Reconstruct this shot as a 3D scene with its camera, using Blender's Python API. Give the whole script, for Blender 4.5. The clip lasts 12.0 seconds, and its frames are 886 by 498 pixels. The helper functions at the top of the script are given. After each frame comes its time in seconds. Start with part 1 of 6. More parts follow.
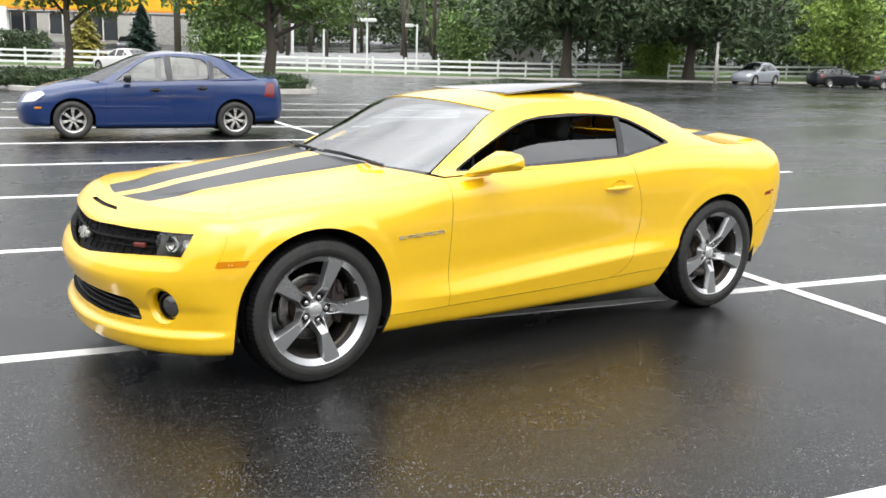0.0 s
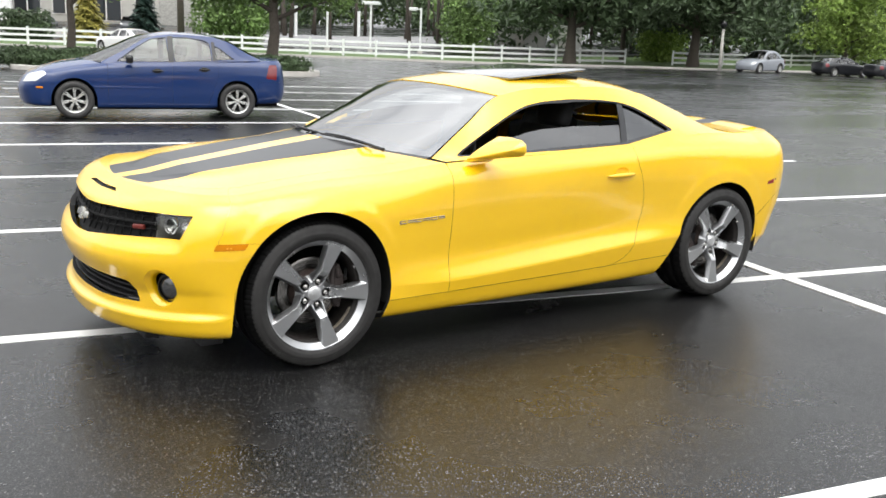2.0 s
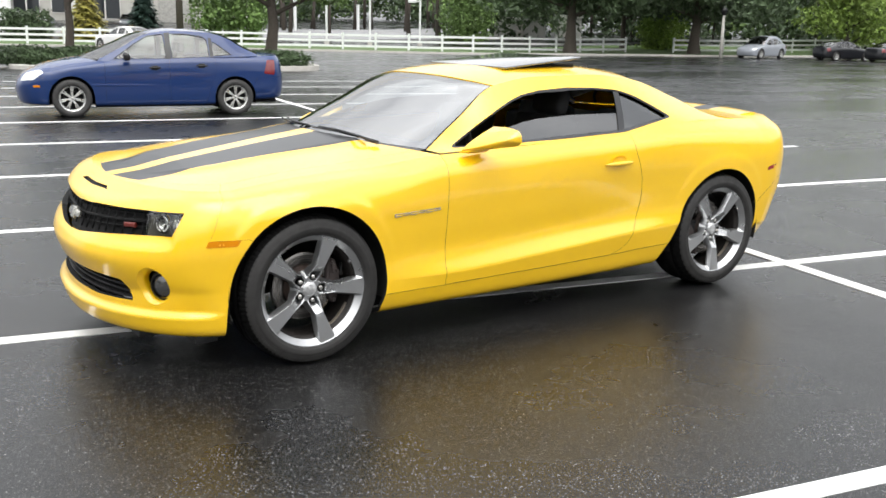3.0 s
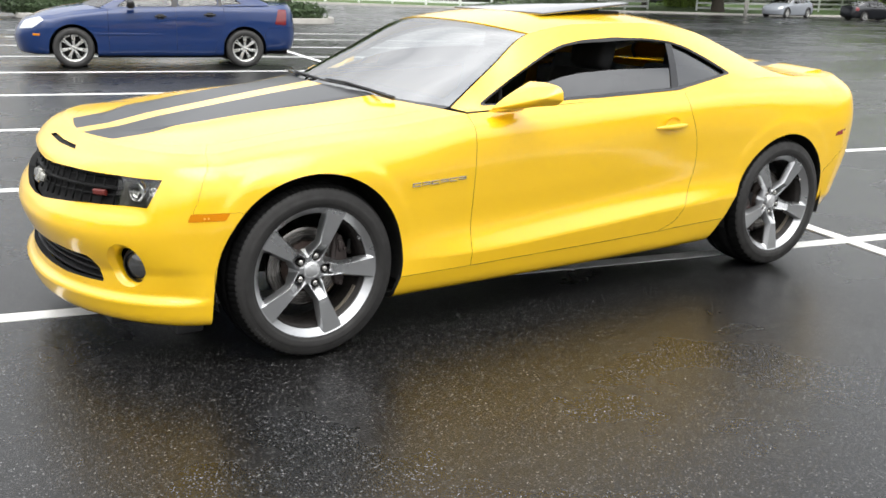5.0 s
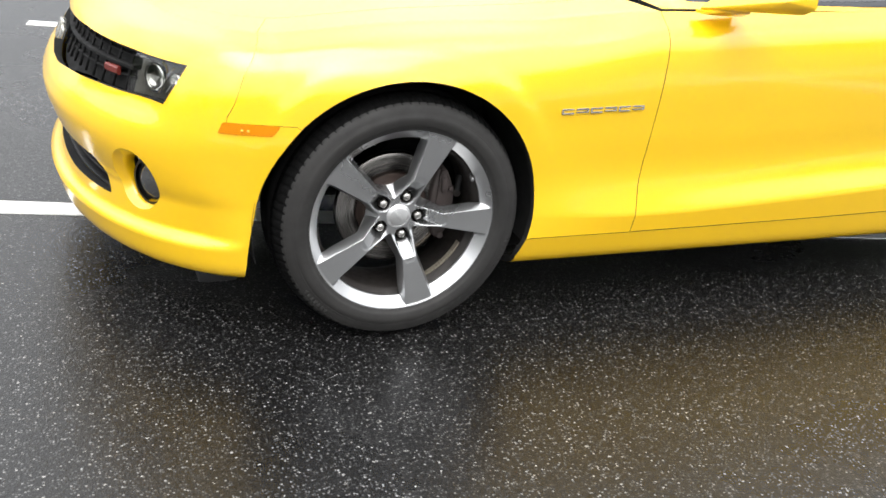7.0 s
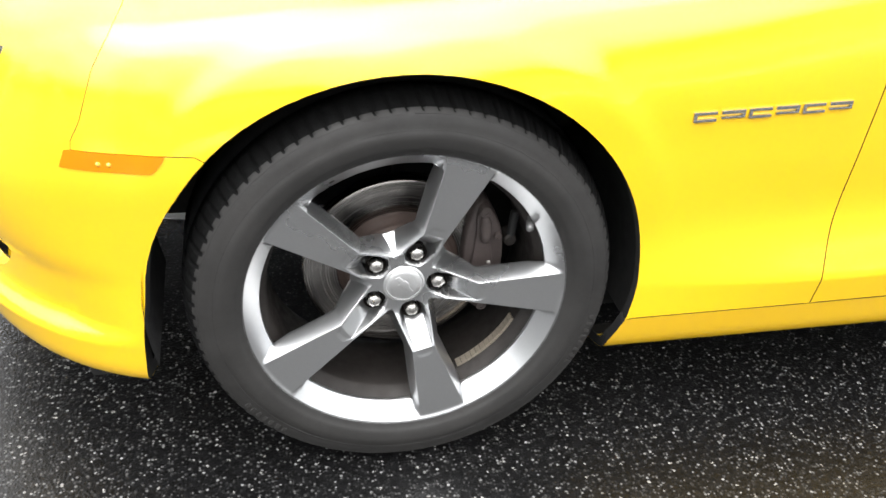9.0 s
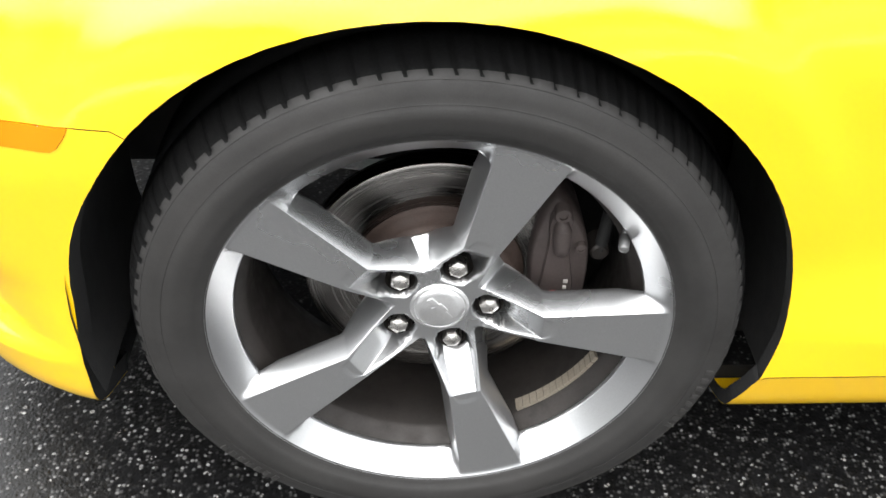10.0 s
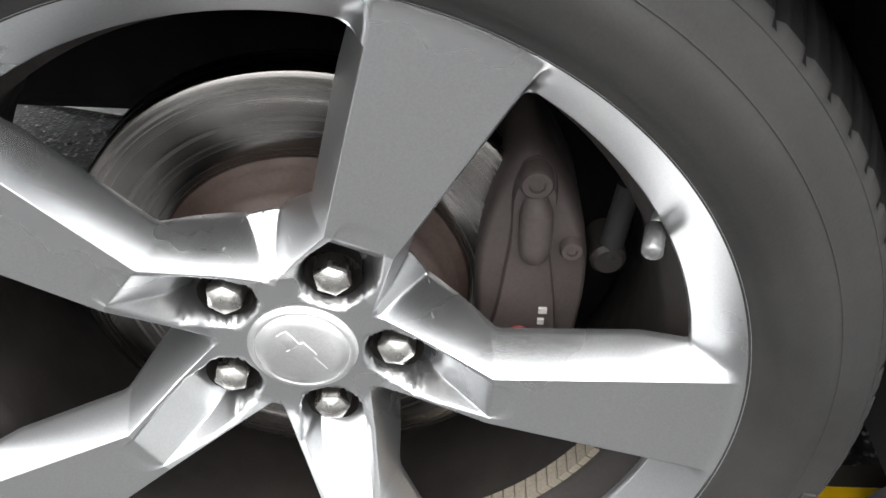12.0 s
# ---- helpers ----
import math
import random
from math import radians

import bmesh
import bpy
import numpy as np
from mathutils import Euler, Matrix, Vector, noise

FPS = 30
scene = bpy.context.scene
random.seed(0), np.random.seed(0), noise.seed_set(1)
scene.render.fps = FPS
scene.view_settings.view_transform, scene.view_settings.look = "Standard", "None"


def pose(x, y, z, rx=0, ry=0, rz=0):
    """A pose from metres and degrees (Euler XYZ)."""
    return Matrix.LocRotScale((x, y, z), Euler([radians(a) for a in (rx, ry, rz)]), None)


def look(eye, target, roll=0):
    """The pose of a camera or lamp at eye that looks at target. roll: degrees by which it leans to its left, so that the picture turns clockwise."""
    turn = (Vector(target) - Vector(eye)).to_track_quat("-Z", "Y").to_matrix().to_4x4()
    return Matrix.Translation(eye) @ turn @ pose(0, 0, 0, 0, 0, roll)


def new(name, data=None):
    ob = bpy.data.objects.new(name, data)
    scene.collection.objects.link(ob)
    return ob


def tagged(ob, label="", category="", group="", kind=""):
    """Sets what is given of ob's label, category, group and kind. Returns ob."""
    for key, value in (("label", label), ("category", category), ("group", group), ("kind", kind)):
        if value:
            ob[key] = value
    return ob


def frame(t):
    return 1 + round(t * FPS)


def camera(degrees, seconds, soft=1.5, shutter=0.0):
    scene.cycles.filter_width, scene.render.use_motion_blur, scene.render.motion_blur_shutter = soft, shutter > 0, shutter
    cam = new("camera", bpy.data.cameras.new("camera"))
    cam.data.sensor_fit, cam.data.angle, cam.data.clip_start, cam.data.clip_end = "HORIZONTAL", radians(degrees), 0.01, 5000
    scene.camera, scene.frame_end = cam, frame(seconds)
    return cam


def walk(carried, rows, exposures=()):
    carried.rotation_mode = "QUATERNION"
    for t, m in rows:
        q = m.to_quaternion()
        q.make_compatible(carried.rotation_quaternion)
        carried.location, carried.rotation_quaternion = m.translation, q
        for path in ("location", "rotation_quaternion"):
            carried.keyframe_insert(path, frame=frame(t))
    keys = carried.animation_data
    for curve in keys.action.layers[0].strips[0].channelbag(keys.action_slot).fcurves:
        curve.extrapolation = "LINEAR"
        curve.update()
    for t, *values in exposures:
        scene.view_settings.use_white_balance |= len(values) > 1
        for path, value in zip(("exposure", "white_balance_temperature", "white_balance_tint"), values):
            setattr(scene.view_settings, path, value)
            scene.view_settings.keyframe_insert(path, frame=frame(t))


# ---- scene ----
cam = camera(49.6, 12.0, 1.6)
PATH = [
    (0, (-2.083, -4.874, 1.617), (-0.953, -3.276, 1.206), 1.6),
    (0.5, (-2.079, -4.867, 1.617), (-0.941, -3.275, 1.203), 1.7),
    (1, (-2.076, -4.869, 1.617), (-0.935, -3.28, 1.198), 1.7),
    (1.5, (-2.081, -4.864, 1.616), (-0.947, -3.271, 1.195), 1.9),
    (2, (-2.065, -4.858, 1.615), (-0.94, -3.264, 1.173), 2.3),
    (2.5, (-2.042, -4.858, 1.609), (-0.918, -3.269, 1.148), 1.8),
    (3, (-2.002, -4.837, 1.606), (-0.886, -3.242, 1.148), 1.2),
    (3.2, (-1.968, -4.815, 1.6), (-0.887, -3.206, 1.111), 0.7),
    (4.8, (-1.718, -4.365, 1.555), (-0.612, -2.79, 1.009), 1.7),
    (5, (-1.648, -4.241, 1.519), (-0.566, -2.649, 0.975), 1.9),
    (5.5, (-1.437, -4.017, 1.534), (-0.489, -2.374, 0.902), 3.5),
    (6, (-1.32, -3.698, 1.489), (-0.351, -2.079, 0.825), 5.8),
    (6.5, (-1.162, -3.425, 1.408), (-0.263, -1.794, 0.679), 4.4),
    (7, (-0.921, -3.193, 1.42), (-0.158, -1.543, 0.587), 7.0),
    (7.2, (-0.855, -3.069, 1.388), (-0.079, -1.41, 0.585), 6.5),
    (8.8, (-0.281, -2.28, 1.314), (0.138, -0.64, 0.248), 4.1),
    (9, (-0.256, -2.182, 1.297), (0.144, -0.55, 0.212), 3.8),
    (9.5, (-0.13, -1.926, 1.233), (0.051, -0.312, 0.066), 2.9),
    (10, (-0.037, -1.716, 1.153), (0.035, -0.18, -0.126), 1.4),
    (10.5, (-0.011, -1.516, 1.025), (0.041, -0.057, -0.341), 2.4),
    (11, (0.044, -1.386, 0.846), (-0.001, 0.105, -0.486), 3.7),
    (11.5, (0.085, -1.317, 0.802), (0.107, 0.165, -0.54), 3.0),
    (12, (0.086, -1.314, 0.803), (0.091, 0.242, -0.453), 2.3),
]
SKY, SUN = 1.0, 0.9
walk(cam, [(t, look(eye, target, roll)) for t, eye, target, roll in PATH], exposures=[(0.0, 0.42), (5.0, 0.45), (5.5, 0.47), (6.5, 0.61), (7.0, 0.78), (9.0, 1.14), (10.0, 1.24), (10.5, 1.36), (11.0, 1.46), (12.0, 1.48)])

# ---------------------------------------------------------------- light
world = bpy.data.worlds.new("overcast_sky")
scene.world = world
world.use_nodes = True
wn, wl = world.node_tree.nodes, world.node_tree.links
sky = wn.new("ShaderNodeTexSky")
sky.sky_type, sky.sun_disc = "NISHITA", False
sky.sun_elevation, sky.sun_rotation = radians(66), radians(200)
sky.air_density, sky.dust_density, sky.ozone_density = 1.0, 7.0, 1.0
pale = wn.new("ShaderNodeHueSaturation")
pale.inputs["Saturation"].default_value = 0.22
wl.new(sky.outputs[0], pale.inputs["Color"])
even = wn.new("ShaderNodeGamma")
even.inputs["Gamma"].default_value = 0.2
wl.new(pale.outputs[0], even.inputs["Color"])
where, cloud, tone, veil = wn.new("ShaderNodeTexCoord"), wn.new("ShaderNodeTexNoise"), wn.new("ShaderNodeValToRGB"), wn.new("ShaderNodeMix")
cloud.inputs["Scale"].default_value, cloud.inputs["Detail"].default_value = 2.2, 6.0
tone.color_ramp.elements[0].position, tone.color_ramp.elements[1].position = 0.36, 0.66
tone.color_ramp.elements[0].color, tone.color_ramp.elements[1].color = (0.62, 0.64, 0.67, 1), (1.3, 1.3, 1.3, 1)
veil.data_type, veil.blend_type = "RGBA", "MULTIPLY"
veil.inputs[0].default_value = 1.0
wl.new(where.outputs["Generated"], cloud.inputs["Vector"])
wl.new(cloud.outputs["Fac"], tone.inputs[0])
wl.new(even.outputs[0], veil.inputs[6])
wl.new(tone.outputs[0], veil.inputs[7])
# an overcast sky is brightest overhead
up, rise, dome = wn.new("ShaderNodeSeparateXYZ"), wn.new("ShaderNodeMapRange"), wn.new("ShaderNodeVectorMath")
rise.inputs["From Min"].default_value, rise.inputs["From Max"].default_value = 0.0, 1.0
rise.inputs["To Min"].default_value, rise.inputs["To Max"].default_value = 0.58, 1.58
dome.operation = "SCALE"
wl.new(where.outputs["Generated"], up.inputs[0])
wl.new(up.outputs["Z"], rise.inputs["Value"])
wl.new(veil.outputs[2], dome.inputs[0])
wl.new(rise.outputs[0], dome.inputs["Scale"])
wl.new(dome.outputs[0], wn["Background"].inputs["Color"])
wn["Background"].inputs["Strength"].default_value = SKY

sun = new("sun", bpy.data.lights.new("sun", "SUN"))
sun.data.energy, sun.data.angle, sun.data.color = SUN, radians(60), (1.0, 0.97, 0.92)
sun.matrix_world = look((-4.6, -12.7, 30.0), (0, 0, 0))
# ---------------------------------------------------------------- shape maths
def hermite(xs, ys, x):
    """Monotone cubic through (xs, ys); ys may have trailing axes."""
    xs, ys, x = np.asarray(xs, float), np.asarray(ys, float), np.asarray(x, float)
    h = np.diff(xs)
    ex = (1,) * (ys.ndim - 1)
    d = np.diff(ys, axis=0) / h.reshape(-1, *ex)
    m = np.zeros_like(ys)
    m[0], m[-1] = d[0], d[-1]
    a, b = d[:-1], d[1:]
    same = a * b > 0
    m[1:-1] = np.where(same, 2 * a * b / np.where(same, a + b, 1), 0)
    x = np.clip(x, xs[0], xs[-1])
    i = np.clip(np.searchsorted(xs, x) - 1, 0, len(xs) - 2)
    hh = h[i].reshape(i.shape + ex)
    s = ((x - xs[i]) / h[i]).reshape(i.shape + ex)
    return (ys[i] * (1 + 2 * s) * (1 - s) ** 2 + m[i] * hh * s * (1 - s) ** 2
            + ys[i + 1] * s * s * (3 - 2 * s) + m[i + 1] * hh * s * s * (s - 1))


def along(rows, v, creases=()):
    """rows: N x K x D control rows, v in 0..K-1, one per N: smooth curve through the K points, with a bend at the creases."""
    n, k, _ = rows.shape
    d = np.diff(rows, axis=1)
    m = np.zeros_like(rows)
    m[:, 0], m[:, -1] = d[:, 0], d[:, -1]
    m[:, 1:-1] = (d[:, :-1] + d[:, 1:]) / 2
    i = np.clip(v.astype(int), 0, k - 2)
    s = (v - i)[:, None]
    r = np.arange(n)
    m0, m1, step = m[r, i], m[r, i + 1], d[r, i]
    for c in creases:
        m0 = np.where((i == c)[:, None], step, m0)
        m1 = np.where((i + 1 == c)[:, None], step, m1)
    return (rows[r, i] * (1 + 2 * s) * (1 - s) ** 2 + m0 * s * (1 - s) ** 2
            + rows[r, i + 1] * s * s * (3 - 2 * s) + m1 * s * s * (s - 1))


def wrap(t, depth, width, n):
    """Plan curve from the flank (t = 0) to the tip (t = 1), by equal lengths: how far ahead, and half width."""
    th = np.linspace(0, np.pi / 2, 81)
    e = (2 / n)[:, None]
    c = np.abs(np.sin(th))[None] ** e * depth[:, None]
    s = np.abs(np.cos(th))[None] ** e * width[:, None]
    length = np.cumsum(np.hypot(np.diff(c, axis=1), np.diff(s, axis=1)), axis=1)
    length = np.hstack([np.zeros((len(t), 1)), length])
    length /= length[:, -1:]
    i = np.clip((length < t[:, None]).sum(1) - 1, 0, 79)
    r = np.arange(len(t))
    k = (t - length[r, i]) / np.maximum(length[r, i + 1] - length[r, i], 1e-9)
    return c[r, i] * (1 - k) + c[r, i + 1] * k, s[r, i] * (1 - k) + s[r, i + 1] * k


class Shape:
    """A car's outer skin. Sections of the side run from the sill up as (half width, height); nose and tail give the middle line;
    rail and belt bound the side glass."""
    def __init__(self, sx, side, nose, tail, gx, rail, belt, crown, bow, cowl, front_len, rear_len, n_front=(2.0, 2.25), n_rear=2.9, dome=.014, creases=()):
        self.sx, self.side, self.nose, self.tail = np.array(sx), np.array(side), np.array(nose), np.array(tail)
        self.gx, self.rail, self.belt, self.crown, self.bow = np.array(gx), np.array(rail), np.array(belt), np.array(crown), np.array(bow)
        self.x0, self.x1, self.l0, self.l1, self.cowl, self.dome = sx[0], sx[-1], front_len, rear_len, cowl, dome
        self.n = self.side.shape[1]
        self.round0, self.round1 = np.linspace(*n_front, self.n), n_rear
        self.creases = creases
        self.a0, self.a1 = self.x0 - front_len, self.x1 + rear_len

    def flank(self, a, v):
        """The left outer skin: a runs along it (x on the side, then round the nose and tail), v up it."""
        a, v = np.broadcast_arrays(np.atleast_1d(np.asarray(a, float)), np.atleast_1d(np.asarray(v, float)))
        a, v = a.ravel().copy(), v.ravel().copy()
        yz = along(hermite(self.sx, self.side, a), v, self.creases)
        out = np.stack([np.clip(a, self.x0, self.x1), -yz[:, 0], yz[:, 1]], 1)
        for ahead, prof, x0, ln in ((True, self.nose, self.x0, self.l0), (False, self.tail, self.x1, self.l1)):
            pick = a < x0 if ahead else a > x0
            if not pick.any():
                continue
            t = np.clip(np.abs(a[pick] - x0) / ln, 0, 1)
            tip = along(np.repeat(prof[None], pick.sum(), 0), v[pick], self.creases)
            n = np.interp(v[pick], np.arange(self.n), self.round0) if ahead else np.full(pick.sum(), self.round1)
            c, s = wrap(t, np.abs(tip[:, 0] - x0), yz[pick, 0], n)
            ease = t * t * (3 - 2 * t)
            out[pick, 0] = x0 - c if ahead else x0 + c
            out[pick, 1] = -s
            out[pick, 2] = yz[pick, 1] * (1 - ease) + tip[:, 1] * ease
        return out

    def flank_v(self, a, z):
        """The v at which the skin at a has the height z."""
        a, z = np.atleast_1d(np.asarray(a, float)), np.atleast_1d(np.asarray(z, float))
        lo, hi = np.zeros(len(a)), np.full(len(a), self.n - 1.0)
        for _ in range(22):
            mid = (lo + hi) / 2
            up = self.flank(a, mid)[:, 2] < z
            lo, hi = np.where(up, mid, lo), np.where(up, hi, mid)
        return (lo + hi) / 2

    def house(self, c, s):
        """Side of the greenhouse: s = 0 at the belt, 1 at the rail."""
        c, s = np.broadcast_arrays(np.atleast_1d(np.asarray(c, float)), np.atleast_1d(np.asarray(s, float)))
        c, s = c.ravel(), s.ravel()
        r, b = hermite(self.gx, self.rail, c), hermite(self.gx, self.belt, c)
        yz = b * (1 - s[:, None]) + r * s[:, None]
        yz[:, 0] += .16 * (r[:, 1] - b[:, 1]) * s * (1 - s)
        return np.stack([c, -yz[:, 0], yz[:, 1]], 1)

    def house_s(self, a, z):
        r, b = hermite(self.gx, self.rail, a)[:, 1], hermite(self.gx, self.belt, a)[:, 1]
        return np.clip((z - b) / np.maximum(r - b, 1e-4), 0, 1)

    def top(self, c, q):
        """Windscreen, roof and rear window: q = 0 on the middle line, 1 on the left rail, -1 on the right one."""
        c, q = np.broadcast_arrays(np.atleast_1d(np.asarray(c, float)), np.atleast_1d(np.asarray(q, float)))
        c, q = c.ravel(), q.ravel()
        r, crown, bow = hermite(self.gx, self.rail, c), hermite(self.gx, self.crown, c), hermite(self.gx, self.bow, c)
        k = 1 - np.abs(q) ** 2.3
        return np.stack([c - bow * k, -q * r[:, 0], r[:, 1] + crown * k], 1)

    def hood(self, p, q):
        """Bonnet: p = 0 at the tip of the nose's upper edge to 1 at the cowl, q = 0 middle line, 1 the left flank's upper edge."""
        p, q = np.broadcast_arrays(np.atleast_1d(np.asarray(p, float)), np.atleast_1d(np.asarray(q, float)))
        p, q = p.ravel(), q.ravel()
        e = self.flank(self.a0 + (self.gx[0] - self.a0) * p, np.full(len(p), self.n - 1.0))
        x0, x1 = self.nose[-1, 0], self.gx[0] - self.bow[0]
        cx = x0 + (x1 - x0) * np.clip(p, 0, 1) ** 1.25
        cz = hermite(np.linspace(x0, x1, len(self.cowl)), self.cowl, cx)
        f = np.abs(q) ** 2.0
        dome = self.dome * np.clip((.62 - np.abs(q)) / .14, 0, 1) ** 2 * np.clip(p * 6 - 1.2, 0, 1)
        return np.stack([cx + (e[:, 0] - cx) * f, -np.abs(e[:, 1]) * q, cz + (e[:, 2] - cz) * np.abs(q) ** 2.6 + dome], 1)

    def deck(self, u, q):
        """Boot lid: u = 0 at the tail, 1 at the foot of the rear window."""
        e = self.flank(self.a1 - (self.a1 - self.gx[-1]) * u, np.full(len(u), self.n - 1.0))
        base = self.top(np.full(len(u), self.gx[-1]), np.zeros(len(u)))
        cx = base[:, 0] * u + self.tail[-1, 0] * (1 - u)
        cz = base[:, 2] * u + self.tail[-1, 1] * (1 - u)
        k = np.abs(q)
        return np.stack([cx + (e[:, 0] - cx) * k ** 2, -np.abs(e[:, 1]) * q, cz + (e[:, 2] - cz) * k ** 2.5], 1)


SIDE = [
    [(.82, .183), (.898, .215), (.915, .300), (.918, .41), (.922, .52), (.928, .62), (.915, .74), (.875, .815), (.79, .852)],
    [(.82, .18), (.898, .213), (.925, .29), (.932, .40), (.940, .52), (.950, .66), (.950, .77), (.895, .855), (.80, .893)],
    [(.82, .172), (.898, .206), (.932, .29), (.935, .365), (.932, .48), (.942, .62), (.950, .76), (.918, .865), (.82, .918)],
    [(.82, .172), (.898, .206), (.932, .292), (.944, .355), (.922, .47), (.936, .62), (.947, .78), (.932, .895), (.862, .958)],
    [(.82, .172), (.898, .206), (.932, .300), (.950, .385), (.920, .50), (.934, .64), (.948, .80), (.938, .92), (.895, .985)],
    [(.82, .175), (.898, .210), (.932, .312), (.955, .425), (.926, .53), (.938, .68), (.952, .83), (.942, .94), (.90, 1.005)],
    [(.82, .18), (.898, .218), (.935, .325), (.956, .445), (.942, .55), (.952, .70), (.960, .84), (.942, .97), (.86, 1.055)],
    [(.82, .18), (.898, .218), (.935, .33), (.95, .46), (.952, .56), (.960, .70), (.963, .83), (.935, .97), (.84, 1.055)],
    [(.78, .24), (.85, .26), (.91, .36), (.925, .47), (.935, .58), (.943, .70), (.945, .83), (.910, .96), (.80, 1.045)],
]


class Coupe(Shape):
    """The coupe's skin, with the hollows above the bumper's lower lip and under its grille."""
    def flank(self, a, v):
        P = super().flank(a, v)
        a, v = np.broadcast_arrays(np.atleast_1d(np.asarray(a, float)), np.atleast_1d(np.asarray(v, float)))
        a, v = a.ravel(), v.ravel()
        t = np.clip((self.x0 - a) / self.l0, 0, 1) * np.pi / 2
        low = np.interp(v, [2, 2.2, 2.5, 3.3], [0, 1, .7, 0]) * .026 * np.clip((-.43 - a) / .12, 0, 1)
        high = np.interp(v, [5, 5.3, 5.55, 6.3], [0, 1, .8, 0]) * .020 * np.clip((-.63 - a) / .06, 0, 1)
        d = low + high
        for cx, rise in ((-.008, .007), (2.855, .004)):
            r = np.hypot(a - cx, P[:, 2] - .369)
            flare = np.clip((.500 - r) / .040, 0, 1) * np.clip((P[:, 2] - .40) / .12, 0, 1) * np.clip((.30 - np.abs(a - cx) + .2) / .2, 0, 1)
            P[:, 1] -= rise * flare * flare * (3 - 2 * flare)
        P[:, 0] += np.sin(t) * d
        P[:, 1] += np.cos(t) * d * np.where(a < self.a0 + 1e-6, 0, 1)
        return P


COUPE = Coupe(
    [-.35, 0, .40, .75, 1.4, 2.0, 2.45, 2.85, 3.25], SIDE,
    [(-.74, .165), (-.85, .18), (-.885, .266), (-.845, .375), (-.895, .505), (-.88, .572), (-.815, .725), (-.755, .79), (-.665, .845)],
    [(3.42, .30), (3.54, .32), (3.60, .40), (3.66, .50), (3.73, .61), (3.755, .72), (3.755, .85), (3.73, .98), (3.66, 1.052)],
    [.75, 1.0, 1.28, 1.6, 2.0, 2.35, 2.7, 3.05],
    [(.735, .968), (.675, 1.125), (.60, 1.278), (.585, 1.322), (.585, 1.328), (.585, 1.295), (.61, 1.185), (.66, 1.045)],
    [(.862, .966), (.875, .974), (.891, .982), (.897, .99), (.90, 1.005), (.872, 1.04), (.845, 1.055), (.825, 1.05)],
    [.035, .04, .042, .045, .048, .05, .04, .012], [.30, .20, .11, .03, 0, -.05, -.09, -.12],
    cowl=[.845, .878, .920, .962, 1.0], front_len=1.08, rear_len=1.0, creases=(2, 3))

# ---------------------------------------------------------------- materials
def material(name, color=(0.5, 0.5, 0.5), rough=0.5, metal=0.0, **more):
    m = bpy.data.materials.new(name)
    m.use_nodes = True
    b = m.node_tree.nodes["Principled BSDF"]
    b.inputs["Base Color"].default_value = (*color, 1)
    b.inputs["Roughness"].default_value = rough
    b.inputs["Metallic"].default_value = metal
    for key, value in more.items():
        b.inputs[key.replace("_", " ")].default_value = value
    return m


class Nodes:
    """Short hand for building a node tree round a material's Principled shader."""
    def __init__(self, m):
        self.t, self.n, self.l = m.node_tree, m.node_tree.nodes, m.node_tree.links
        self.b = self.n["Principled BSDF"]
        self.co = self.n.new("ShaderNodeTexCoord").outputs["Object"]

    def noise(self, scale, detail=4.0, rough=0.55, co=None):
        k = self.n.new("ShaderNodeTexNoise")
        k.inputs["Scale"].default_value, k.inputs["Detail"].default_value, k.inputs["Roughness"].default_value = scale, detail, rough
        self.l.new(co or self.co, k.inputs["Vector"])
        return k.outputs["Fac"]

    def cells(self, scale, out="Distance", feature="F1", co=None):
        k = self.n.new("ShaderNodeTexVoronoi")
        k.feature = feature
        k.inputs["Scale"].default_value = scale
        self.l.new(co or self.co, k.inputs["Vector"])
        return k.outputs[out]

    def ramp(self, src, stops):
        k = self.n.new("ShaderNodeValToRGB")
        e = k.color_ramp.elements
        while len(e) < len(stops):
            e.new(0.5)
        for el, (at, c) in zip(e, stops):
            el.position = at
            el.color = (*c, 1) if isinstance(c, tuple) else (c, c, c, 1)
        self.l.new(src, k.inputs[0])
        return k.outputs[0]

    def mix(self, fac, a, b, mode="MIX"):
        k = self.n.new("ShaderNodeMix")
        k.data_type, k.blend_type = "RGBA", mode
        for i, v in ((0, fac), (6, a), (7, b)):
            if isinstance(v, (int, float)):
                k.inputs[i].default_value = v if i == 0 else (v, v, v, 1)
            elif isinstance(v, tuple):
                k.inputs[i].default_value = (*v, 1)
            else:
                self.l.new(v, k.inputs[i])
        return k.outputs[2]

    def math(self, op, a, b=0.0, c=0.0):
        k = self.n.new("ShaderNodeMath")
        k.operation = op
        for i, v in enumerate((a, b, c)):
            if isinstance(v, (int, float)):
                k.inputs[i].default_value = v
            else:
                self.l.new(v, k.inputs[i])
        return k.outputs[0]

    def axis(self, i):
        k = self.n.new("ShaderNodeSeparateXYZ")
        self.l.new(self.co, k.inputs[0])
        return k.outputs[i]

    def bump(self, height, strength, distance):
        k = self.n.new("ShaderNodeBump")
        k.inputs["Strength"].default_value, k.inputs["Distance"].default_value = strength, distance
        self.l.new(height, k.inputs["Height"])
        self.l.new(k.outputs[0], self.b.inputs["Normal"])

    def to(self, src, name):
        self.l.new(src, self.b.inputs[name])


YELLOW = (0.95, 0.57, 0.002)


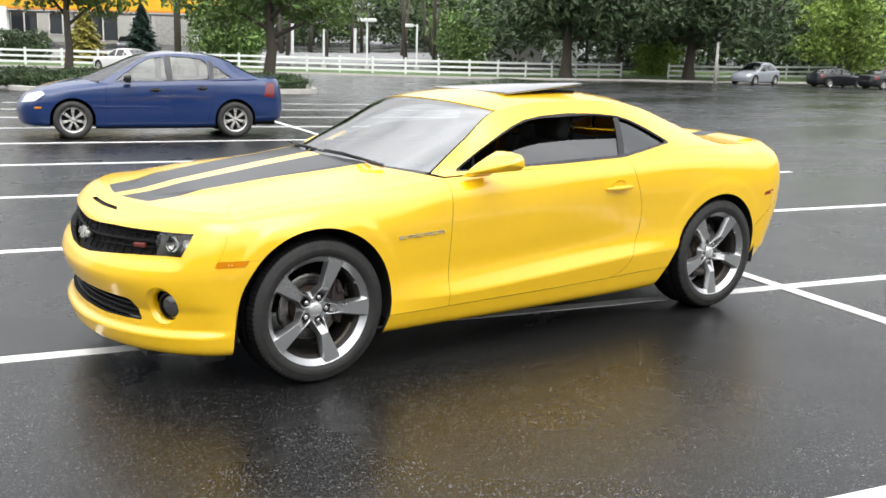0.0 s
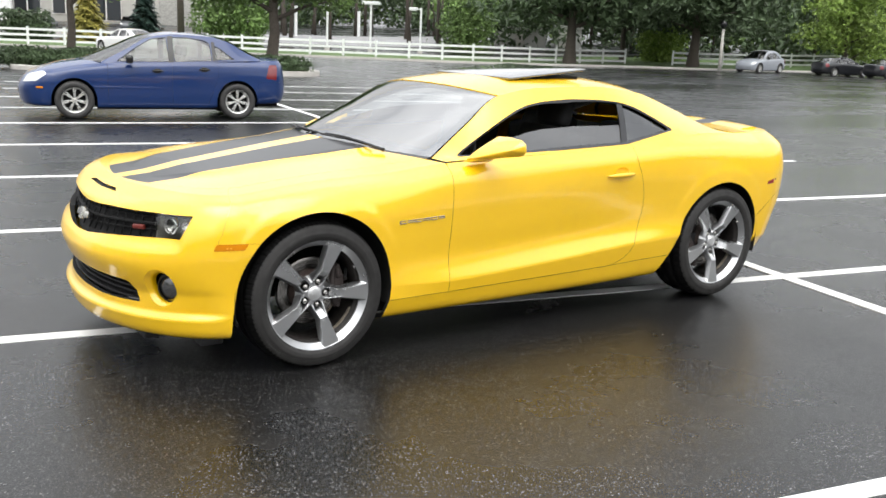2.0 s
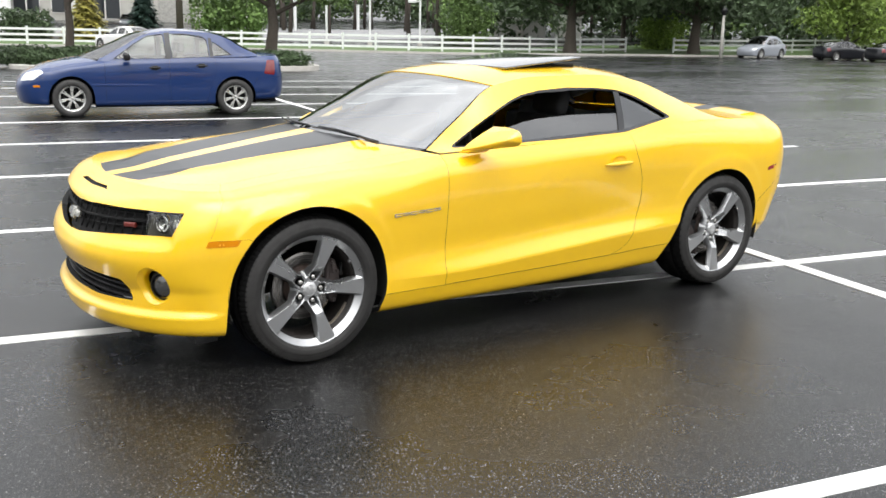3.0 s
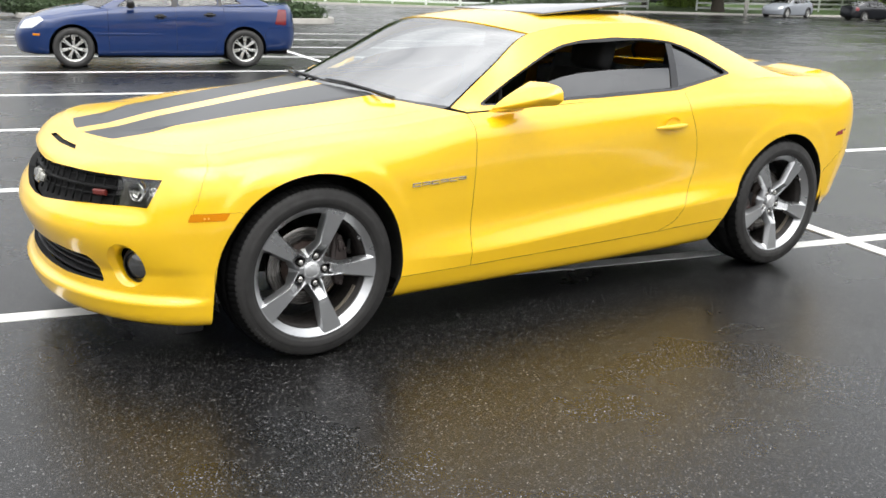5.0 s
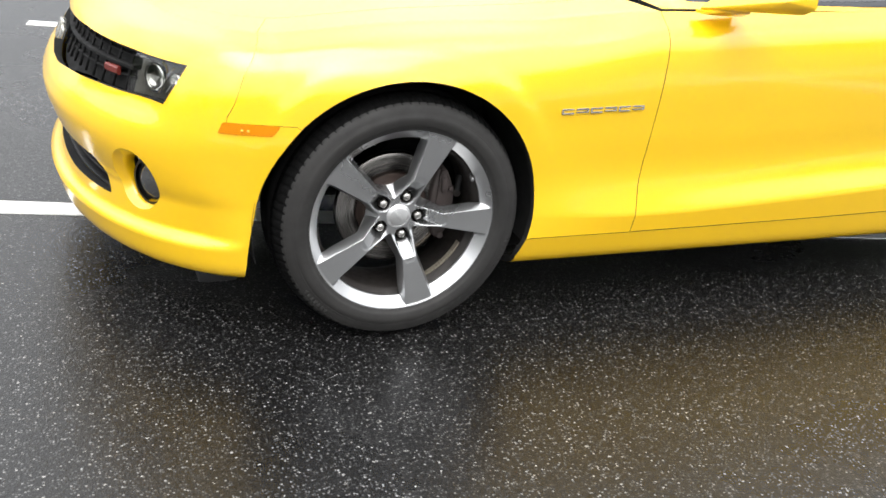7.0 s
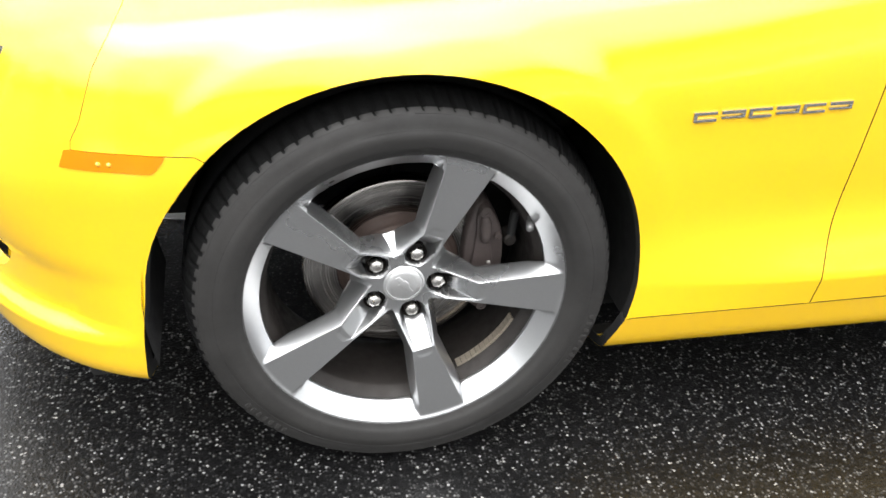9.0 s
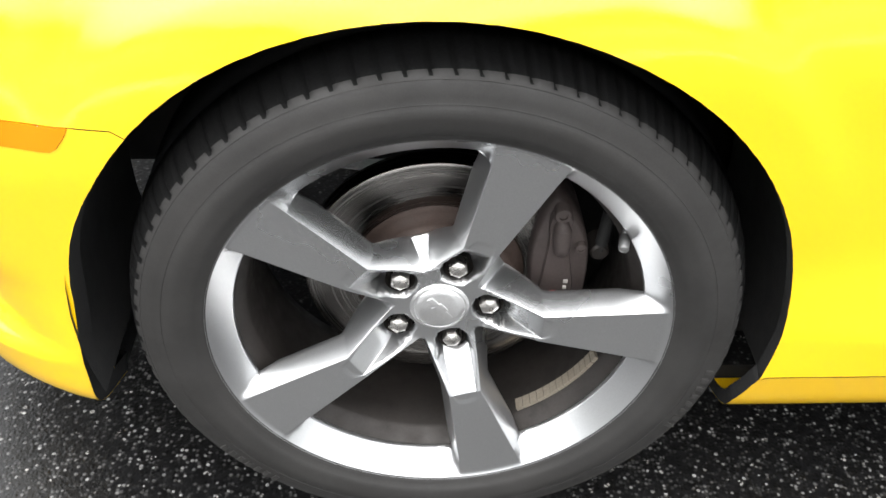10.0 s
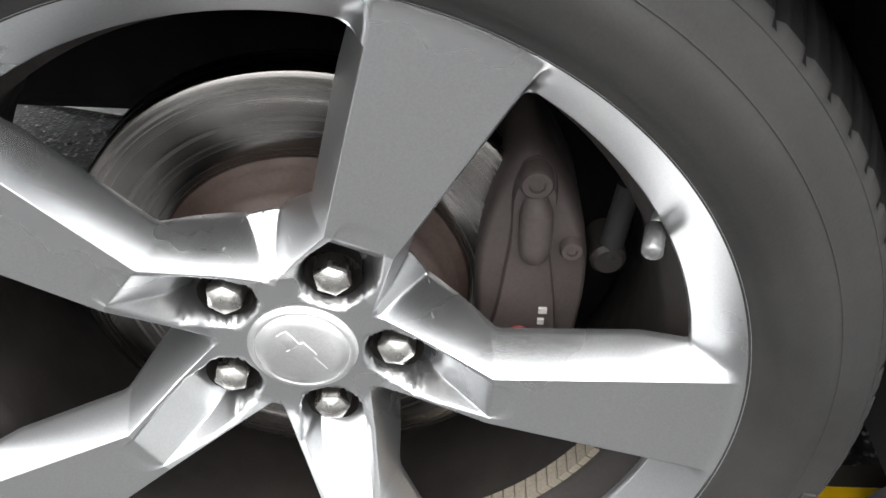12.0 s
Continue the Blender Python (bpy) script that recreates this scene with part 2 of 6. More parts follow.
def paint(name, color, coat=1.0, stripes=False, gloss=1.5, haze=0.04):
    m = material(name, color, 0.42, 0.0, Coat_Weight=coat, Coat_Roughness=0.04, Coat_IOR=gloss, Specular_IOR_Level=0.2)
    k = Nodes(m)
    fine = k.noise(900, 2)
    large = k.noise(1.3, 3)
    dark = tuple(c * 0.93 for c in color)
    base = k.mix(k.ramp(large, [(0.35, 0.0), (0.7, 1.0)]), dark, color)
    if stripes:
        y = k.math("ABSOLUTE", k.axis(1))
        x = k.axis(0)
        outer = k.math("MULTIPLY_ADD", k.math("LESS_THAN", x, 1.5), k.math("MULTIPLY_ADD", x, 0.11, 0.085), 0.30)
        inner = k.math("MULTIPLY_ADD", x, 0.02, 0.068)
        mask = k.math("MULTIPLY", k.math("GREATER_THAN", y, inner), k.math("LESS_THAN", y, outer))
        base = k.mix(mask, base, (0.030, 0.031, 0.034))
        k.to(k.math("MULTIPLY_ADD", mask, -.78 * coat, coat), "Coat Weight")
    k.to(base, "Base Color")
    k.to(k.ramp(k.noise(40, 5), [(0.3, haze), (0.75, haze + 0.07)]), "Coat Roughness")
    k.bump(fine, 0.02, 0.0004)
    return m


def grained(name, color, rough=0.6, grain=400, amount=0.3, relief=0.0006, metal=0.0, blotch=6, vary=0.35, **more):
    """A surface with fine grain and larger blotches."""
    m = material(name, color, rough, metal, **more)
    k = Nodes(m)
    a = k.ramp(k.noise(blotch, 5), [(0.3, tuple(c * (1 - vary) for c in color)), (0.7, tuple(min(1, c * (1 + vary * .6)) for c in color))])
    b = k.mix(amount, a, k.ramp(k.noise(grain, 3), [(0.3, tuple(c * 0.5 for c in color)), (0.7, tuple(min(1, c * 1.5) for c in color))]))
    k.to(b, "Base Color")
    k.to(k.ramp(k.noise(blotch * 2.3, 4), [(0.3, max(0.02, rough - .12)), (0.7, min(1, rough + .12))]), "Roughness")
    k.bump(k.noise(grain, 3), 0.5, relief)
    return m


def glass(name, tint=(0.75, 0.82, 0.8), alpha=0.5, rough=0.0):
    """A thin tinted pane: clear and dark by its tint, with the gloss of glass."""
    m = bpy.data.materials.new(name)
    m.use_nodes = True
    n, l = m.node_tree.nodes, m.node_tree.links
    n.remove(n["Principled BSDF"])
    t, g, f, x = n.new("ShaderNodeBsdfTransparent"), n.new("ShaderNodeBsdfGlossy"), n.new("ShaderNodeFresnel"), n.new("ShaderNodeMixShader")
    t.inputs[0].default_value = (*tint, 1)
    g.inputs["Roughness"].default_value = rough
    f.inputs["IOR"].default_value = alpha
    l.new(f.outputs[0], x.inputs[0])
    l.new(t.outputs[0], x.inputs[1])
    l.new(g.outputs[0], x.inputs[2])
    l.new(x.outputs[0], n["Material Output"].inputs[0])
    return m


YEL = paint("yellow_paint", YELLOW, gloss=1.88, haze=0.10)
YEL_STRIPED = paint("striped_paint", YELLOW, stripes=True, gloss=1.88, haze=0.10)
BLACK = grained("black_plastic", (0.012, 0.012, 0.013), 0.5, 700, 0.3, 0.0003)
LINER = grained("black_liner", (0.006, 0.006, 0.006), 0.9, 300, 0.3, 0.001)
TRIM = material("gloss_black_trim", (0.008, 0.008, 0.009), 0.2)
RUBBER = grained("tyre_rubber", (0.035, 0.034, 0.033), 0.62, 500, 0.25, 0.0003, blotch=14, vary=0.35)
CABIN = grained("dark_cabin_cloth", (0.015, 0.015, 0.016), 0.85, 600, 0.3, 0.0005)
CHROME = material("chrome", (0.75, 0.76, 0.78), 0.12, 1.0)
AMBER = material("amber_lens", (0.62, 0.21, 0.004), 0.18, 0.0, Specular_IOR_Level=0.2)
REDLENS = material("red_lens", (0.25, 0.01, 0.01), 0.12, 0.0, Coat_Weight=1.0)
WINDSCREEN = glass("windscreen_glass", (0.50, 0.55, 0.56), 5.0)
SIDE_GLASS = glass("side_glass", (0.16, 0.19, 0.19), 2.4)
LAMP_GLASS = glass("lamp_glass", (0.90, 0.90, 0.87), 1.7)

# ---------------------------------------------------------------- mesh helpers
def mesh_object(name, verts, faces, mats, parent=None, label="", smooth=True, mat_ids=None):
    me = bpy.data.meshes.new(name)
    me.from_pydata([tuple(map(float, v)) for v in verts], [], [tuple(int(i) for i in f) for f in faces])
    for m in mats if isinstance(mats, (list, tuple)) else [mats]:
        me.materials.append(m)
    if mat_ids is not None:
        me.polygons.foreach_set("material_index", np.asarray(mat_ids, dtype=np.int32))
    if smooth:
        me.polygons.foreach_set("use_smooth", np.ones(len(me.polygons), dtype=bool))
    me.update()
    ob = new(name, me)
    if parent:
        ob.parent = parent
    return tagged(ob, label)


def part(name, bm, mat, parent, label="", smooth=True, sharp=None):
    """Links a bmesh as one mesh object under a thing or a part."""
    me = bpy.data.meshes.new(name)
    bmesh.ops.recalc_face_normals(bm, faces=bm.faces)
    if smooth:
        for f in bm.faces:
            f.smooth = True
    if sharp is not None:
        for e in bm.edges:
            if len(e.link_faces) == 2 and e.calc_face_angle(0) > radians(sharp):
                e.smooth = False
    bm.to_mesh(me)
    bm.free()
    for m in mat if isinstance(mat, (list, tuple)) else [mat]:
        me.materials.append(m)
    ob = new(name, me)
    ob.parent = parent
    return tagged(ob, label)


def thing(name, label, category, group="", kind="", at=None):
    ob = tagged(new(name), label, category, group, kind)
    ob.empty_display_size = 0.1
    if at is not None:
        ob.matrix_basis = at
    return ob


def add_box(bm, lo, hi, bevel=0.0, m=None):
    """A box between two corners, with bevelled edges, added to bm."""
    c = [(a + b) / 2 for a, b in zip(lo, hi)]
    s = [abs(b - a) for a, b in zip(lo, hi)]
    made = bmesh.ops.create_cube(bm, size=1.0, matrix=Matrix.LocRotScale(c, None, s))["verts"]
    if bevel:
        edges = list({e for v in made for e in v.link_edges})
        r = bmesh.ops.bevel(bm, geom=edges, offset=min(bevel, min(s) * .45), segments=2, profile=0.6, affect="EDGES")
        made = list(set(v for f in r["faces"] for v in f.verts) | {v for v in made if v.is_valid})
    if m is not None:
        bmesh.ops.transform(bm, matrix=m, verts=made)
    return made


def add_lathe(bm, profile, steps=48, axis="y", centre=(0, 0, 0), close=False):
    """Turns (radius, depth) points round an axis through centre."""
    rings = []
    for k in range(steps):
        a = 2 * math.pi * k / steps
        ring = []
        for r, d in profile:
            u, w = r * math.cos(a), r * math.sin(a)
            p = (u, d, w) if axis == "y" else (u, w, d) if axis == "z" else (d, u, w)
            ring.append(bm.verts.new((p[0] + centre[0], p[1] + centre[1], p[2] + centre[2])))
        rings.append(ring)
    n = len(profile)
    for k in range(steps):
        a, b = rings[k], rings[(k + 1) % steps]
        for i in range(n if close else n - 1):
            j = (i + 1) % n
            bm.faces.new((a[i], a[j], b[j], b[i]))


def add_tube(bm, points, radius, sides=8, caps=True):
    """A round bar along points; radius may be a list."""
    pts = [Vector(p) for p in points]
    rad = radius if isinstance(radius, (list, tuple)) else [radius] * len(pts)
    rings = []
    side = None
    for i, p in enumerate(pts):
        d = (pts[min(i + 1, len(pts) - 1)] - pts[max(i - 1, 0)]).normalized()
        if side is None:
            side = d.orthogonal().normalized()
        side = (side - d * side.dot(d)).normalized()
        up = d.cross(side)
        rings.append([bm.verts.new(p + (side * math.cos(2 * math.pi * k / sides) + up * math.sin(2 * math.pi * k / sides)) * rad[i]) for k in range(sides)])
    for a, b in zip(rings, rings[1:]):
        for k in range(sides):
            bm.faces.new((a[k], a[(k + 1) % sides], b[(k + 1) % sides], b[k]))
    if caps:
        bm.faces.new(rings[0][::-1])
        bm.faces.new(rings[-1])


def sheet(fn, us, vs, thick=0.0, flip=False):
    """Vertices and faces of a surface fn(us, vs) on a grid, with an inner skin when thick."""
    U, V = np.meshgrid(us, vs, indexing="ij")
    P = fn(U.ravel(), V.ravel())
    nu, nv = len(us), len(vs)
    idx = np.arange(nu * nv).reshape(nu, nv)
    f = np.stack([idx[:-1, :-1], idx[1:, :-1], idx[1:, 1:], idx[:-1, 1:]], -1).reshape(-1, 4)
    if flip:
        f = f[:, ::-1]
    if thick:
        P, f = solid(P, f, thick)
    return P, f


def normals(P, f):
    n = np.cross(P[f[:, 2]] - P[f[:, 0]], P[f[:, 3]] - P[f[:, 1]])
    out = np.zeros_like(P)
    for k in range(4):
        np.add.at(out, f[:, k], n)
    return out / np.maximum(np.linalg.norm(out, axis=1, keepdims=True), 1e-12)


def rim_edges(f):
    e = np.concatenate([f[:, [0, 1]], f[:, [1, 2]], f[:, [2, 3]], f[:, [3, 0]]])
    key = np.sort(e, 1)
    _, inv, n = np.unique(key, axis=0, return_inverse=True, return_counts=True)
    return e[n[inv.ravel()] == 1]


def solid(P, f, depth, keep=None):
    """Adds turned-in edges of that depth all along the open rim (keep: a mask of points whose edges stay open)."""
    N = normals(P, f)
    e = rim_edges(f)
    if keep is not None:
        e = e[~(keep[e[:, 0]] & keep[e[:, 1]])]
    ids = np.unique(e)
    lead = {int(i): len(P) + k for k, i in enumerate(ids)}
    back = {int(i): len(P) + len(ids) + k for k, i in enumerate(ids)}
    P2 = np.concatenate([P, P[ids] - N[ids] * .0004, P[ids] - N[ids] * depth])
    g = [(lead[int(a)], back[int(a)], back[int(b)], lead[int(b)]) for a, b in e]
    return P2, np.concatenate([f, np.array(g, int).reshape(-1, 4)])


def inside(poly, x, y):
    poly = np.asarray(poly, float)
    hit = np.zeros(len(x), bool)
    for (x0, y0), (x1, y1) in zip(poly, np.roll(poly, -1, 0)):
        if y0 == y1:
            continue
        cross = ((y0 > y) != (y1 > y)) & (x < (x1 - x0) * (y - y0) / (y1 - y0) + x0)
        hit ^= cross
    return hit


def nearest(poly, x, y):
    """Nearest points on a closed polygon's edge."""
    poly = np.asarray(poly, float)
    best, bx, by = np.full(len(x), 1e9), x.copy(), y.copy()
    for p, q in zip(poly, np.roll(poly, -1, 0)):
        d = q - p
        s = np.clip(((x - p[0]) * d[0] + (y - p[1]) * d[1]) / max(d @ d, 1e-12), 0, 1)
        px, py = p[0] + s * d[0], p[1] + s * d[1]
        dist = np.hypot(px - x, py - y)
        near = dist < best
        best, bx, by = np.where(near, dist, best), np.where(near, px, bx), np.where(near, py, by)
    return bx, by, best


def rounded(points, radius=0.02, steps=5):
    """A polygon with rounded corners."""
    out = []
    n = len(points)
    for i in range(n):
        p, a, b = (np.array(points[k % n], float) for k in (i, i - 1, i + 1))
        ra = min(radius, np.linalg.norm(a - p) * .45)
        rb = min(radius, np.linalg.norm(b - p) * .45)
        s, e = p + (a - p) / np.linalg.norm(a - p) * ra, p + (b - p) / np.linalg.norm(b - p) * rb
        for k in range(steps + 1):
            t = k / steps
            out.append(tuple(s * (1 - t) ** 2 + 2 * p * t * (1 - t) + e * t * t))
    return out


def carve(us, vs, place, flat, unflat, regions, rest):
    """Splits a gridded skin into panels. place(u, v) gives points, flat(u, v) the two coordinates in which the regions' outlines
    are drawn, unflat goes back. Edges of the panels lie on the outlines. Returns {name: (points, faces, at_start_or_end)}."""
    U, V = np.meshgrid(us, vs, indexing="ij")
    nu, nv = U.shape
    idx = np.arange(nu * nv).reshape(nu, nv)
    f = np.stack([idx[:-1, :-1], idx[1:, :-1], idx[1:, 1:], idx[:-1, 1:]], -1).reshape(-1, 4)
    u, v = U.ravel(), V.ravel()
    a, z = flat(u, v)
    fa, fz = a[f].mean(1), z[f].mean(1)
    kind = np.full(len(f), len(regions))
    for k in range(len(regions) - 1, -1, -1):
        kind[inside(regions[k][1], fa, fz)] = k
    lo, hi = np.full(len(u), 99), np.full(len(u), -1)
    for c in range(4):
        np.minimum.at(lo, f[:, c], kind)
        np.maximum.at(hi, f[:, c], kind)
    move = np.where(lo < hi)[0]
    na, nz, nd = a.copy(), z.copy(), np.full(len(u), 1e9)
    for k, (_, poly) in enumerate(regions):
        pick = move[(lo[move] == k)]
        if len(pick):
            bx, by, d = nearest(poly, a[pick], z[pick])
            na[pick], nz[pick], nd[pick] = bx, by, d
    u2, v2 = u.copy(), v.copy()
    good = move[nd[move] < 0.05]
    u2[good], v2[good] = unflat(na[good], nz[good], u[good], v[good])
    P = place(u2, v2)
    out = {}
    names = [r[0] for r in regions] + [rest]
    ends = np.zeros((nu, nv), bool)
    ends[0], ends[-1] = True, True
    ends = ends.ravel()
    for name in dict.fromkeys(names):
        mask = np.isin(kind, [i for i, n in enumerate(names) if n == name])
        if not mask.any():
            continue
        ids, inv = np.unique(f[mask], return_inverse=True)
        out[name] = (P[ids], inv.reshape(-1, 4), ends[ids])
    return out


def shrink(P, f, gap, keep):
    """Draws the open rim in by the gap."""
    P = P.copy()
    e = rim_edges(f)
    e = e[~(keep[e[:, 0]] & keep[e[:, 1]])]
    ids = np.unique(e)
    c = P[f].mean(1)
    s, n = np.zeros_like(P), np.zeros(len(P))
    for k in range(4):
        np.add.at(s, f[:, k], c)
        np.add.at(n, f[:, k], 1)
    d = s[ids] / n[ids][:, None] - P[ids]
    d[keep[ids], 1] = 0
    P[ids] += d / np.maximum(np.linalg.norm(d, axis=1, keepdims=True), 1e-9) * gap
    return P


def pieces(P, f):
    """The connected pieces of a mesh, largest first."""
    tag = np.arange(len(P))
    while True:
        low = tag[f].min(1)
        was = tag.copy()
        for k in range(f.shape[1]):
            np.minimum.at(tag, f[:, k], low)
        tag = tag[tag]
        if (was == tag).all():
            break
    out = []
    for t in np.unique(tag[f[:, 0]]):
        ids, inv = np.unique(f[tag[f[:, 0]] == t], return_inverse=True)
        out.append((P[ids], inv.reshape(-1, f.shape[1]), tag[f[:, 0]] == t))
    return sorted(out, key=lambda p: -len(p[1]))


def mirrored(P, f):
    Q = P.copy()
    Q[:, 1] *= -1
    return Q, f[:, ::-1]


def both(P, f):
    Q, g = mirrored(P, f)
    return np.concatenate([P, Q]), np.concatenate([f, g + len(P)])


def weld(ob, dist=0.0005):
    bm = bmesh.new()
    bm.from_mesh(ob.data)
    bmesh.ops.remove_doubles(bm, verts=bm.verts, dist=dist)
    bm.to_mesh(ob.data)
    bm.free()
    return ob

# ---------------------------------------------------------------- the yellow coupe
coupe = thing("sports_coupe", "bright yellow two-door sports coupe with black bonnet stripes, wet, parked askew", "car")
A0, A1, SN = COUPE.a0, COUPE.a1, COUPE.n
flank, house, top, hood_top, flank_v = COUPE.flank, COUPE.house, COUPE.top, COUPE.hood, COUPE.flank_v
TAIL = COUPE.tail


def arc(cx, cz, r, a0, a1, n=40):
    return [(cx + r * math.cos(radians(a0 + (a1 - a0) * k / n)), cz + r * math.sin(radians(a0 + (a1 - a0) * k / n))) for k in range(n + 1)]


def oval(cx, cz, rx, rz, n=36, lean=0.0):
    return [(cx + rx * math.cos(2 * math.pi * k / n) + lean * rz * math.sin(2 * math.pi * k / n), cz + rz * math.sin(2 * math.pi * k / n)) for k in range(n)]


FRONT_ARCH = [(-.43, .05), (-.428, .21), (-.42, .33)] + arc(-.008, .3695, .405, 176, -20) + [(.365, .05)]
REAR_ARCH = [(2.33, .05), (2.345, .22), (2.43, .36)] + arc(2.855, .368, .388, 165, -20) + [(3.24, .05)]
GRILLE = [(A0 - .1, .590), (-1.30, .600), (-.92, .648), (-.74, .664), (-.645, .668), (-.592, .772), (-.80, .768), (-1.12, .752), (-1.30, .738), (A0 - .1, .728)]
LOWER = rounded([(A0 - .1, .318), (-1.15, .322), (-.865, .342), (-.93, .438), (-1.1, .436), (A0 - .1, .432)], .02)
FOG = oval(-.745, .432, .080, .090)
SLOT = rounded([(A0 - .1, .796), (-1.205, .803), (-1.245, .8125), (A0 - .1, .8075)], .003)
MARKER = rounded([(-.501, .6245), (-.377, .6245), (-.358, .6520), (-.491, .6535)], .0015)
REARMARK = rounded([(3.27, .716), (3.35, .724), (3.37, .752), (3.30, .742)], .006)
BUMPER = [(A0 - .1, 0), (-.2, 0), (-.2, .648), (-.488, .6535), (-.468, .695), (-.446, .77), (-.405, .845), (-.39, 1.2), (A0 - .1, 1.2)]
ROCKER = [(.2, 0), (2.6, 0), (2.6, .33), (2.1, .318), (1.95, .311), (1.5, .302), (.75, .294), (.2, .292)]
DOOR = rounded([(.75, .294), (1.5, .302), (1.93, .31), (2.045, .36), (2.10, .47), (2.145, .60), (2.14, .72), (2.10, .84), (2.06, .93), (2.035, 1.2), (.75, 1.2)], .06)
DOOR[0:6] = [(.75, .294)]
DOOR[-6:] = [(.75, 1.2)]
TAILCUT = [(3.22, 0), (3.22, .50), (3.40, .66), (A1 + .1, .66), (A1 + .1, 0)]

us = np.concatenate([np.linspace(A0, -.45, 92)[:-1], np.linspace(-.45, .46, 92)[:-1], np.linspace(.46, .75, 19)[:-1], np.linspace(.75, 2.35, 102)[:-1],
                     np.linspace(2.35, 3.30, 92)[:-1], np.linspace(3.30, A1, 44)])
vs = np.concatenate([np.linspace(0, 2, 14)[:-1], np.linspace(2, 3, 11)[:-1], np.linspace(3, 7, 36)[:-1], np.linspace(7, SN - 1, 14)[:-1], np.linspace(SN - 1, SN, 10)])
TOP = SN - 1.0
STRIP = .132


def skin_of(u, v):
    """The flank, and above it the fender's top up to the bonnet's edge."""
    P = flank(u, np.minimum(v, TOP))
    up = (v > TOP) & (u <= .7501)
    if up.any():
        P[up] = hood_top((u[up] - A0) / (.75 - A0), 1 - (v[up] - TOP) * STRIP)
    return P


def flat_of(u, v):
    z = flank(u, np.minimum(v, TOP))[:, 2]
    return u, z + np.where(v > TOP, np.where(u > .751, 2, .15 * (v - TOP)), 0)


def flat_back(a, z, u, v):
    a = np.where(u <= A0 + 1e-6, A0, np.clip(a, A0, A1))
    zt = flank(a, np.full(len(a), TOP))[:, 2]
    return a, np.where(z > zt, np.where(v > TOP, TOP + np.clip((z - zt) / .15, 0, 1), TOP), flank_v(a, np.minimum(z, zt)))


HOLES = {"arch": [FRONT_ARCH, REAR_ARCH], "grille": [GRILLE], "lower": [LOWER], "fog": [FOG], "slot": [SLOT], "marker": [MARKER], "rearmark": [REARMARK]}
skin = carve(us, vs, skin_of, flat_of, flat_back,
             [(n, p) for n, group in HOLES.items() for p in group]
             + [("front_bumper", BUMPER), ("rocker_panel", ROCKER), ("door", DOOR), ("rear_bumper", TAILCUT),
                ("fender", [(-.6, 0), (.75, 0), (.75, 1.4), (-.6, 1.4)]), ("none", [(.6, 1.5), (9, 1.5), (9, 9), (.6, 9)])], "quarter_panel")
del skin["none"]

bodies = {}
for name, (P, f, ends) in skin.items():
    if name in HOLES:
        continue
    keep = ends & (np.abs(P[:, 1]) < 1e-3)
    P = shrink(P, f, {"front_bumper": .0004, "fender": .0009}.get(name, .0014), keep)
    n = len(f)
    P, f = solid(P, f, .02 if name != "front_bumper" else .03, keep)
    ids = (np.arange(len(f)) >= n).astype(int)
    if name in ("front_bumper", "rear_bumper"):
        bodies[name] = weld(mesh_object(name, *both(P, f), [YEL, LINER], coupe, mat_ids=np.concatenate([ids, ids])), .0003)
    else:
        for k, (Q, g, rows) in enumerate(pieces(P, f)):
            if len(g) < 12:
                continue
            nm = name if k == 0 else "lower_" + name
            under = LINER
            ob = mesh_object(nm, Q, g, [YEL, under], coupe, mat_ids=ids[rows])
            if k == 0:
                bodies[name] = ob
            mesh_object(nm, *mirrored(Q, g), [YEL, under], coupe, mat_ids=ids[rows])

# bonnet between the fenders
ps, qs = (us[us <= .7501] - A0) / (.75 - A0), np.linspace(-1 + STRIP + .001, 1 - STRIP - .001, 101)
P, f = sheet(hood_top, ps, qs, .02, True)
hood = mesh_object("hood", P, f, YEL_STRIPED, coupe, "yellow bonnet with two black stripes")

# greenhouse
DLO = rounded([(.835, .984), (1.07, 1.092), (1.22, 1.160), (1.324, 1.201), (1.42, 1.230), (1.55, 1.250), (1.765, 1.262), (1.98, 1.257), (2.15, 1.241), (2.25, 1.213), (2.355, 1.160), (2.475, 1.083), (2.02, 1.018), (1.5, 1.0)], .03)


def house_flat(u, v):
    return u, house(u, v)[:, 2]


def house_back(a, z, u, v):
    return a, COUPE.house_s(a, z)


green = carve(np.linspace(.75, 3.05, 200), np.linspace(0, 1, 44), house, house_flat, house_back, [("hole", DLO)], "roof_side")
P, f, ends = green["roof_side"]
n = len(f)
P, f = solid(P, f, .025)
for g in ((P, f), mirrored(P, f)):
    mesh_object("roof_side", *g, [YEL, CABIN], coupe, "yellow pillars and roof edge", mat_ids=(np.arange(len(f)) >= n).astype(int))
P, f, ends = green["hole"]


def glass_offset(P, f, d):
    return P - normals(P, f) * d


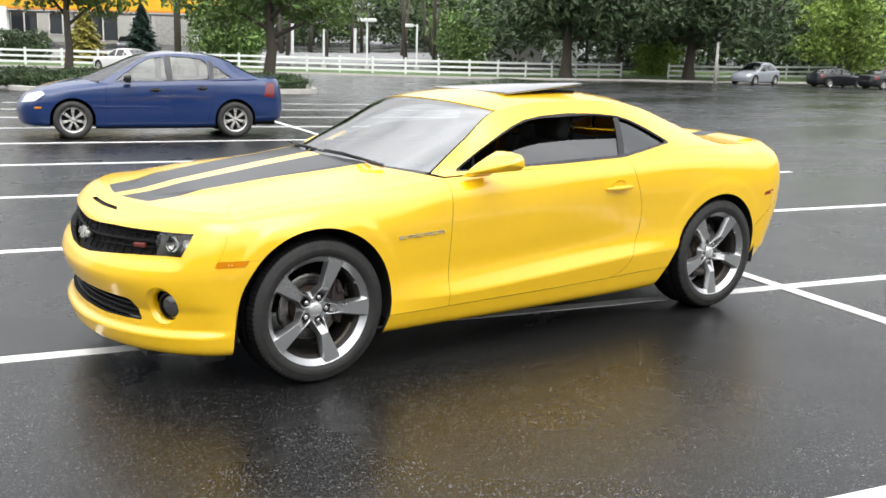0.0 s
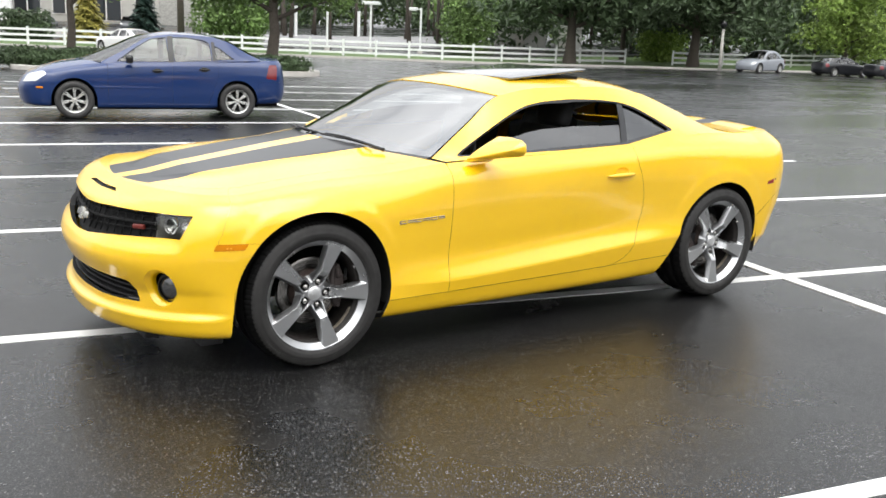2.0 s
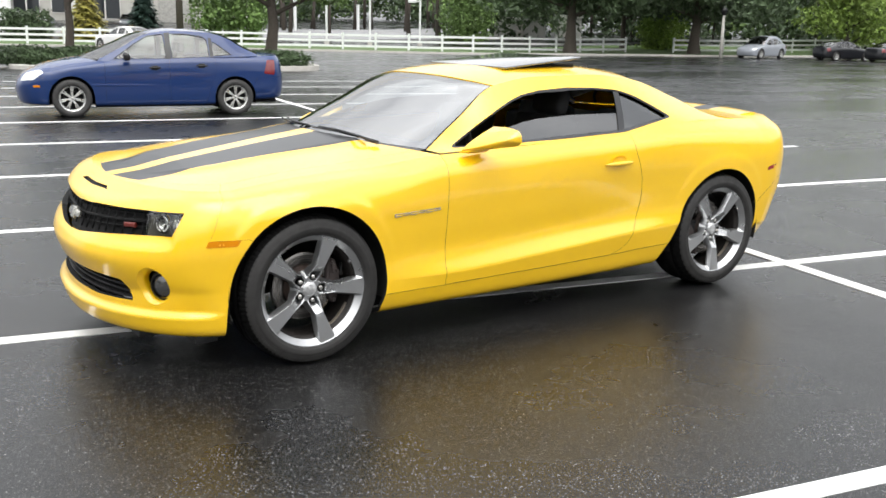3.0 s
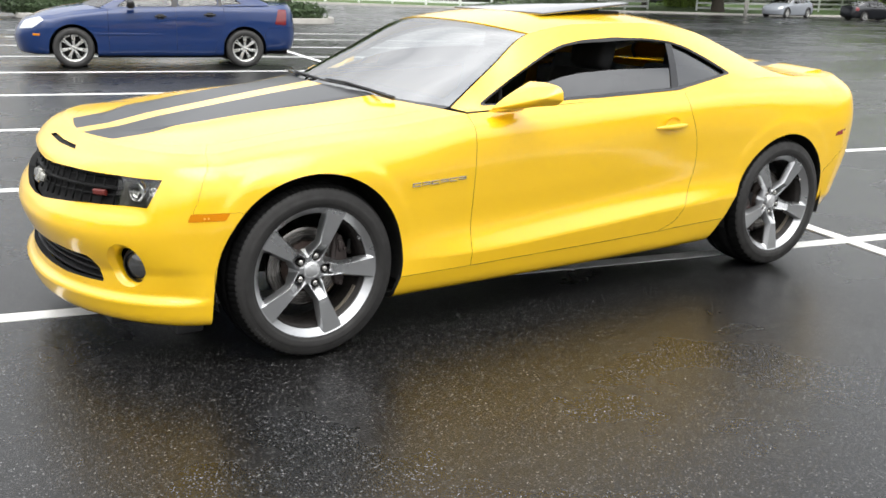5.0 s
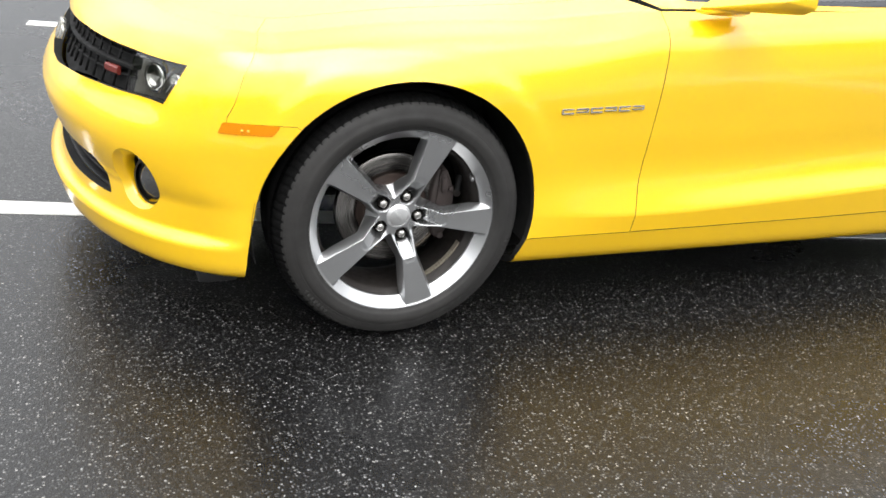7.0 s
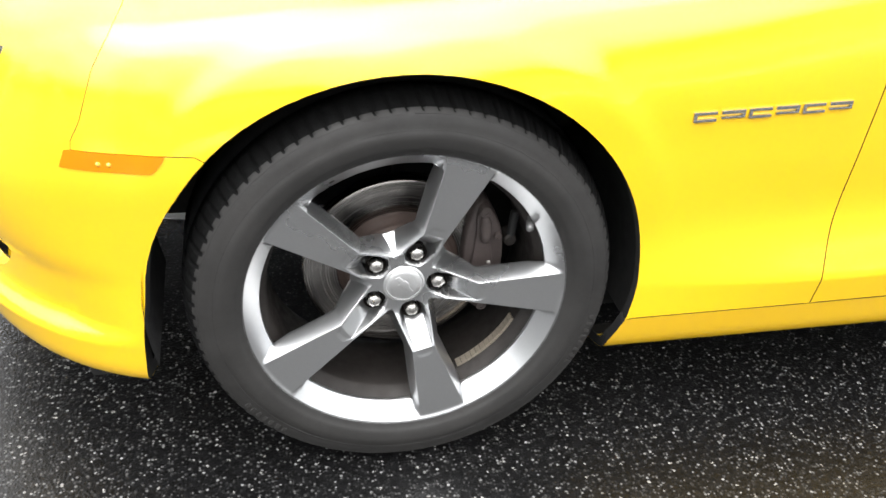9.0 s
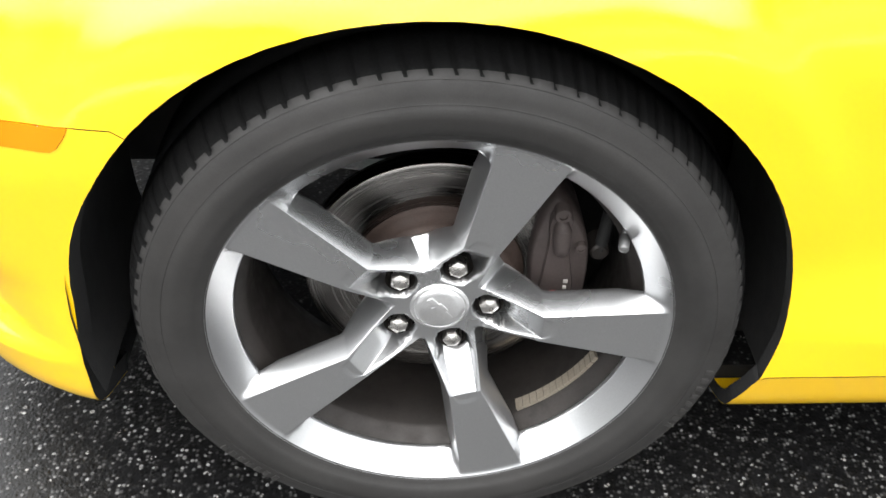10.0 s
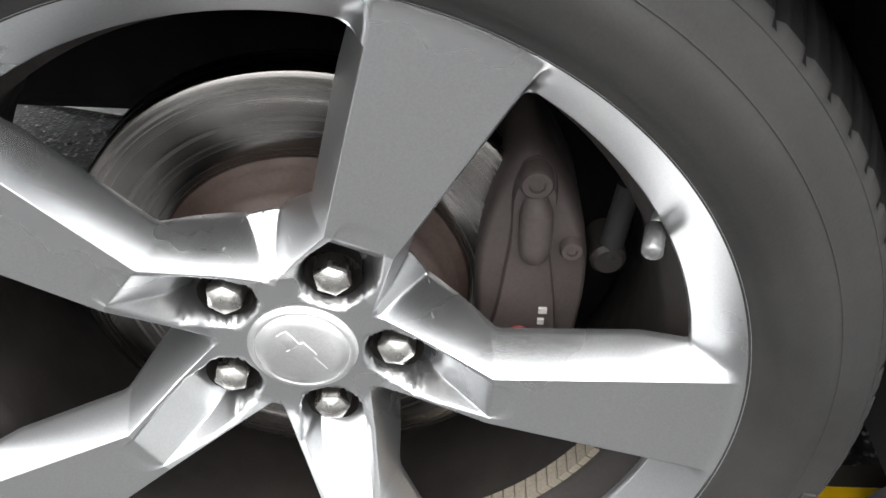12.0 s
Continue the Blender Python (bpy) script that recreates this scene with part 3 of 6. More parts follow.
inner_pane = glass_offset(P, f, .016)
rail_line = np.array(DLO)
for side in (1, -1):
    sill = np.array([1, side, 1])
    bm = bmesh.new()
    a, z = rail_line[:, 0], rail_line[:, 1]
    back = house(*house_back(a, z, a, a))
    c = back.mean(0)
    ring = [[Vector(p * sill) for p in (b + (0, -.002, 0), b + (0, .012, 0), b + (c - b) / np.linalg.norm(c - b) * .025 + (0, .014, 0), b + (c - b) / np.linalg.norm(c - b) * .024 + (0, .002, 0))] for b in back]
    vv = [[bm.verts.new(p) for p in r] for r in ring]
    for i in range(len(vv)):
        for k in range(4):
            bm.faces.new((vv[i][k], vv[i][(k + 1) % 4], vv[(i + 1) % len(vv)][(k + 1) % 4], vv[(i + 1) % len(vv)][k]))
    part("window_seal", bm, TRIM, coupe, "black window surround", sharp=40)
    # door glass lowered half way, quarter glass whole, dark pillar between
    c2 = P[f].mean(1)
    ga, gv = np.meshgrid(np.linspace(1.02, 1.975, 60), np.linspace(0, 1, 14), indexing="ij")
    ga, gv = ga.ravel(), gv.ravel()
    foot = np.interp(ga, [.835, 1.5, 2.02], [.978, .994, 1.012])
    brim = np.interp(ga, [1.02, 1.10, 1.23, 1.33, 1.43, 1.64, 2.05], [1.0, 1.034, 1.070, 1.092, 1.106, 1.117, 1.117])
    up = foot + (brim - foot) * gv
    ga = ga + (ga - 1.02) / .955 * .62 * (up - 1.004)
    Q = house(ga, COUPE.house_s(ga, up)) + (0, .016, 0)
    ix = np.arange(60 * 14).reshape(60, 14)
    g = np.stack([ix[:-1, :-1], ix[1:, :-1], ix[1:, 1:], ix[:-1, 1:]], -1).reshape(-1, 4)
    mesh_object("door_glass", *solid(Q * sill, g if side > 0 else g[:, ::-1], .004), SIDE_GLASS, bodies["door"] if side > 0 else coupe, "half-lowered door glass")
    pz, pw = np.meshgrid(np.linspace(.995, 1.25, 24), np.linspace(-.006, .040, 5), indexing="ij")
    pz, pw = pz.ravel(), pw.ravel()
    pa = 1.98 + .62 * (pz - 1.004) + pw
    Q = house(pa, COUPE.house_s(pa, pz)) + (0, .008, 0)
    ix = np.arange(24 * 5).reshape(24, 5)
    g = np.stack([ix[:-1, :-1], ix[:-1, 1:], ix[1:, 1:], ix[1:, :-1]], -1).reshape(-1, 4)
    mesh_object("door_pillar", *solid(Q * sill, g if side > 0 else g[:, ::-1], .006), TRIM, coupe, "gloss black pillar between the windows")
    far = c2[:, 0] > 2.0 + .62 * (c2[:, 2] - 1.004)
    ids, inv = np.unique(f[far], return_inverse=True)
    mesh_object("quarter_glass", inner_pane[ids] * sill, inv.reshape(-1, 4), SIDE_GLASS, coupe)

P, f = sheet(top, np.linspace(.757, 1.272, 50), np.linspace(-.985, .985, 60), .005, True)
windscreen = mesh_object("windscreen", P - (0, 0, .004), f, WINDSCREEN, coupe)
band = np.concatenate([np.linspace(-1, -.93, 4)[:-1], np.linspace(-.93, .93, 50), np.linspace(.93, 1, 4)[1:]])
for nm, c0, c1, q0, q1 in (("windscreen_border", .752, .80, -.99, .99), ("windscreen_border", 1.235, 1.278, -.99, .99), ("windscreen_border", .80, 1.235, .92, .992), ("windscreen_border", .80, 1.235, -.992, -.92)):
    P, f = sheet(top, np.linspace(c0, c1, 24), np.linspace(q0, q1, 30))
    mesh_object(nm, P - (0, 0, .012), f, TRIM, windscreen)
P, f = sheet(top, np.linspace(1.28, 2.36, 70), np.linspace(-1, 1, 60), .02, True)
roof = mesh_object("roof", P, f, YEL, coupe)
P, f = sheet(top, np.linspace(2.365, 3.05, 40), np.linspace(-.99, .99, 50), .005, True)
mesh_object("rear_window", P - (0, 0, .004), f, SIDE_GLASS, coupe)

# raised glass sunroof and roof aerial
bm = bmesh.new()
add_box(bm, (-.30, -.39, -.006), (.30, .39, .006), .004)
sunroof = part("sunroof", bm, material("sunroof_glass", (.05, .052, .055), .08, 0, Coat_Weight=1.0, Coat_IOR=3.0), roof, "tilted dark glass sunroof", sharp=40)
sunroof.matrix_basis = pose(1.82, 0, 1.389, 0, -5.4, 0)
bm = bmesh.new()
add_box(bm, (-.24, -.34, -.02), (.30, .34, 0), .004)
well = part("sunroof_well", bm, LINER, roof, sharp=40)
well.matrix_basis = pose(1.80, 0, 1.372, 0, -.8, 0)
bm = bmesh.new()
vv = [bm.verts.new(p) for p in ((-.06, -.018, 0), (.06, -.018, 0), (.055, -.004, .05), (.03, -.004, .052), (-.06, .018, 0), (.06, .018, 0), (.055, .004, .05), (.03, .004, .052))]
for q in ((0, 1, 2, 3), (4, 7, 6, 5), (0, 3, 7, 4), (1, 5, 6, 2), (3, 2, 6, 7), (0, 4, 5, 1)):
    bm.faces.new([vv[i] for i in q])
aerial = part("roof_aerial", bm, BLACK, roof, "dark fin aerial", smooth=False)
aerial.matrix_basis = pose(2.47, 0, 1.312, 0, 10, 0)

# deck lid between rear window and tail, with a low spoiler
P, f = sheet(COUPE.deck, np.linspace(0, 1, 40), np.linspace(-1, 1, 70), .02)
mesh_object("trunk_lid", P, f, YEL_STRIPED, coupe)
bm = bmesh.new()
n = 31
rows = []
for k in range(n):
    y = -.66 + 1.32 * k / (n - 1)
    b = .14 * (y / .66) ** 2
    h = .006 * (1 - abs(y / .66) ** 4)
    rows.append([bm.verts.new((x - b, y, z)) for x, z in ((3.40, 1.040), (3.50, 1.056 + h * .6), (3.60, 1.064 + h), (3.63, 1.058 + h), (3.60, 1.035))])
for a, b in zip(rows, rows[1:]):
    for i in range(5):
        bm.faces.new((a[i], a[(i + 1) % 5], b[(i + 1) % 5], b[i]))
bm.faces.new(rows[0])
bm.faces.new(rows[-1][::-1])
part("spoiler", bm, YEL_STRIPED, coupe, sharp=50)

# wheel houses, underside, cabin floor
for x, r in ((0, .402), (2.855, .395)):
    for side in (-1, 1):
        bm = bmesh.new()
        n = 36
        ring = []
        for k in range(n + 1):
            a = radians(-15 + 210 * k / n)
            ring.append([bm.verts.new((x + (r + .02) * math.cos(a), side * yy, .37 + (r + .02) * math.sin(a))) for yy in (.915, .75, .60)])
        for a, b in zip(ring, ring[1:]):
            for i in range(2):
                bm.faces.new((a[i], a[i + 1], b[i + 1], b[i]))
        if x > 1:
            bm.faces.new([q[2] for q in ring])
        part("wheel_liner", bm, LINER, coupe, "black wheel arch liner")
bm = bmesh.new()
add_box(bm, (.40, -.74, .17), (2.36, .74, .30), .03)
part("underbody", bm, LINER, coupe, "black underbody")
bm = bmesh.new()
add_box(bm, (-.60, -.34, .20), (.36, .34, .34), .03)
part("front_subframe", bm, LINER, coupe, "black front subframe")
for side in (-1, 1):
    bm = bmesh.new()
    add_box(bm, (.02, side * .61 - .03, .14), (.34, side * .61 + .03, .68), .025)
    add_tube(bm, [(.02, side * .60, .50), (.03, side * .56, .80)], .055, 14)
    part("suspension_strut", bm, LINER, coupe, "black suspension strut and knuckle")
bm = bmesh.new()
add_box(bm, (2.40, -.55, .22), (3.55, .55, .40), .03)
part("rear_subframe", bm, LINER, coupe, "black rear subframe")
bm = bmesh.new()
add_box(bm, (-.72, -.50, .45), (.42, .50, .66), .03)
part("engine_block", bm, LINER, coupe, "dark engine bay")
bm = bmesh.new()
add_box(bm, (.50, -.84, .30), (3.0, .84, .42), .02)
part("cabin_floor", bm, CABIN, coupe)
bm = bmesh.new()
add_box(bm, (.62, -.78, .55), (1.02, .78, .955), .05)
part("dashboard", bm, CABIN, coupe, "dark dashboard")
bm = bmesh.new()
add_box(bm, (2.45, -.78, .45), (3.05, .78, 1.0), .05)
part("rear_shelf", bm, CABIN, coupe, "dark rear shelf")
for y in (-.40, .40):
    for x in (1.45, 2.15):
        bm = bmesh.new()
        add_box(bm, (x - .25, y - .25, .42), (x + .25, y + .25, .62), .07)
        part("seat", bm, CABIN, coupe, "dark seat cushion")
        bm = bmesh.new()
        add_box(bm, (-.07, -.25, 0), (.07, .25, .52), .06, pose(x + .26, y, .58, 0, 16, 0))
        add_box(bm, (-.05, -.13, 0), (.05, .13, .16), .045, pose(x + .41, y, 1.085 if x < 2 else 1.02, 0, 12, 0))
        part("backrest", bm, CABIN, coupe, "dark seat back with headrest")
bm = bmesh.new()
add_lathe(bm, [(.175 + .016 * math.cos(a), .016 * math.sin(a)) for a in np.linspace(0, 2 * math.pi, 9)[:-1]], 36, "x", close=True)
add_box(bm, (-.01, -.17, -.02), (.012, .17, .02), .01)
add_box(bm, (-.03, -.06, -.06), (.015, .06, .06), .02)
steer = part("steering_wheel", bm, BLACK, coupe)
steer.matrix_basis = pose(1.12, -.40, .90, 0, 24, 0)

# door mirror, handle, wiper
def mirror(side):
    """Door mirror shell: an angular wedge running forward to the foot of the window pillar."""
    bm = bmesh.new()
    for x, y, z in ((1.03, .935, .990), (1.03, .935, 1.098), (1.033, 1.04, 1.103), (1.035, 1.125, 1.096), (1.042, 1.148, 1.075), (1.045, 1.152, 1.035), (1.035, 1.12, 1.012), (1.0, 1.0, .995),
                    (.845, .895, .975), (.90, .915, 1.025), (.955, 1.09, 1.040), (.972, 1.115, 1.046), (.955, 1.08, 1.020), (.985, 1.03, 1.082), (.955, .94, 1.066)):
        bm.verts.new((x, side * y, z))
    bmesh.ops.convex_hull(bm, input=bm.verts)
    loose = [v for v in bm.verts if not v.link_faces]
    bmesh.ops.delete(bm, geom=loose, context="VERTS")
    bmesh.ops.bevel(bm, geom=list(bm.edges), offset=.0045, segments=2, profile=.6, affect="EDGES", clamp_overlap=True)
    return bm


for side in (-1, 1):
    host = bodies["door"] if side < 0 else coupe
    shell = part("mirror_shell", mirror(side), YEL, host, "yellow door mirror", sharp=60)
    if side > 0:
        shell.matrix_basis = pose(.12, -.05, -.04)
    bm = bmesh.new()
    rows = []
    for y, x0, x1, z0, z1 in ((.895, .845, .985, .962, .985), (.925, .855, .985, .964, .995), (.96, .90, .985, .978, 1.01)):
        rows.append([bm.verts.new((x, side * y, z)) for x, z in ((x0, z0 + .004), (x0 + .03, z0), (x1, z0), (x1 + .01, z1), (x0 + .05, z1), (x0, z0 + .012))])
    for a, b in zip(rows, rows[1:]):
        for i in range(6):
            bm.faces.new((a[i], a[(i + 1) % 6], b[(i + 1) % 6], b[i]))
    bm.faces.new(rows[0])
    bm.faces.new(rows[-1][::-1])
    part("mirror_foot", bm, YEL, host, "yellow mirror arm", sharp=40)
    # pull handle with a recess
    bm = bmesh.new()
    n = 24
    rows = []
    for k in range(n + 1):
        t = k / n
        x = 1.82 + .215 * t
        r = .013 * math.sin(math.pi * min(max(t, .02), .98)) ** .35
        rows.append([bm.verts.new((x, side * (.957 + .018 * math.sin(math.pi * t) ** .5 + r * .7 * math.cos(a)), .848 + .004 * t + r * math.sin(a))) for a in np.linspace(0, 2 * math.pi, 11)[:-1]])
    for a, b in zip(rows, rows[1:]):
        for i in range(10):
            bm.faces.new((a[i], a[(i + 1) % 10], b[(i + 1) % 10], b[i]))
    bm.faces.new(rows[0])
    bm.faces.new(rows[-1][::-1])
    part("door_handle", bm, YEL, host, "yellow pull handle")
    bm = bmesh.new()
    add_lathe(bm, [(0, .002), (.03, .003), (.044, .0), (.052, -.006)], 28, "y")
    cup = part("handle_recess", bm, YEL, host)
    cup.matrix_basis = Matrix.LocRotScale((1.925, side * .957, .868), Euler((0, 0, 0 if side < 0 else math.pi)), (1, 1, .55))

for y0, y1, x1 in ((-.46, -.06, .47), (.10, .46, .53)):
    bm = bmesh.new()
    add_tube(bm, [(.55, y0 - .12, 1.0), (.50, y0, 1.024), (.485, (y0 + y1) / 2, 1.038), (x1 + .01, y1, 1.036)], [.012, .009, .006, .004], 6)
    add_tube(bm, [(.535, y0 - .02, 1.01), (.465 + .02, (y0 + y1) / 2, 1.028), (x1, y1 + .05, 1.028)], .006, 6)
    part("wiper", bm, TRIM, coupe, "black wiper arm and blade")
bm = bmesh.new()
rows = []
for k in range(41):
    q = -1 + 2 * k / 40
    p = top([.752], [q * .985])[0]
    rows.append([bm.verts.new(p + np.array(o)) for o in ((.02, 0, .004), (-.01, 0, -.004), (-.05, 0, -.012), (-.05, 0, -.03), (.02, 0, -.03))])
for a, b in zip(rows, rows[1:]):
    for i in range(5):
        bm.faces.new((a[i], a[(i + 1) % 5], b[(i + 1) % 5], b[i]))
part("cowl", bm, TRIM, coupe, "black cowl strip", sharp=40)

# ---------------------------------------------------------------- wheels
ALLOY = material("dark_silver_alloy", (.56, .56, .57), .30, .95)
k = Nodes(ALLOY)
k.to(k.ramp(k.noise(5, 4), [(.3, .25), (.7, .33)]), "Roughness")
k.to(k.ramp(k.noise(700, 2), [(.35, (.49, .495, .50)), (.65, (.535, .54, .545))]), "Base Color")


def brushed_disc():
    """Iron swept bright in circles by the pads."""
    m = material("brushed_iron", (.42, .40, .38), .22, 1.0, Anisotropic=.98)
    k = Nodes(m)
    tn = k.n.new("ShaderNodeTangent")
    tn.direction_type, tn.axis = "RADIAL", "Y"
    k.l.new(tn.outputs[0], k.b.inputs["Tangent"])
    r = k.n.new("ShaderNodeVectorMath")
    r.operation = "LENGTH"
    k.l.new(k.co, r.inputs[0])
    rings = k.n.new("ShaderNodeTexNoise")
    rings.noise_dimensions = "1D"
    rings.inputs["Scale"].default_value, rings.inputs["Detail"].default_value = 420, 4
    k.l.new(r.outputs["Value"], rings.inputs["W"])
    k.to(k.mix(.12, k.ramp(rings.outputs["Fac"], [(.3, (.205, .193, .182)), (.7, (.24, .23, .22))]), k.ramp(k.noise(14, 4), [(.35, (.20, .17, .15)), (.65, (.34, .325, .31))])), "Base Color")
    k.to(k.ramp(rings.outputs["Fac"], [(.3, .20), (.7, .30)]), "Roughness")
    return m


DISC = brushed_disc()
RUST = grained("rusty_hub", (.040, .024, .018), .7, 300, .4, .0006, blotch=20)
CALIPER = grained("dusty_caliper", (.052, .040, .037), .62, 350, .3, .0004, blotch=16, vary=.3)
# brake dust, with the shade inside the wheel mixed into the colour
DUST_SHADE = grained("brake_dust", (.021, .0175, .0155), .6, 300, .3, .0003, metal=.3, blotch=20, vary=.4)
STEEL = grained("nut_steel", (.62, .60, .57), .28, 500, .2, .0001, metal=1.0, blotch=30, vary=.15)
LEAD = grained("wheel_weight_metal", (.42, .37, .30), .5, 400, .3, .0003, metal=.7, blotch=30)
WHITEPRINT = material("white_print", (.40, .38, .36), .5)
REDPRINT = material("red_print", (.26, .06, .06), .5)
CAP = grained("cap_metal", (.90, .90, .90), .44, 900, .2, .0001, metal=1.0, blotch=12, vary=.08)


TYRE = grained("dusty_side_wall", (.019, .018, .017), .66, 500, .25, .0003, blotch=9, vary=.4)
# black rubber, with the shade under the wheel arch put into its colour
TREAD = grained("wet_black_tread", (.008, .008, .008), .55, 300, .3, .0006, blotch=9, vary=.3, Specular_IOR_Level=.05)


def smax(a, b, k):
    h = np.clip(k - np.abs(a - b), 0, None) / k
    return np.maximum(a, b) + h * h * k * .25


RIM = 1.012
KNEE, HUB = .1205, -.0485


def cut(r):
    """Depth at which the casting ends in the windows: deep at the hub, shallow along the spokes."""
    return np.interp(r, [.085, .108, .125, .21, .236], [-.082, -.060, -.042, -.036, -.0295])


def spoke_half(r):
    """Half width of a spoke's flat face, and inward of the knee of the two ridges that run on to the hub."""
    return np.where(r > KNEE, .0195 + (r - KNEE) * .146, .0195 + (KNEE - r) * .17)


def chute_half(r):
    return np.interp(r, [.045, .075, .118], [.0172, .0168, .0145])


def alloy_face(r, phi):
    """Height of the wheel's face over its lip plane, outward, at the radius r and the angle phi from the nearest spoke's middle."""
    u, t = r * np.cos(phi), np.abs(r * np.sin(phi))
    hw = spoke_half(r)
    ht = np.where(r > KNEE, -.0125 + (r - KNEE) / .14 * .0095, -.0125 - (KNEE - r) / .060 * .034)
    over = np.clip(t - hw, 0, None)
    spoke = ht - over * 2.1 - over * over * 60.0
    ring = np.where(r > .239, np.minimum(.0015, -.0275 + (r - .239) / .0285 * .029), -.0275 - (.239 - r) * 4.0)
    hub = HUB - np.clip(r - .052, 0, None) * .12 - np.clip(r - .058, 0, None) * 1.0
    h = smax(smax(spoke, hub, .004), ring, .0035)
    # chute from each nut's pocket out to the knee
    uu = np.clip(u, .060, .119)
    d = np.hypot(u - uu, t) - chute_half(uu)
    floor = np.interp(u, [.0745, .078, .0905, .1195], [-.079, -.066, -.046, -.0128])
    return -smax(-h, -(floor + np.clip(d, 0, None) * np.interp(u, [.066, .09], [7.0, 3.2])), .0025)


def window_edge(r):
    """Angle from the spoke's middle at which the casting ends in the window between two spokes; 36 degrees where there is none."""
    lo, hi = np.full(len(r), radians(1.0)), np.full(len(r), radians(36.0))
    whole = alloy_face(r, hi) >= cut(r)
    for _ in range(40):
        mid = (lo + hi) / 2
        up = alloy_face(r, mid) > cut(r)
        lo, hi = np.where(up, mid, lo), np.where(up, hi, mid)
    return np.where(whole, radians(36.0), hi), whole


def alloy_casting(fine):
    """The five-spoke casting round the y axis, outward to -y."""
    rs = np.concatenate([np.linspace(.030, .1190, 66 if fine else 22), [.1198, .1203, .1208, .1216], np.linspace(.124, .222, 30 if fine else 12), np.linspace(.224, .2325, 6 if fine else 3), np.linspace(.233, .2410, 24 if fine else 5), np.linspace(.242, .2645, 14 if fine else 5),
                         [.2655, .267, .2695, .2715, .2728]])
    edge, whole = window_edge(rs)
    # extra rings where a window begins and ends, so that its edge follows the circle
    gap = np.where(~whole)[0]
    i0, i1, m = gap[0], gap[-1], np.arange(1, 9) / 9
    rs = np.concatenate([rs[:i0], rs[i0 - 1] + 2e-4 * m, rs[i0:i1 + 1], rs[i1 + 1] - 2e-4 * m[::-1], rs[i1 + 1:]])
    full = radians(36.0)
    edge = np.concatenate([edge[:i0], full + (edge[i0] - full) * m, edge[i0:i1 + 1], edge[i1] + (full - edge[i1]) * m, edge[i1 + 1:]])
    whole = np.concatenate([whole[:i0], np.zeros(8, bool), whole[i0:i1 + 1], np.zeros(8, bool), whole[i1 + 1:]])
    pe = np.minimum(np.arcsin(np.clip(spoke_half(rs) / rs, 0, .95)), edge * .9)
    pc = np.minimum(np.arcsin(np.clip(chute_half(rs) / rs, 0, .6)), pe * .8)
    marks = [("c", s) for s in (0, .3, .6, .85, .96, 1)] + [("e", s) for s in (.08, .18, .3, .45, .6, .75, .88, .96)]
    marks += [("s", s) for s in np.concatenate([[0, .03], np.linspace(.08, 1, 22 if fine else 9)])]
    marks = [(k, s, -1) for k, s in marks[:0:-1]] + [(k, s, 1) for k, s in marks]
    P, faces = [], []
    nr, nc = len(rs), len(marks)
    for k in range(5):
        for kind, s, sg in marks:
            phi = sg * (pc * s if kind == "c" else pc + (pe - pc) * s if kind == "e" else pe + (edge - pe) * s)
            h = alloy_face(rs, phi) - np.clip((rs - .2715) / .0013, 0, 1) * .006
            a = phi + radians(72 * k)
            P.append(np.stack([rs * np.sin(a), -h, rs * np.cos(a)], -1))
    P = np.array(P)
    idx = np.arange(5 * nc * nr).reshape(5, nc, nr)
    f = np.stack([idx[:, :-1, :-1], idx[:, :-1, 1:], idx[:, 1:, 1:], idx[:, 1:, :-1]], -1).reshape(-1, 4)
    # walls of the windows, straight in
    flat = P.reshape(-1, 3)
    gaps = np.where(~whole)[0]
    walls, extra = [], []
    for k in range(5):
        for c in (0, nc - 1):
            rows = np.arange(gaps[0] - 1, gaps[-1] + 2)
            top_ids = idx[k, c, rows]
            n0 = len(flat) + len(extra)
            extra += [tuple(flat[i] + (0, .004, 0)) for i in top_ids]
            for j in range(len(rows) - 1):
                q = (top_ids[j], top_ids[j + 1], n0 + j + 1, n0 + j)
                walls.append(q if c else q[::-1])
    return np.concatenate([flat, np.array(extra)]), np.concatenate([f, np.array(walls)])


def tyre_mesh(steps, width):
    prof = [(.262, .012), (.269, .000), (.2735, -.0035), (.278, -.004), (.281, -.0075), (.288, -.010), (.300, -.012), (.3105, -.0125), (.312, -.0115), (.324, -.0095), (.335, -.0065), (.3425, -.002), (.3470, .003), (.3515, .012), (.3560, .024), (.3600, .040), (.363, .060),
            (.356, .062), (.356, .070), (.3635, .072)]
    half = width / 2 - .005
    far = [(r, 2 * half - d) for r, d in prof[::-1]]
    prof = prof + far
    verts, faces, black = [], [], []
    for k in range(steps):
        a = 2 * math.pi * k / steps
        tooth = k % 6
        for i, (r, d) in enumerate(prof):
            rr, dd = r, d
            if 12 <= i <= 15 and tooth == 0:
                rr, dd = r - .004, d + .006
            tw = .022 * max(0, (r - .336) / .02) if d < half else 0
            verts.append((rr * math.cos(a + tw), dd, rr * math.sin(a + tw)))
    n = len(prof)
    for k in range(steps):
        for i in range(n - 1):
            a, b = k * n + i, ((k + 1) % steps) * n + i
            faces.append((a, b, b + 1, a + 1))
            # tread and shoulder notches take the rubber coloured dark for shade
            black.append(int(12 <= i <= n - 13 or (i == 11 and k % 6 == 0)))
    return verts, faces, black


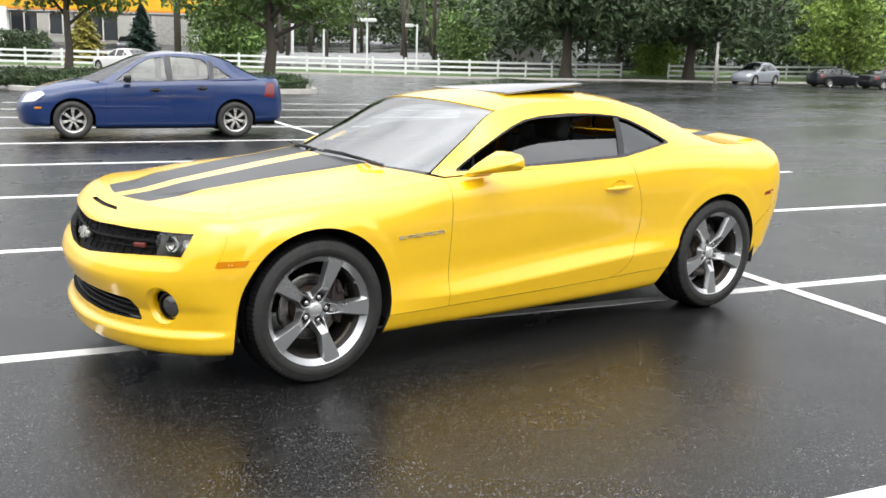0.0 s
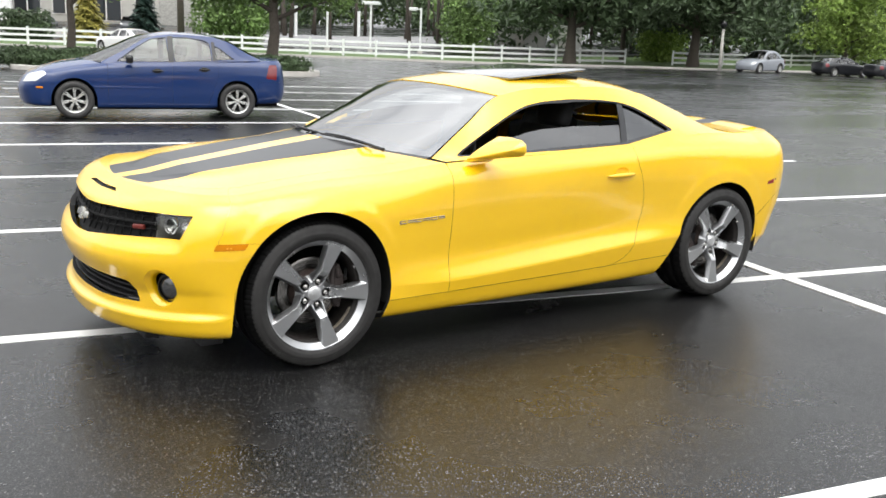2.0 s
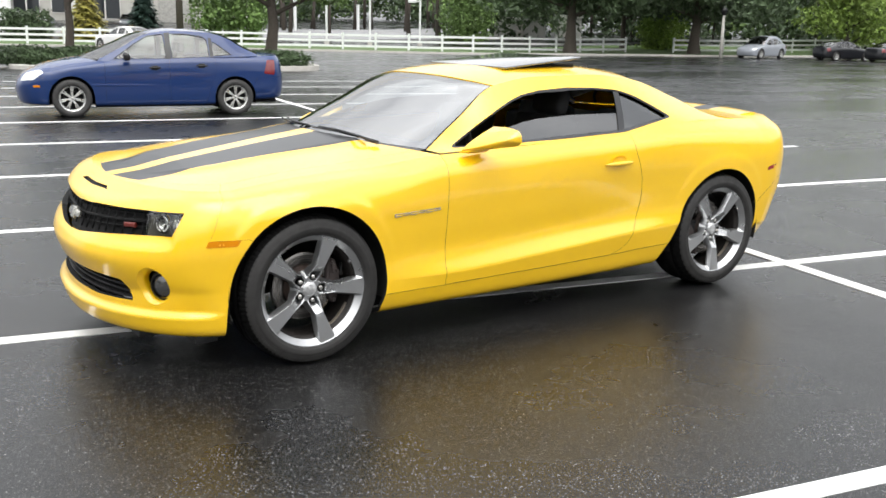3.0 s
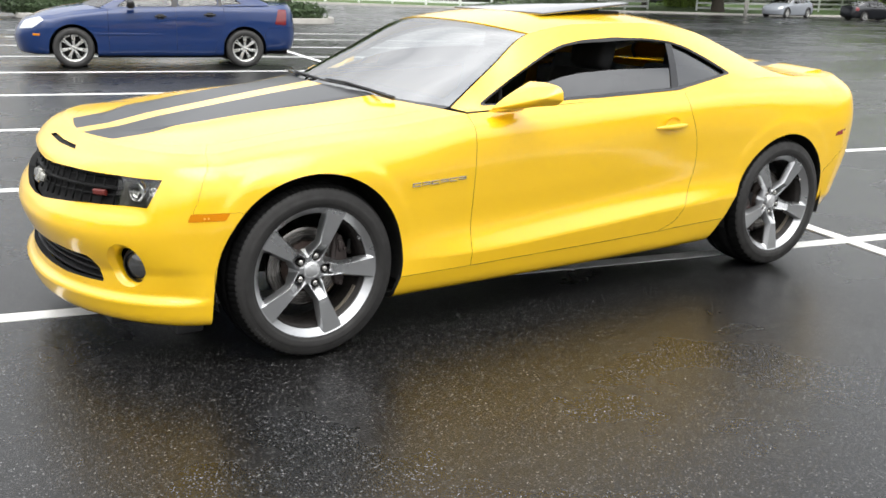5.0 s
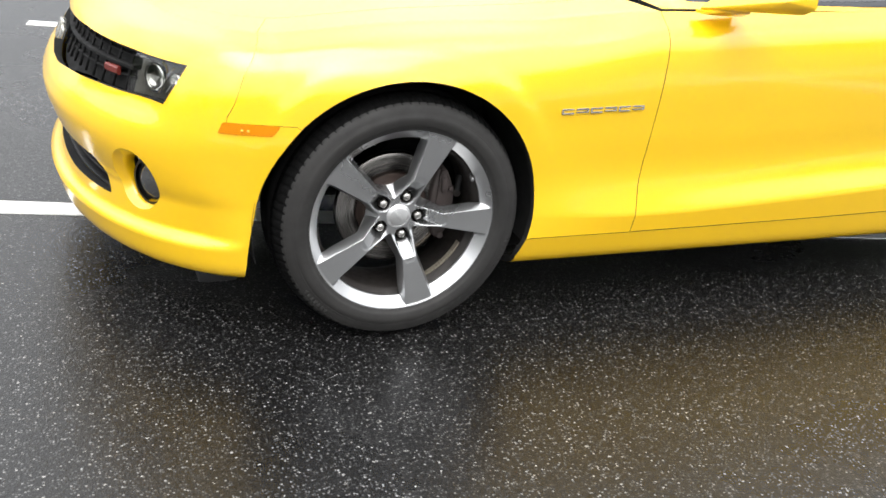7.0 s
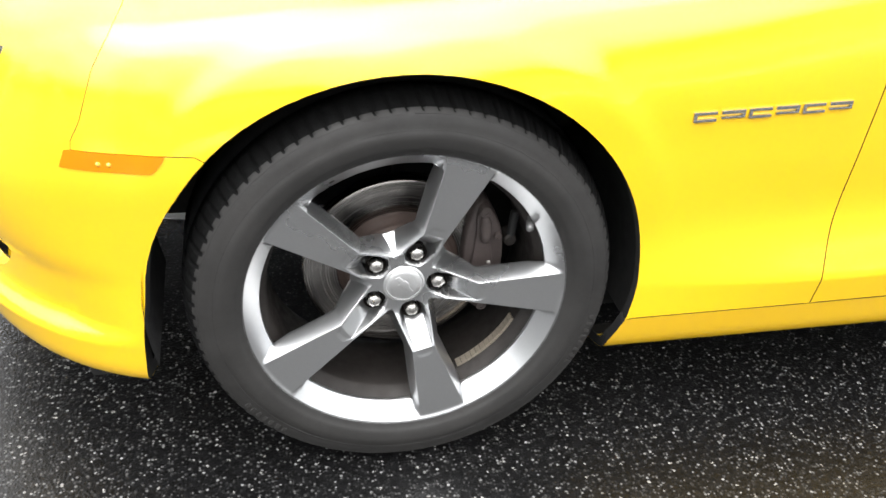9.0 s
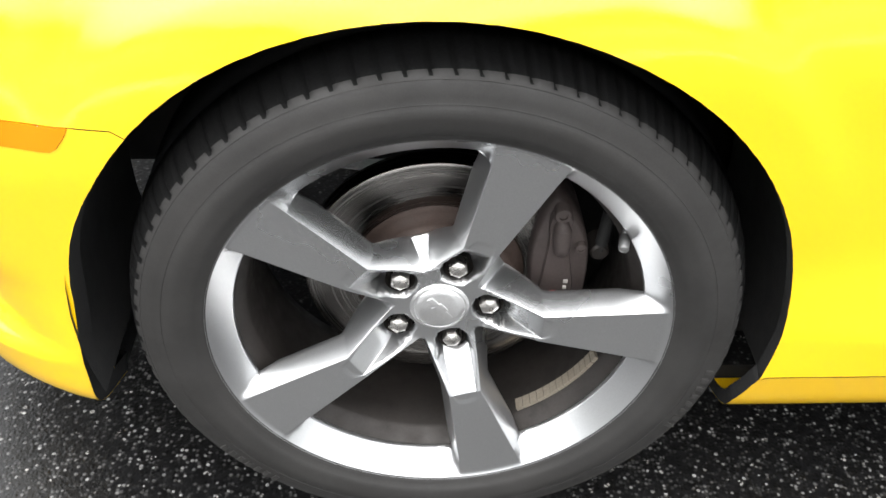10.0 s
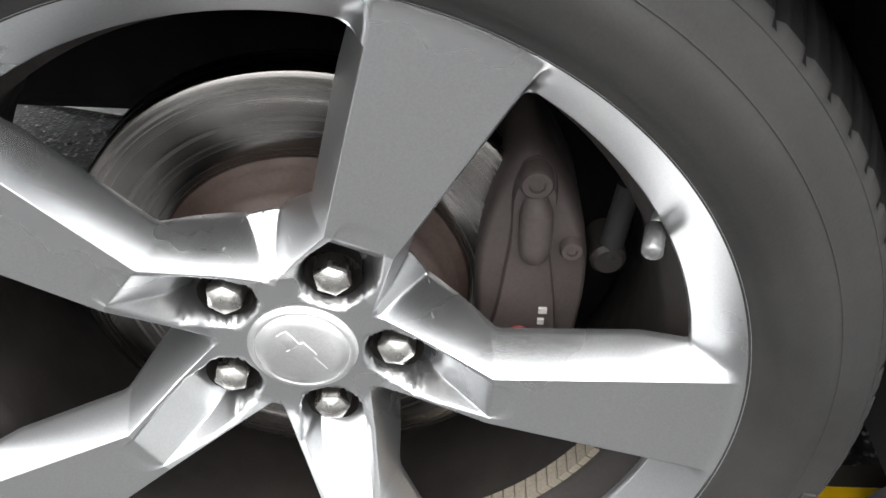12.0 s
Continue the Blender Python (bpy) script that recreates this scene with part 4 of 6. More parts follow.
def wheel(x, side, phase, rear=False, fine=True):
    """An alloy wheel with tyre, brake and nuts; phase: the angle of its first spoke, from straight up, in degrees towards the tail."""
    P, f = alloy_casting(fine)
    P = P * (RIM, 1, RIM)
    w = weld(mesh_object("wheel", P, f, ALLOY, coupe, "dark silver five-spoke alloy wheel"), .0001)
    place = pose(x, side * (.925 if not rear else .940), .364, 0, 0, 0 if side < 0 else 180)
    w.matrix_basis = place @ pose(0, 0, 0, 0, phase, 0)
    still = pose(0, 0, 0, 0, -phase, 0)
    bm = bmesh.new()
    add_lathe(bm, [(.2728 * RIM, .004), (.2715 * RIM, .008), (.262 * RIM, .014), (.256, .026)], 96 if fine else 40)
    part("rim_edge", bm, ALLOY, w, sharp=50)
    # barrel coloured dark for its dust and the shade behind the spokes
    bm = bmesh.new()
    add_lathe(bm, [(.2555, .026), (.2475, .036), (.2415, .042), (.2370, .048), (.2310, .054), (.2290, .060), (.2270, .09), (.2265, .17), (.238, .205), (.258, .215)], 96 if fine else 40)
    part("rim_barrel", bm, DUST_SHADE, w, "rim barrel dark with brake dust", sharp=50)
    v, g, black = tyre_mesh(540 if fine else 300, .245 if not rear else .275)
    mesh_object("tyre", v, g, [TYRE, TREAD], w, "worn black low-profile tyre", mat_ids=black)
    for a0, n in ((80, 8), (200, 7)) if fine else ():
        for k in range(n):
            bm = bmesh.new()
            add_box(bm, (-.0036, -.0103, .3250), (.0036, -.0080, .3345), .0005, pose(0, 0, 0, 0, a0 + 2.5 * k, 0))
            part("sidewall_bar", bm, TYRE, w, smooth=False)
    for r in (.3165, .3395) if fine else ():
        bm = bmesh.new()
        d = np.interp(r, [.300, .3105, .312, .324, .335, .3425], [-.012, -.0125, -.0115, -.0095, -.0065, -.002])
        add_lathe(bm, [(r - .0008, d + .001), (r - .0004, d - .0004), (r + .0004, d - .0004), (r + .0008, d + .001)], 160)
        part("sidewall_rib", bm, TYRE, w)
    # centre cap with a raised plate
    bm = bmesh.new()
    add_lathe(bm, [(0, .0435), (.022, .0438), (.0290, .0448), (.0302, .0462), (.0308, .0468), (.0314, .0455), (.0335, .0455), (.0355, .0475), (.0365, .0500), (.0365, .068)], 64 if fine else 24)
    cap = part("centre_cap", bm, CAP, w, "brushed round centre cap", sharp=60)
    bm = bmesh.new()
    for lo, hi in (((-.0205, .0430, -.0044), (.0205, .0445, .0044)), ((-.0070, .0428, -.0074), (.0070, .0445, .0074))):
        add_box(bm, lo, hi, .0012, pose(0, 0, 0, 0, 32, 0))
    part("cap_plate", bm, CAP, w, "plain raised plate on the cap", sharp=30)
    for k in range(5):
        a = radians(72 * k)
        bm = bmesh.new()
        nx, nz = .060 * math.sin(a), .060 * math.cos(a)
        rings = []
        for r, d, six in ((.0108, .080, True), (.0108, .0520, True), (.0100, .0495, True), (.0070, .0470, False), (.0035, .0458, False)):
            ring = []
            for j in range(24):
                b = 2 * math.pi * j / 24
                rr = r / max(math.cos((b % (math.pi / 3)) - math.pi / 6), .86) if six else r
                ring.append(bm.verts.new((nx + rr * math.cos(b + a), d, nz + rr * math.sin(b + a))))
            rings.append(ring)
        for p, q in zip(rings, rings[1:]):
            for j in range(24):
                bm.faces.new((p[j], p[(j + 1) % 24], q[(j + 1) % 24], q[j]))
        bm.faces.new(rings[-1])
        part("lug_nut", bm, STEEL, w, "steel hexagon wheel nut", sharp=25)
        # added cup, its dark colour standing for grime and the pocket's shade
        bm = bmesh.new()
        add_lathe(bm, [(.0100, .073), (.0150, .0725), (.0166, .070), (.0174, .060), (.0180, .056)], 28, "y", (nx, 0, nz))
        part("nut_pocket", bm, DUST_SHADE, w, "dark sooty pocket round a wheel nut")
    if side > 0:
        return w
    # valve
    bm = bmesh.new()
    an = radians(29.5)
    def polar(r, d):
        return (r * math.cos(an), d, r * math.sin(an))
    add_tube(bm, [polar(.243, .048), polar(.236, .036)], [.0055, .005], 12)
    add_tube(bm, [polar(.236, .036), polar(.231, .018), polar(.2305, .016)], [.0062, .0062, .004], 14)
    vs_ = part("valve_stem", bm, STEEL if rear else grained("valve_cap", (.2, .2, .2), .4, metal=.6), w, "grey valve with cap")
    vs_.matrix_basis = still
    # brake disc with its rusty bell
    bm = bmesh.new()
    R = .1655 if not rear else .172
    add_lathe(bm, [(.106, .1090), (.1075, .1080), (R - .003, .1080), (R, .1100), (R, .1190), (R - .012, .1195), (R - .012, .1265), (R, .1270), (R, .138), (.10, .138)], 128)
    dk = part("brake_disc", bm, DISC, w, "brushed iron brake disc", sharp=40)
    dk.matrix_basis = still
    bm = bmesh.new()
    add_lathe(bm, [(.0, .082), (.082, .082), (.090, .084), (.0945, .089), (.0950, .0985), (.0995, .0995), (.1005, .1060), (.1065, .1092)], 72)
    bl = part("disc_bell", bm, RUST, w, "rusty disc bell")
    bl.matrix_basis = still
    bm = bmesh.new()
    add_lathe(bm, [(.0, .14), (.13, .142), (.150, .148)], 48)
    part("backing_plate", bm, LINER, w, "black backing plate")
    caliper(w, still, rear)
    # balance weights in the barrel
    bm = bmesh.new()
    a0, a1 = radians(-1.22), radians(1.22)
    vv = [bm.verts.new((r * math.cos(a), d, r * math.sin(a))) for a in (a0, a1) for r in (.2300, .2245) for d in (.058, .075)]
    for q in ((0, 1, 3, 2), (4, 6, 7, 5), (0, 4, 5, 1), (2, 3, 7, 6), (0, 2, 6, 4), (1, 5, 7, 3)):
        bm.faces.new([vv[i] for i in q])
    first = part("balance_weight", bm, LEAD, w, "stick-on balance weight", smooth=False)
    for k in range(13):
        ob = first if k == 0 else new("balance_weight", first.data)
        ob.parent = w
        ob.matrix_basis = still @ pose(0, 0, 0, 0, 27.5 + 2.75 * k, 0)
    return w


def caliper(w, still, rear):
    turn = pose(0, 0, 0, 0, 0 if not rear else 180 - 20, 0)
    out = [(.108, .040), (.113, .080), (.121, .110), (.132, .127), (.144, .129), (.157, .114), (.172, .086), (.181, .058), (.184, .020), (.181, -.030), (.171, -.075), (.155, -.098), (.140, -.100), (.125, -.080), (.113, -.040)]
    out = rounded(out, .02, 3)
    cx, cz = .148, .014

    def piece(name, bm, label="", mat=CALIPER, sharp=40, smooth=True):
        ob = part(name, bm, mat, w, label, smooth=smooth, sharp=sharp)
        ob.matrix_basis = still @ turn
        return ob

    def dished(bm, line, c, rows):
        """A closed outline stepped inward and outward along the axle."""
        rings = [[bm.verts.new((c[0] + (x - c[0]) * s, d, c[1] + (z - c[1]) * s)) for x, z in line] for s, d in rows]
        for a, b in zip(rings, rings[1:]):
            for k in range(len(a)):
                bm.faces.new((a[k], a[(k + 1) % len(a)], b[(k + 1) % len(b)], b[k]))
        bm.faces.new(rings[-1])

    bm = bmesh.new()
    dished(bm, out, (cx, cz), ((.98, .165), (1.0, .112), (.985, .098), (.93, .091), (.86, .089)))
    piece("caliper", bm, "dusty grey four-piston brake caliper")
    # raised middle rib, wide at the foot and narrow at the bridge bolt
    bm = bmesh.new()
    rib = rounded([(.118, -.030), (.125, .012), (.130, .070), (.128, .105), (.136, .122), (.150, .120), (.157, .104), (.153, .070), (.163, .012), (.168, -.030)], .012, 4)
    dished(bm, rib, (.143, .04), ((1.04, .093), (1.0, .086), (.93, .0835)))
    piece("caliper_rib", bm, "raised rib of the caliper")
    for x, z, r, d in ((.142, .113, .0105, .077), (.169, .060, .0075, .082), (.172, -.03, .009, .083), (.150, -.085, .010, .082)):
        bm = bmesh.new()
        add_lathe(bm, [(0, d + .002), (r * .45, d + .002), (r * .5, d), (r * .85, d), (r, d + .002), (r, .095)], 20, "y", (x, 0, z))
        piece("caliper_bolt", bm)
    bm = bmesh.new()
    add_tube(bm, [(.143, .086, .098), (.1435, .079, .092), (.1445, .078, .072), (.145, .081, .060), (.1455, .087, .054)], [.008, .0105, .0105, .0095, .007], 16)
    piece("caliper_bridge", bm)
    # round pin housing and hose behind the body
    bm = bmesh.new()
    add_lathe(bm, [(0, .098), (.009, .098), (.012, .101), (.0125, .13)], 20, "y", (.1965, 0, .040))
    piece("guide_pin", bm, "dark round guide pin housing", DUST_SHADE)
    bm = bmesh.new()
    add_tube(bm, [(.205, .115, .09), (.200, .108, .062), (.197, .105, .042)], .008, 10)
    piece("brake_hose", bm, "dark brake hose", LINER)
    # worn white print as plain bars, and a small red mark
    for k in range(4):
        z = .0135 - .0098 * k
        bm = bmesh.new()
        add_box(bm, (.1525, .0815, z - .0064), (.1580 - .0012 * (k % 2), .0850, z - .0020))
        piece("print_bar", bm, "worn white printed bar on the caliper", WHITEPRINT, smooth=False)
    bm = bmesh.new()
    add_lathe(bm, [(.0048, .0820), (.0062, .0820), (.0062, .085)], 24, "y", (.1405, 0, -.012))
    add_box(bm, (.1385, .0820, -.014), (.1425, .085, -.010))
    piece("print_ring", bm, "small red printed ring", REDPRINT, smooth=False)


wheel(0, -1, 20.3)
wheel(2.852, -1, 36, rear=True, fine=False)
wheel(0, 1, 10, fine=False)
wheel(2.852, 1, 40, rear=True, fine=False)

# ---------------------------------------------------------------- the coupe's face and badges
def inset(name, depth, pick=None):
    """Points and faces of an opening's surface, set in by the depth."""
    P, f, ends = skin[name]
    P = P - normals(P, f) * depth
    P[np.abs(skin[name][0][:, 1]) < 1e-3, 1] = 0
    if pick is not None:
        f = f[pick(skin[name][0][f].mean(1))]
        ids, inv = np.unique(f, return_inverse=True)
        P, f = P[ids], inv.reshape(-1, 4)
    return P, f


bumper = bodies["front_bumper"]
GRID = grained("grille_black", (.006, .006, .006), .7, 300, .3, .0006, Specular_IOR_Level=.25)
LAMP_DARK = grained("lamp_housing", (.085, .08, .065), .35, 300, .3, .0004)
REFLECTOR = material("lamp_reflector", (.88, .88, .87), .10, 1.0)
P, f = inset("grille", .045)
mesh_object("grille_back", *both(P, f), GRID, bumper, "black grille backing")
P, f = inset("lower", .045)
mesh_object("lower_grille_back", *both(P, f), GRID, bumper, "black lower grille backing")
P, f = inset("slot", .010)
mesh_object("slot_back", *both(P, f), GRID, bumper, "black slot above the grille")


def face_bar(a0, z0, a1, z1, h, depth0, depth1, n=24):
    """A bar along the bumper's face, from (a0, z0) to (a1, z1), h high, between two depths behind the skin."""
    bm = bmesh.new()
    rows = []
    for k in range(n + 1):
        t = k / n
        a, z = a0 + (a1 - a0) * t, z0 + (z1 - z0) * t
        p = flank([a], flank_v([a], [z]))[0]
        q = flank([a + .01], flank_v([a + .01], [z]))[0]
        d = (q - p) / np.linalg.norm(q - p)
        nrm = np.array([-d[1], d[0], 0]) if -d[1] > 0 else np.array([d[1], -d[0], 0])
        nrm = nrm * (1 if nrm[1] > 0 or nrm[0] > 0 else -1)
        rows.append([bm.verts.new(p + nrm * dp + (0, 0, dz)) for dp, dz in ((depth0, -h * .3), (depth0, h * .3), (depth0 + .004, h / 2), (depth1, h / 2), (depth1, -h / 2), (depth0 + .004, -h / 2))])
    for a, b in zip(rows, rows[1:]):
        for i in range(6):
            bm.faces.new((a[i], a[(i + 1) % 6], b[(i + 1) % 6], b[i]))
    bm.faces.new(rows[0])
    bm.faces.new(rows[-1][::-1])
    return bm


def mirrored_part(bm, *rest, **more):
    """A part and its twin on the other side."""
    twin = bm.copy()
    bmesh.ops.scale(twin, vec=(1, -1, 1), verts=twin.verts)
    part(*rest[:1], bm, *rest[1:], **more)
    part(*rest[:1], twin, *rest[1:], **more)


mirrored_part(face_bar(A0, .668, -.80, .715, .012, .020, .045), "grille_bar", GRID, bumper, sharp=40)
for z0, z1 in ((.632, .688), (.702, .742)):
    mirrored_part(face_bar(A0, z0, -.80, z1, .006, .030, .045), "grille_bar", GRID, bumper, sharp=40)
for a in np.linspace(A0 + .06, -.83, 9):
    bm = bmesh.new()
    zz = np.interp(a, [A0, -.8], [0, .05])
    pts = [flank([a], flank_v([a], [z + zz]))[0] for z in (.60, .64, .68, .72)]
    add_tube(bm, [p + (.030, .012, 0) for p in pts], .004, 6)
    mirrored_part(bm, "grille_rib", GRID, bumper)
for k in range(4):
    z = .345 + .026 * k
    mirrored_part(face_bar(A0, z - .006, -.885 - .015 * k, z + .006, .010, .014 + .004 * k, .044), "lower_slat", BLACK, bumper, sharp=40)

# plain badge shapes: a cross-like plate in the middle, a small red plate, the lettering's bars on the fender
bm = bmesh.new()
pc = flank([A0], flank_v([A0], [.668]))[0]
add_box(bm, (-.006, -.085, -.017), (.010, .085, .017), .006)
add_box(bm, (-.010, -.032, -.030), (.010, .032, .030), .006)
bt = part("grille_badge", bm, grained("badge_silver", (.68, .66, .60), .22, 300, .2, .0002, metal=.9), bumper, "plain cross-shaped metal badge", sharp=30)
bt.matrix_basis = pose(pc[0] - .008, 0, pc[2], 0, 18, 0)
part("side_badge", face_bar(-.945, .684, -.870, .690, .022, .018, .030, 6), material("badge_red", (.16, .025, .018), .4), bumper, "small red plate", sharp=30)
BADGE = material("badge_chrome", (.55, .53, .48), .2, 1.0)
bx = .428
for k in range(6):
    bm = bmesh.new()
    for x0, x1, z0, z1 in ((0, .039, 0, .005), (0, .039, .012, .017), (0, .006, .005, .012)) if k % 2 == 0 else ((0, .040, .011, .017), (0, .040, .003, .007), (.034, .040, .007, .011)):
        add_box(bm, (x0, -.0025, z0), (x1, .003, z1), .0008)
    lt = part("badge_bar", bm, BADGE, bodies["fender"], "chrome shapes of the fender badge", smooth=False)
    zz = .680 + (bx - .428) * .035
    yy = flank([bx + .02], flank_v([bx + .02], [zz + .008]))[0][1]
    lt.matrix_basis = pose(bx, yy - .0015, zz, 0, -2, 0)
    bx += .0465

# headlamps behind clear lenses
for side in (1, -1):
    P, f = inset("grille", .002, lambda c: (c[:, 1] < -.655) | (c[:, 0] > -.665))
    g = (P, f) if side > 0 else mirrored(P, f)
    mesh_object("headlight_lens", *g, LAMP_GLASS, bumper, "clear headlamp lens")
    P, f = inset("grille", .040, lambda c: (c[:, 1] < -.64) | (c[:, 0] > -.68))
    g = (P, f) if side > 0 else mirrored(P, f)
    mesh_object("headlight_housing", *g, LAMP_DARK, bumper, "dark headlamp housing")
    for a, z, r, m in ((-.712, .712, .040, REFLECTOR), (-.640, .722, .020, REFLECTOR)):
        p = flank([a], flank_v([a], [z]))[0]
        bm = bmesh.new()
        add_lathe(bm, [(0, .012), (r * .45, .006), (r * .72, .004), (r * .78, -.004), (r * .95, -.008), (r, .0), (r, .03)], 32, "x")
        ob = part("headlight_bulb", bm, m, bumper, "round chrome headlamp")
        ob.matrix_basis = pose(p[0] + .024, side * (p[1] + .015), p[2], 0, 0, side * 30)
    for a0, a1, z0, z1 in ((-.662, -.618, .690, .757), (-.690, -.648, .684, .757), (-.78, -.70, .752, .758)):
        bm = face_bar(a0, z0, a1, z1, .009, .020, .034, 6)
        if side < 0:
            bmesh.ops.scale(bm, vec=(1, -1, 1), verts=bm.verts)
        part("light_strip", bm, REFLECTOR, bumper, "chrome lamp strip", sharp=30)
    # fog lamp in a bowl
    n = len(FOG)
    rim = flank([p[0] for p in FOG], flank_v([p[0] for p in FOG], [p[1] for p in FOG]))
    cen = flank([-.715], flank_v([-.715], [.430]))[0]
    ax = np.array([.80, .60, 0])
    bm = bmesh.new()
    rings = []
    for s, dp in ((1.0, .0), (.94, .006), (.84, .014), (.78, .022), (.76, .05)):
        rings.append([bm.verts.new(tuple((cen + (p - cen) * s + ax * dp) * (1, side, 1))) for p in rim])
    for a, b in zip(rings, rings[1:]):
        for k in range(n):
            bm.faces.new((a[k], a[(k + 1) % n], b[(k + 1) % n], b[k]))
    part("fog_bowl", bm, YEL, bumper, "yellow fog lamp recess")
    bm = bmesh.new()
    add_lathe(bm, [(0, -.010), (.030, -.006), (.052, .004), (.058, .010), (.060, .03)], 36, "x")
    fl = part("fog_lamp", bm, material("fog_glass", (.10, .10, .10), .06, 0, Coat_Weight=1.0, Metallic=.6), bumper, "dark round fog lamp")
    fl.matrix_basis = pose(cen[0] + .020, side * (cen[1] + .014), cen[2], 0, 0, side * 34)
    bm = bmesh.new()
    add_lathe(bm, [(.056, -.004), (.064, -.002), (.074, .014), (.074, .03)], 36, "x")
    fr = part("fog_ring", bm, BLACK, bumper, "black fog lamp ring")
    fr.matrix_basis = fl.matrix_basis.copy()
    # side lamps
    for nm, depth, m, lab in (("marker", -.0015, AMBER, "amber side marker lamp"), ("rearmark", -.0015, REDLENS, "small red side marker lamp")):
        P, f = inset(nm, depth)
        P, f = solid(P, f, .012)
        g = (P, f) if side > 0 else mirrored(P, f)
        mesh_object("side_marker", *g, m, bumper if nm == "marker" else bodies["rear_bumper"], lab)
    if side > 0:
        # two small bright dots stand in for glints on the amber lens
        for a in (-.446, -.432):
            p = flank([a], flank_v([a], [.636]))[0]
            bm = bmesh.new()
            add_lathe(bm, [(0, -.0030), (.0035, -.002), (.0055, .003)], 20, "y")
            ob = part("marker_bulb", bm, material("amber_bright", (.90, .42, .03), .15, 0, Coat_Weight=.5), bumper, "bright bulb in the marker")
            ob.matrix_basis = pose(p[0], p[1] - .0005, p[2])
bm = bmesh.new()
add_box(bm, (-.72, -.55, .150), (-.60, .55, .185), .012)
add_box(bm, (-.54, -.80, .155), (-.43, -.58, .20), .012)
add_box(bm, (-.54, .58, .155), (-.43, .80, .20), .012)
part("air_dam", bm, BLACK, coupe, "black air dam under the bumper", sharp=40)

# ---------------------------------------------------------------- the lot
def lift(x, y):
    """Height of the land: level round the cars, falling gently to the fence, rising behind it."""
    s = (x + 2.09) * .578 + (y + 4.89) * .816
    return float(np.interp(s, [18, 74, 80, 100, 135, 200, 900], [0, -.45, -.38, .55, 1.6, 3.0, 10]))


def wet_asphalt():
    m = material("wet_asphalt", (.03, .03, .03), .4, Coat_Weight=.12, Specular_IOR_Level=.32, Coat_Roughness=.2, Coat_IOR=1.6)
    k = Nodes(m)
    stones = k.cells(165, "Color")
    pick = k.n.new("ShaderNodeSeparateColor")
    k.l.new(stones, pick.inputs[0])
    tone = k.ramp(pick.outputs[0], [(0.0, .003), (.38, .006), (.58, .017), (.78, .043), (.93, .110), (1.0, .28)])
    large = k.n.new("ShaderNodeSeparateColor")
    k.l.new(k.cells(100, "Color"), large.inputs[0])
    tone = k.mix(k.math("MULTIPLY", k.math("GREATER_THAN", large.outputs[1], .952), k.math("LESS_THAN", k.cells(100, "Distance"), .42)), tone, (.32, .316, .305))
    edge = k.cells(165, "Distance")
    tar = k.ramp(edge, [(.34, 0.0), (.60, 1.0)])
    base = k.mix(tar, tone, (.007, .007, .0075))
    patch = k.ramp(k.noise(.35, 5), [(.35, (.60, .61, .63)), (.7, (.95, .935, .91))])
    base = k.mix(1.0, base, k.ramp(k.noise(60, 3), [(.34, .50), (.66, 1.25)]), "MULTIPLY")
    k.to(k.mix(1.0, base, patch, "MULTIPLY"), "Base Color")
    turn = k.n.new("ShaderNodeMapping")
    turn.inputs["Rotation"].default_value, turn.inputs["Scale"].default_value = (0, 0, radians(35)), (.10, .55, 1)
    turn.inputs["Location"].default_value = (3.7, 1.3, 0)
    k.l.new(k.co, turn.inputs["Vector"])
    pools = k.ramp(k.noise(.55, 5, .6, turn.outputs[0]), [(.50, 1.0), (.60, 0.0)])
    k.to(k.mix(pools, .15, k.ramp(k.noise(.5, 6, .6), [(.38, .22), (.62, .34)])), "Roughness")
    fine = k.math("ADD", k.math("MULTIPLY", k.ramp(edge, [(.1, 1.0), (.6, 0.0)]), .8), k.noise(260, 3))
    k.bump(fine, .5, .0013)
    return m


ASPHALT = wet_asphalt()
LINE = grained("worn_white_road_paint", (.78, .78, .76), .5, 160, .22, .0012, blotch=5, vary=.12)
KERB = grained("pale_concrete", (.52, .50, .46), .75, 120, .3, .002, blotch=3, vary=.2)
GRASS = grained("mown_grass", (.07, .12, .03), .9, 30, .5, .02, blotch=.6, vary=.4)
E_UP = (.9801, -.1985)
N_UP = (.1985, .9801)
xs = np.concatenate([[-400, -150, -60, -30], np.arange(-20, 130, 5.0), [160, 250, 500, 900]])
ys = np.concatenate([[-400, -150, -60, -30], np.arange(-20, 130, 5.0), [160, 250, 500, 900]])
P, f = sheet(lambda u, v: np.stack([u, v, np.array([lift(a, b) for a, b in zip(u, v)])], 1), xs, ys)
ground = tagged(mesh_object("ground", P, f, ASPHALT), "wet dark asphalt car park with pale stones", "ground", kind="structure")


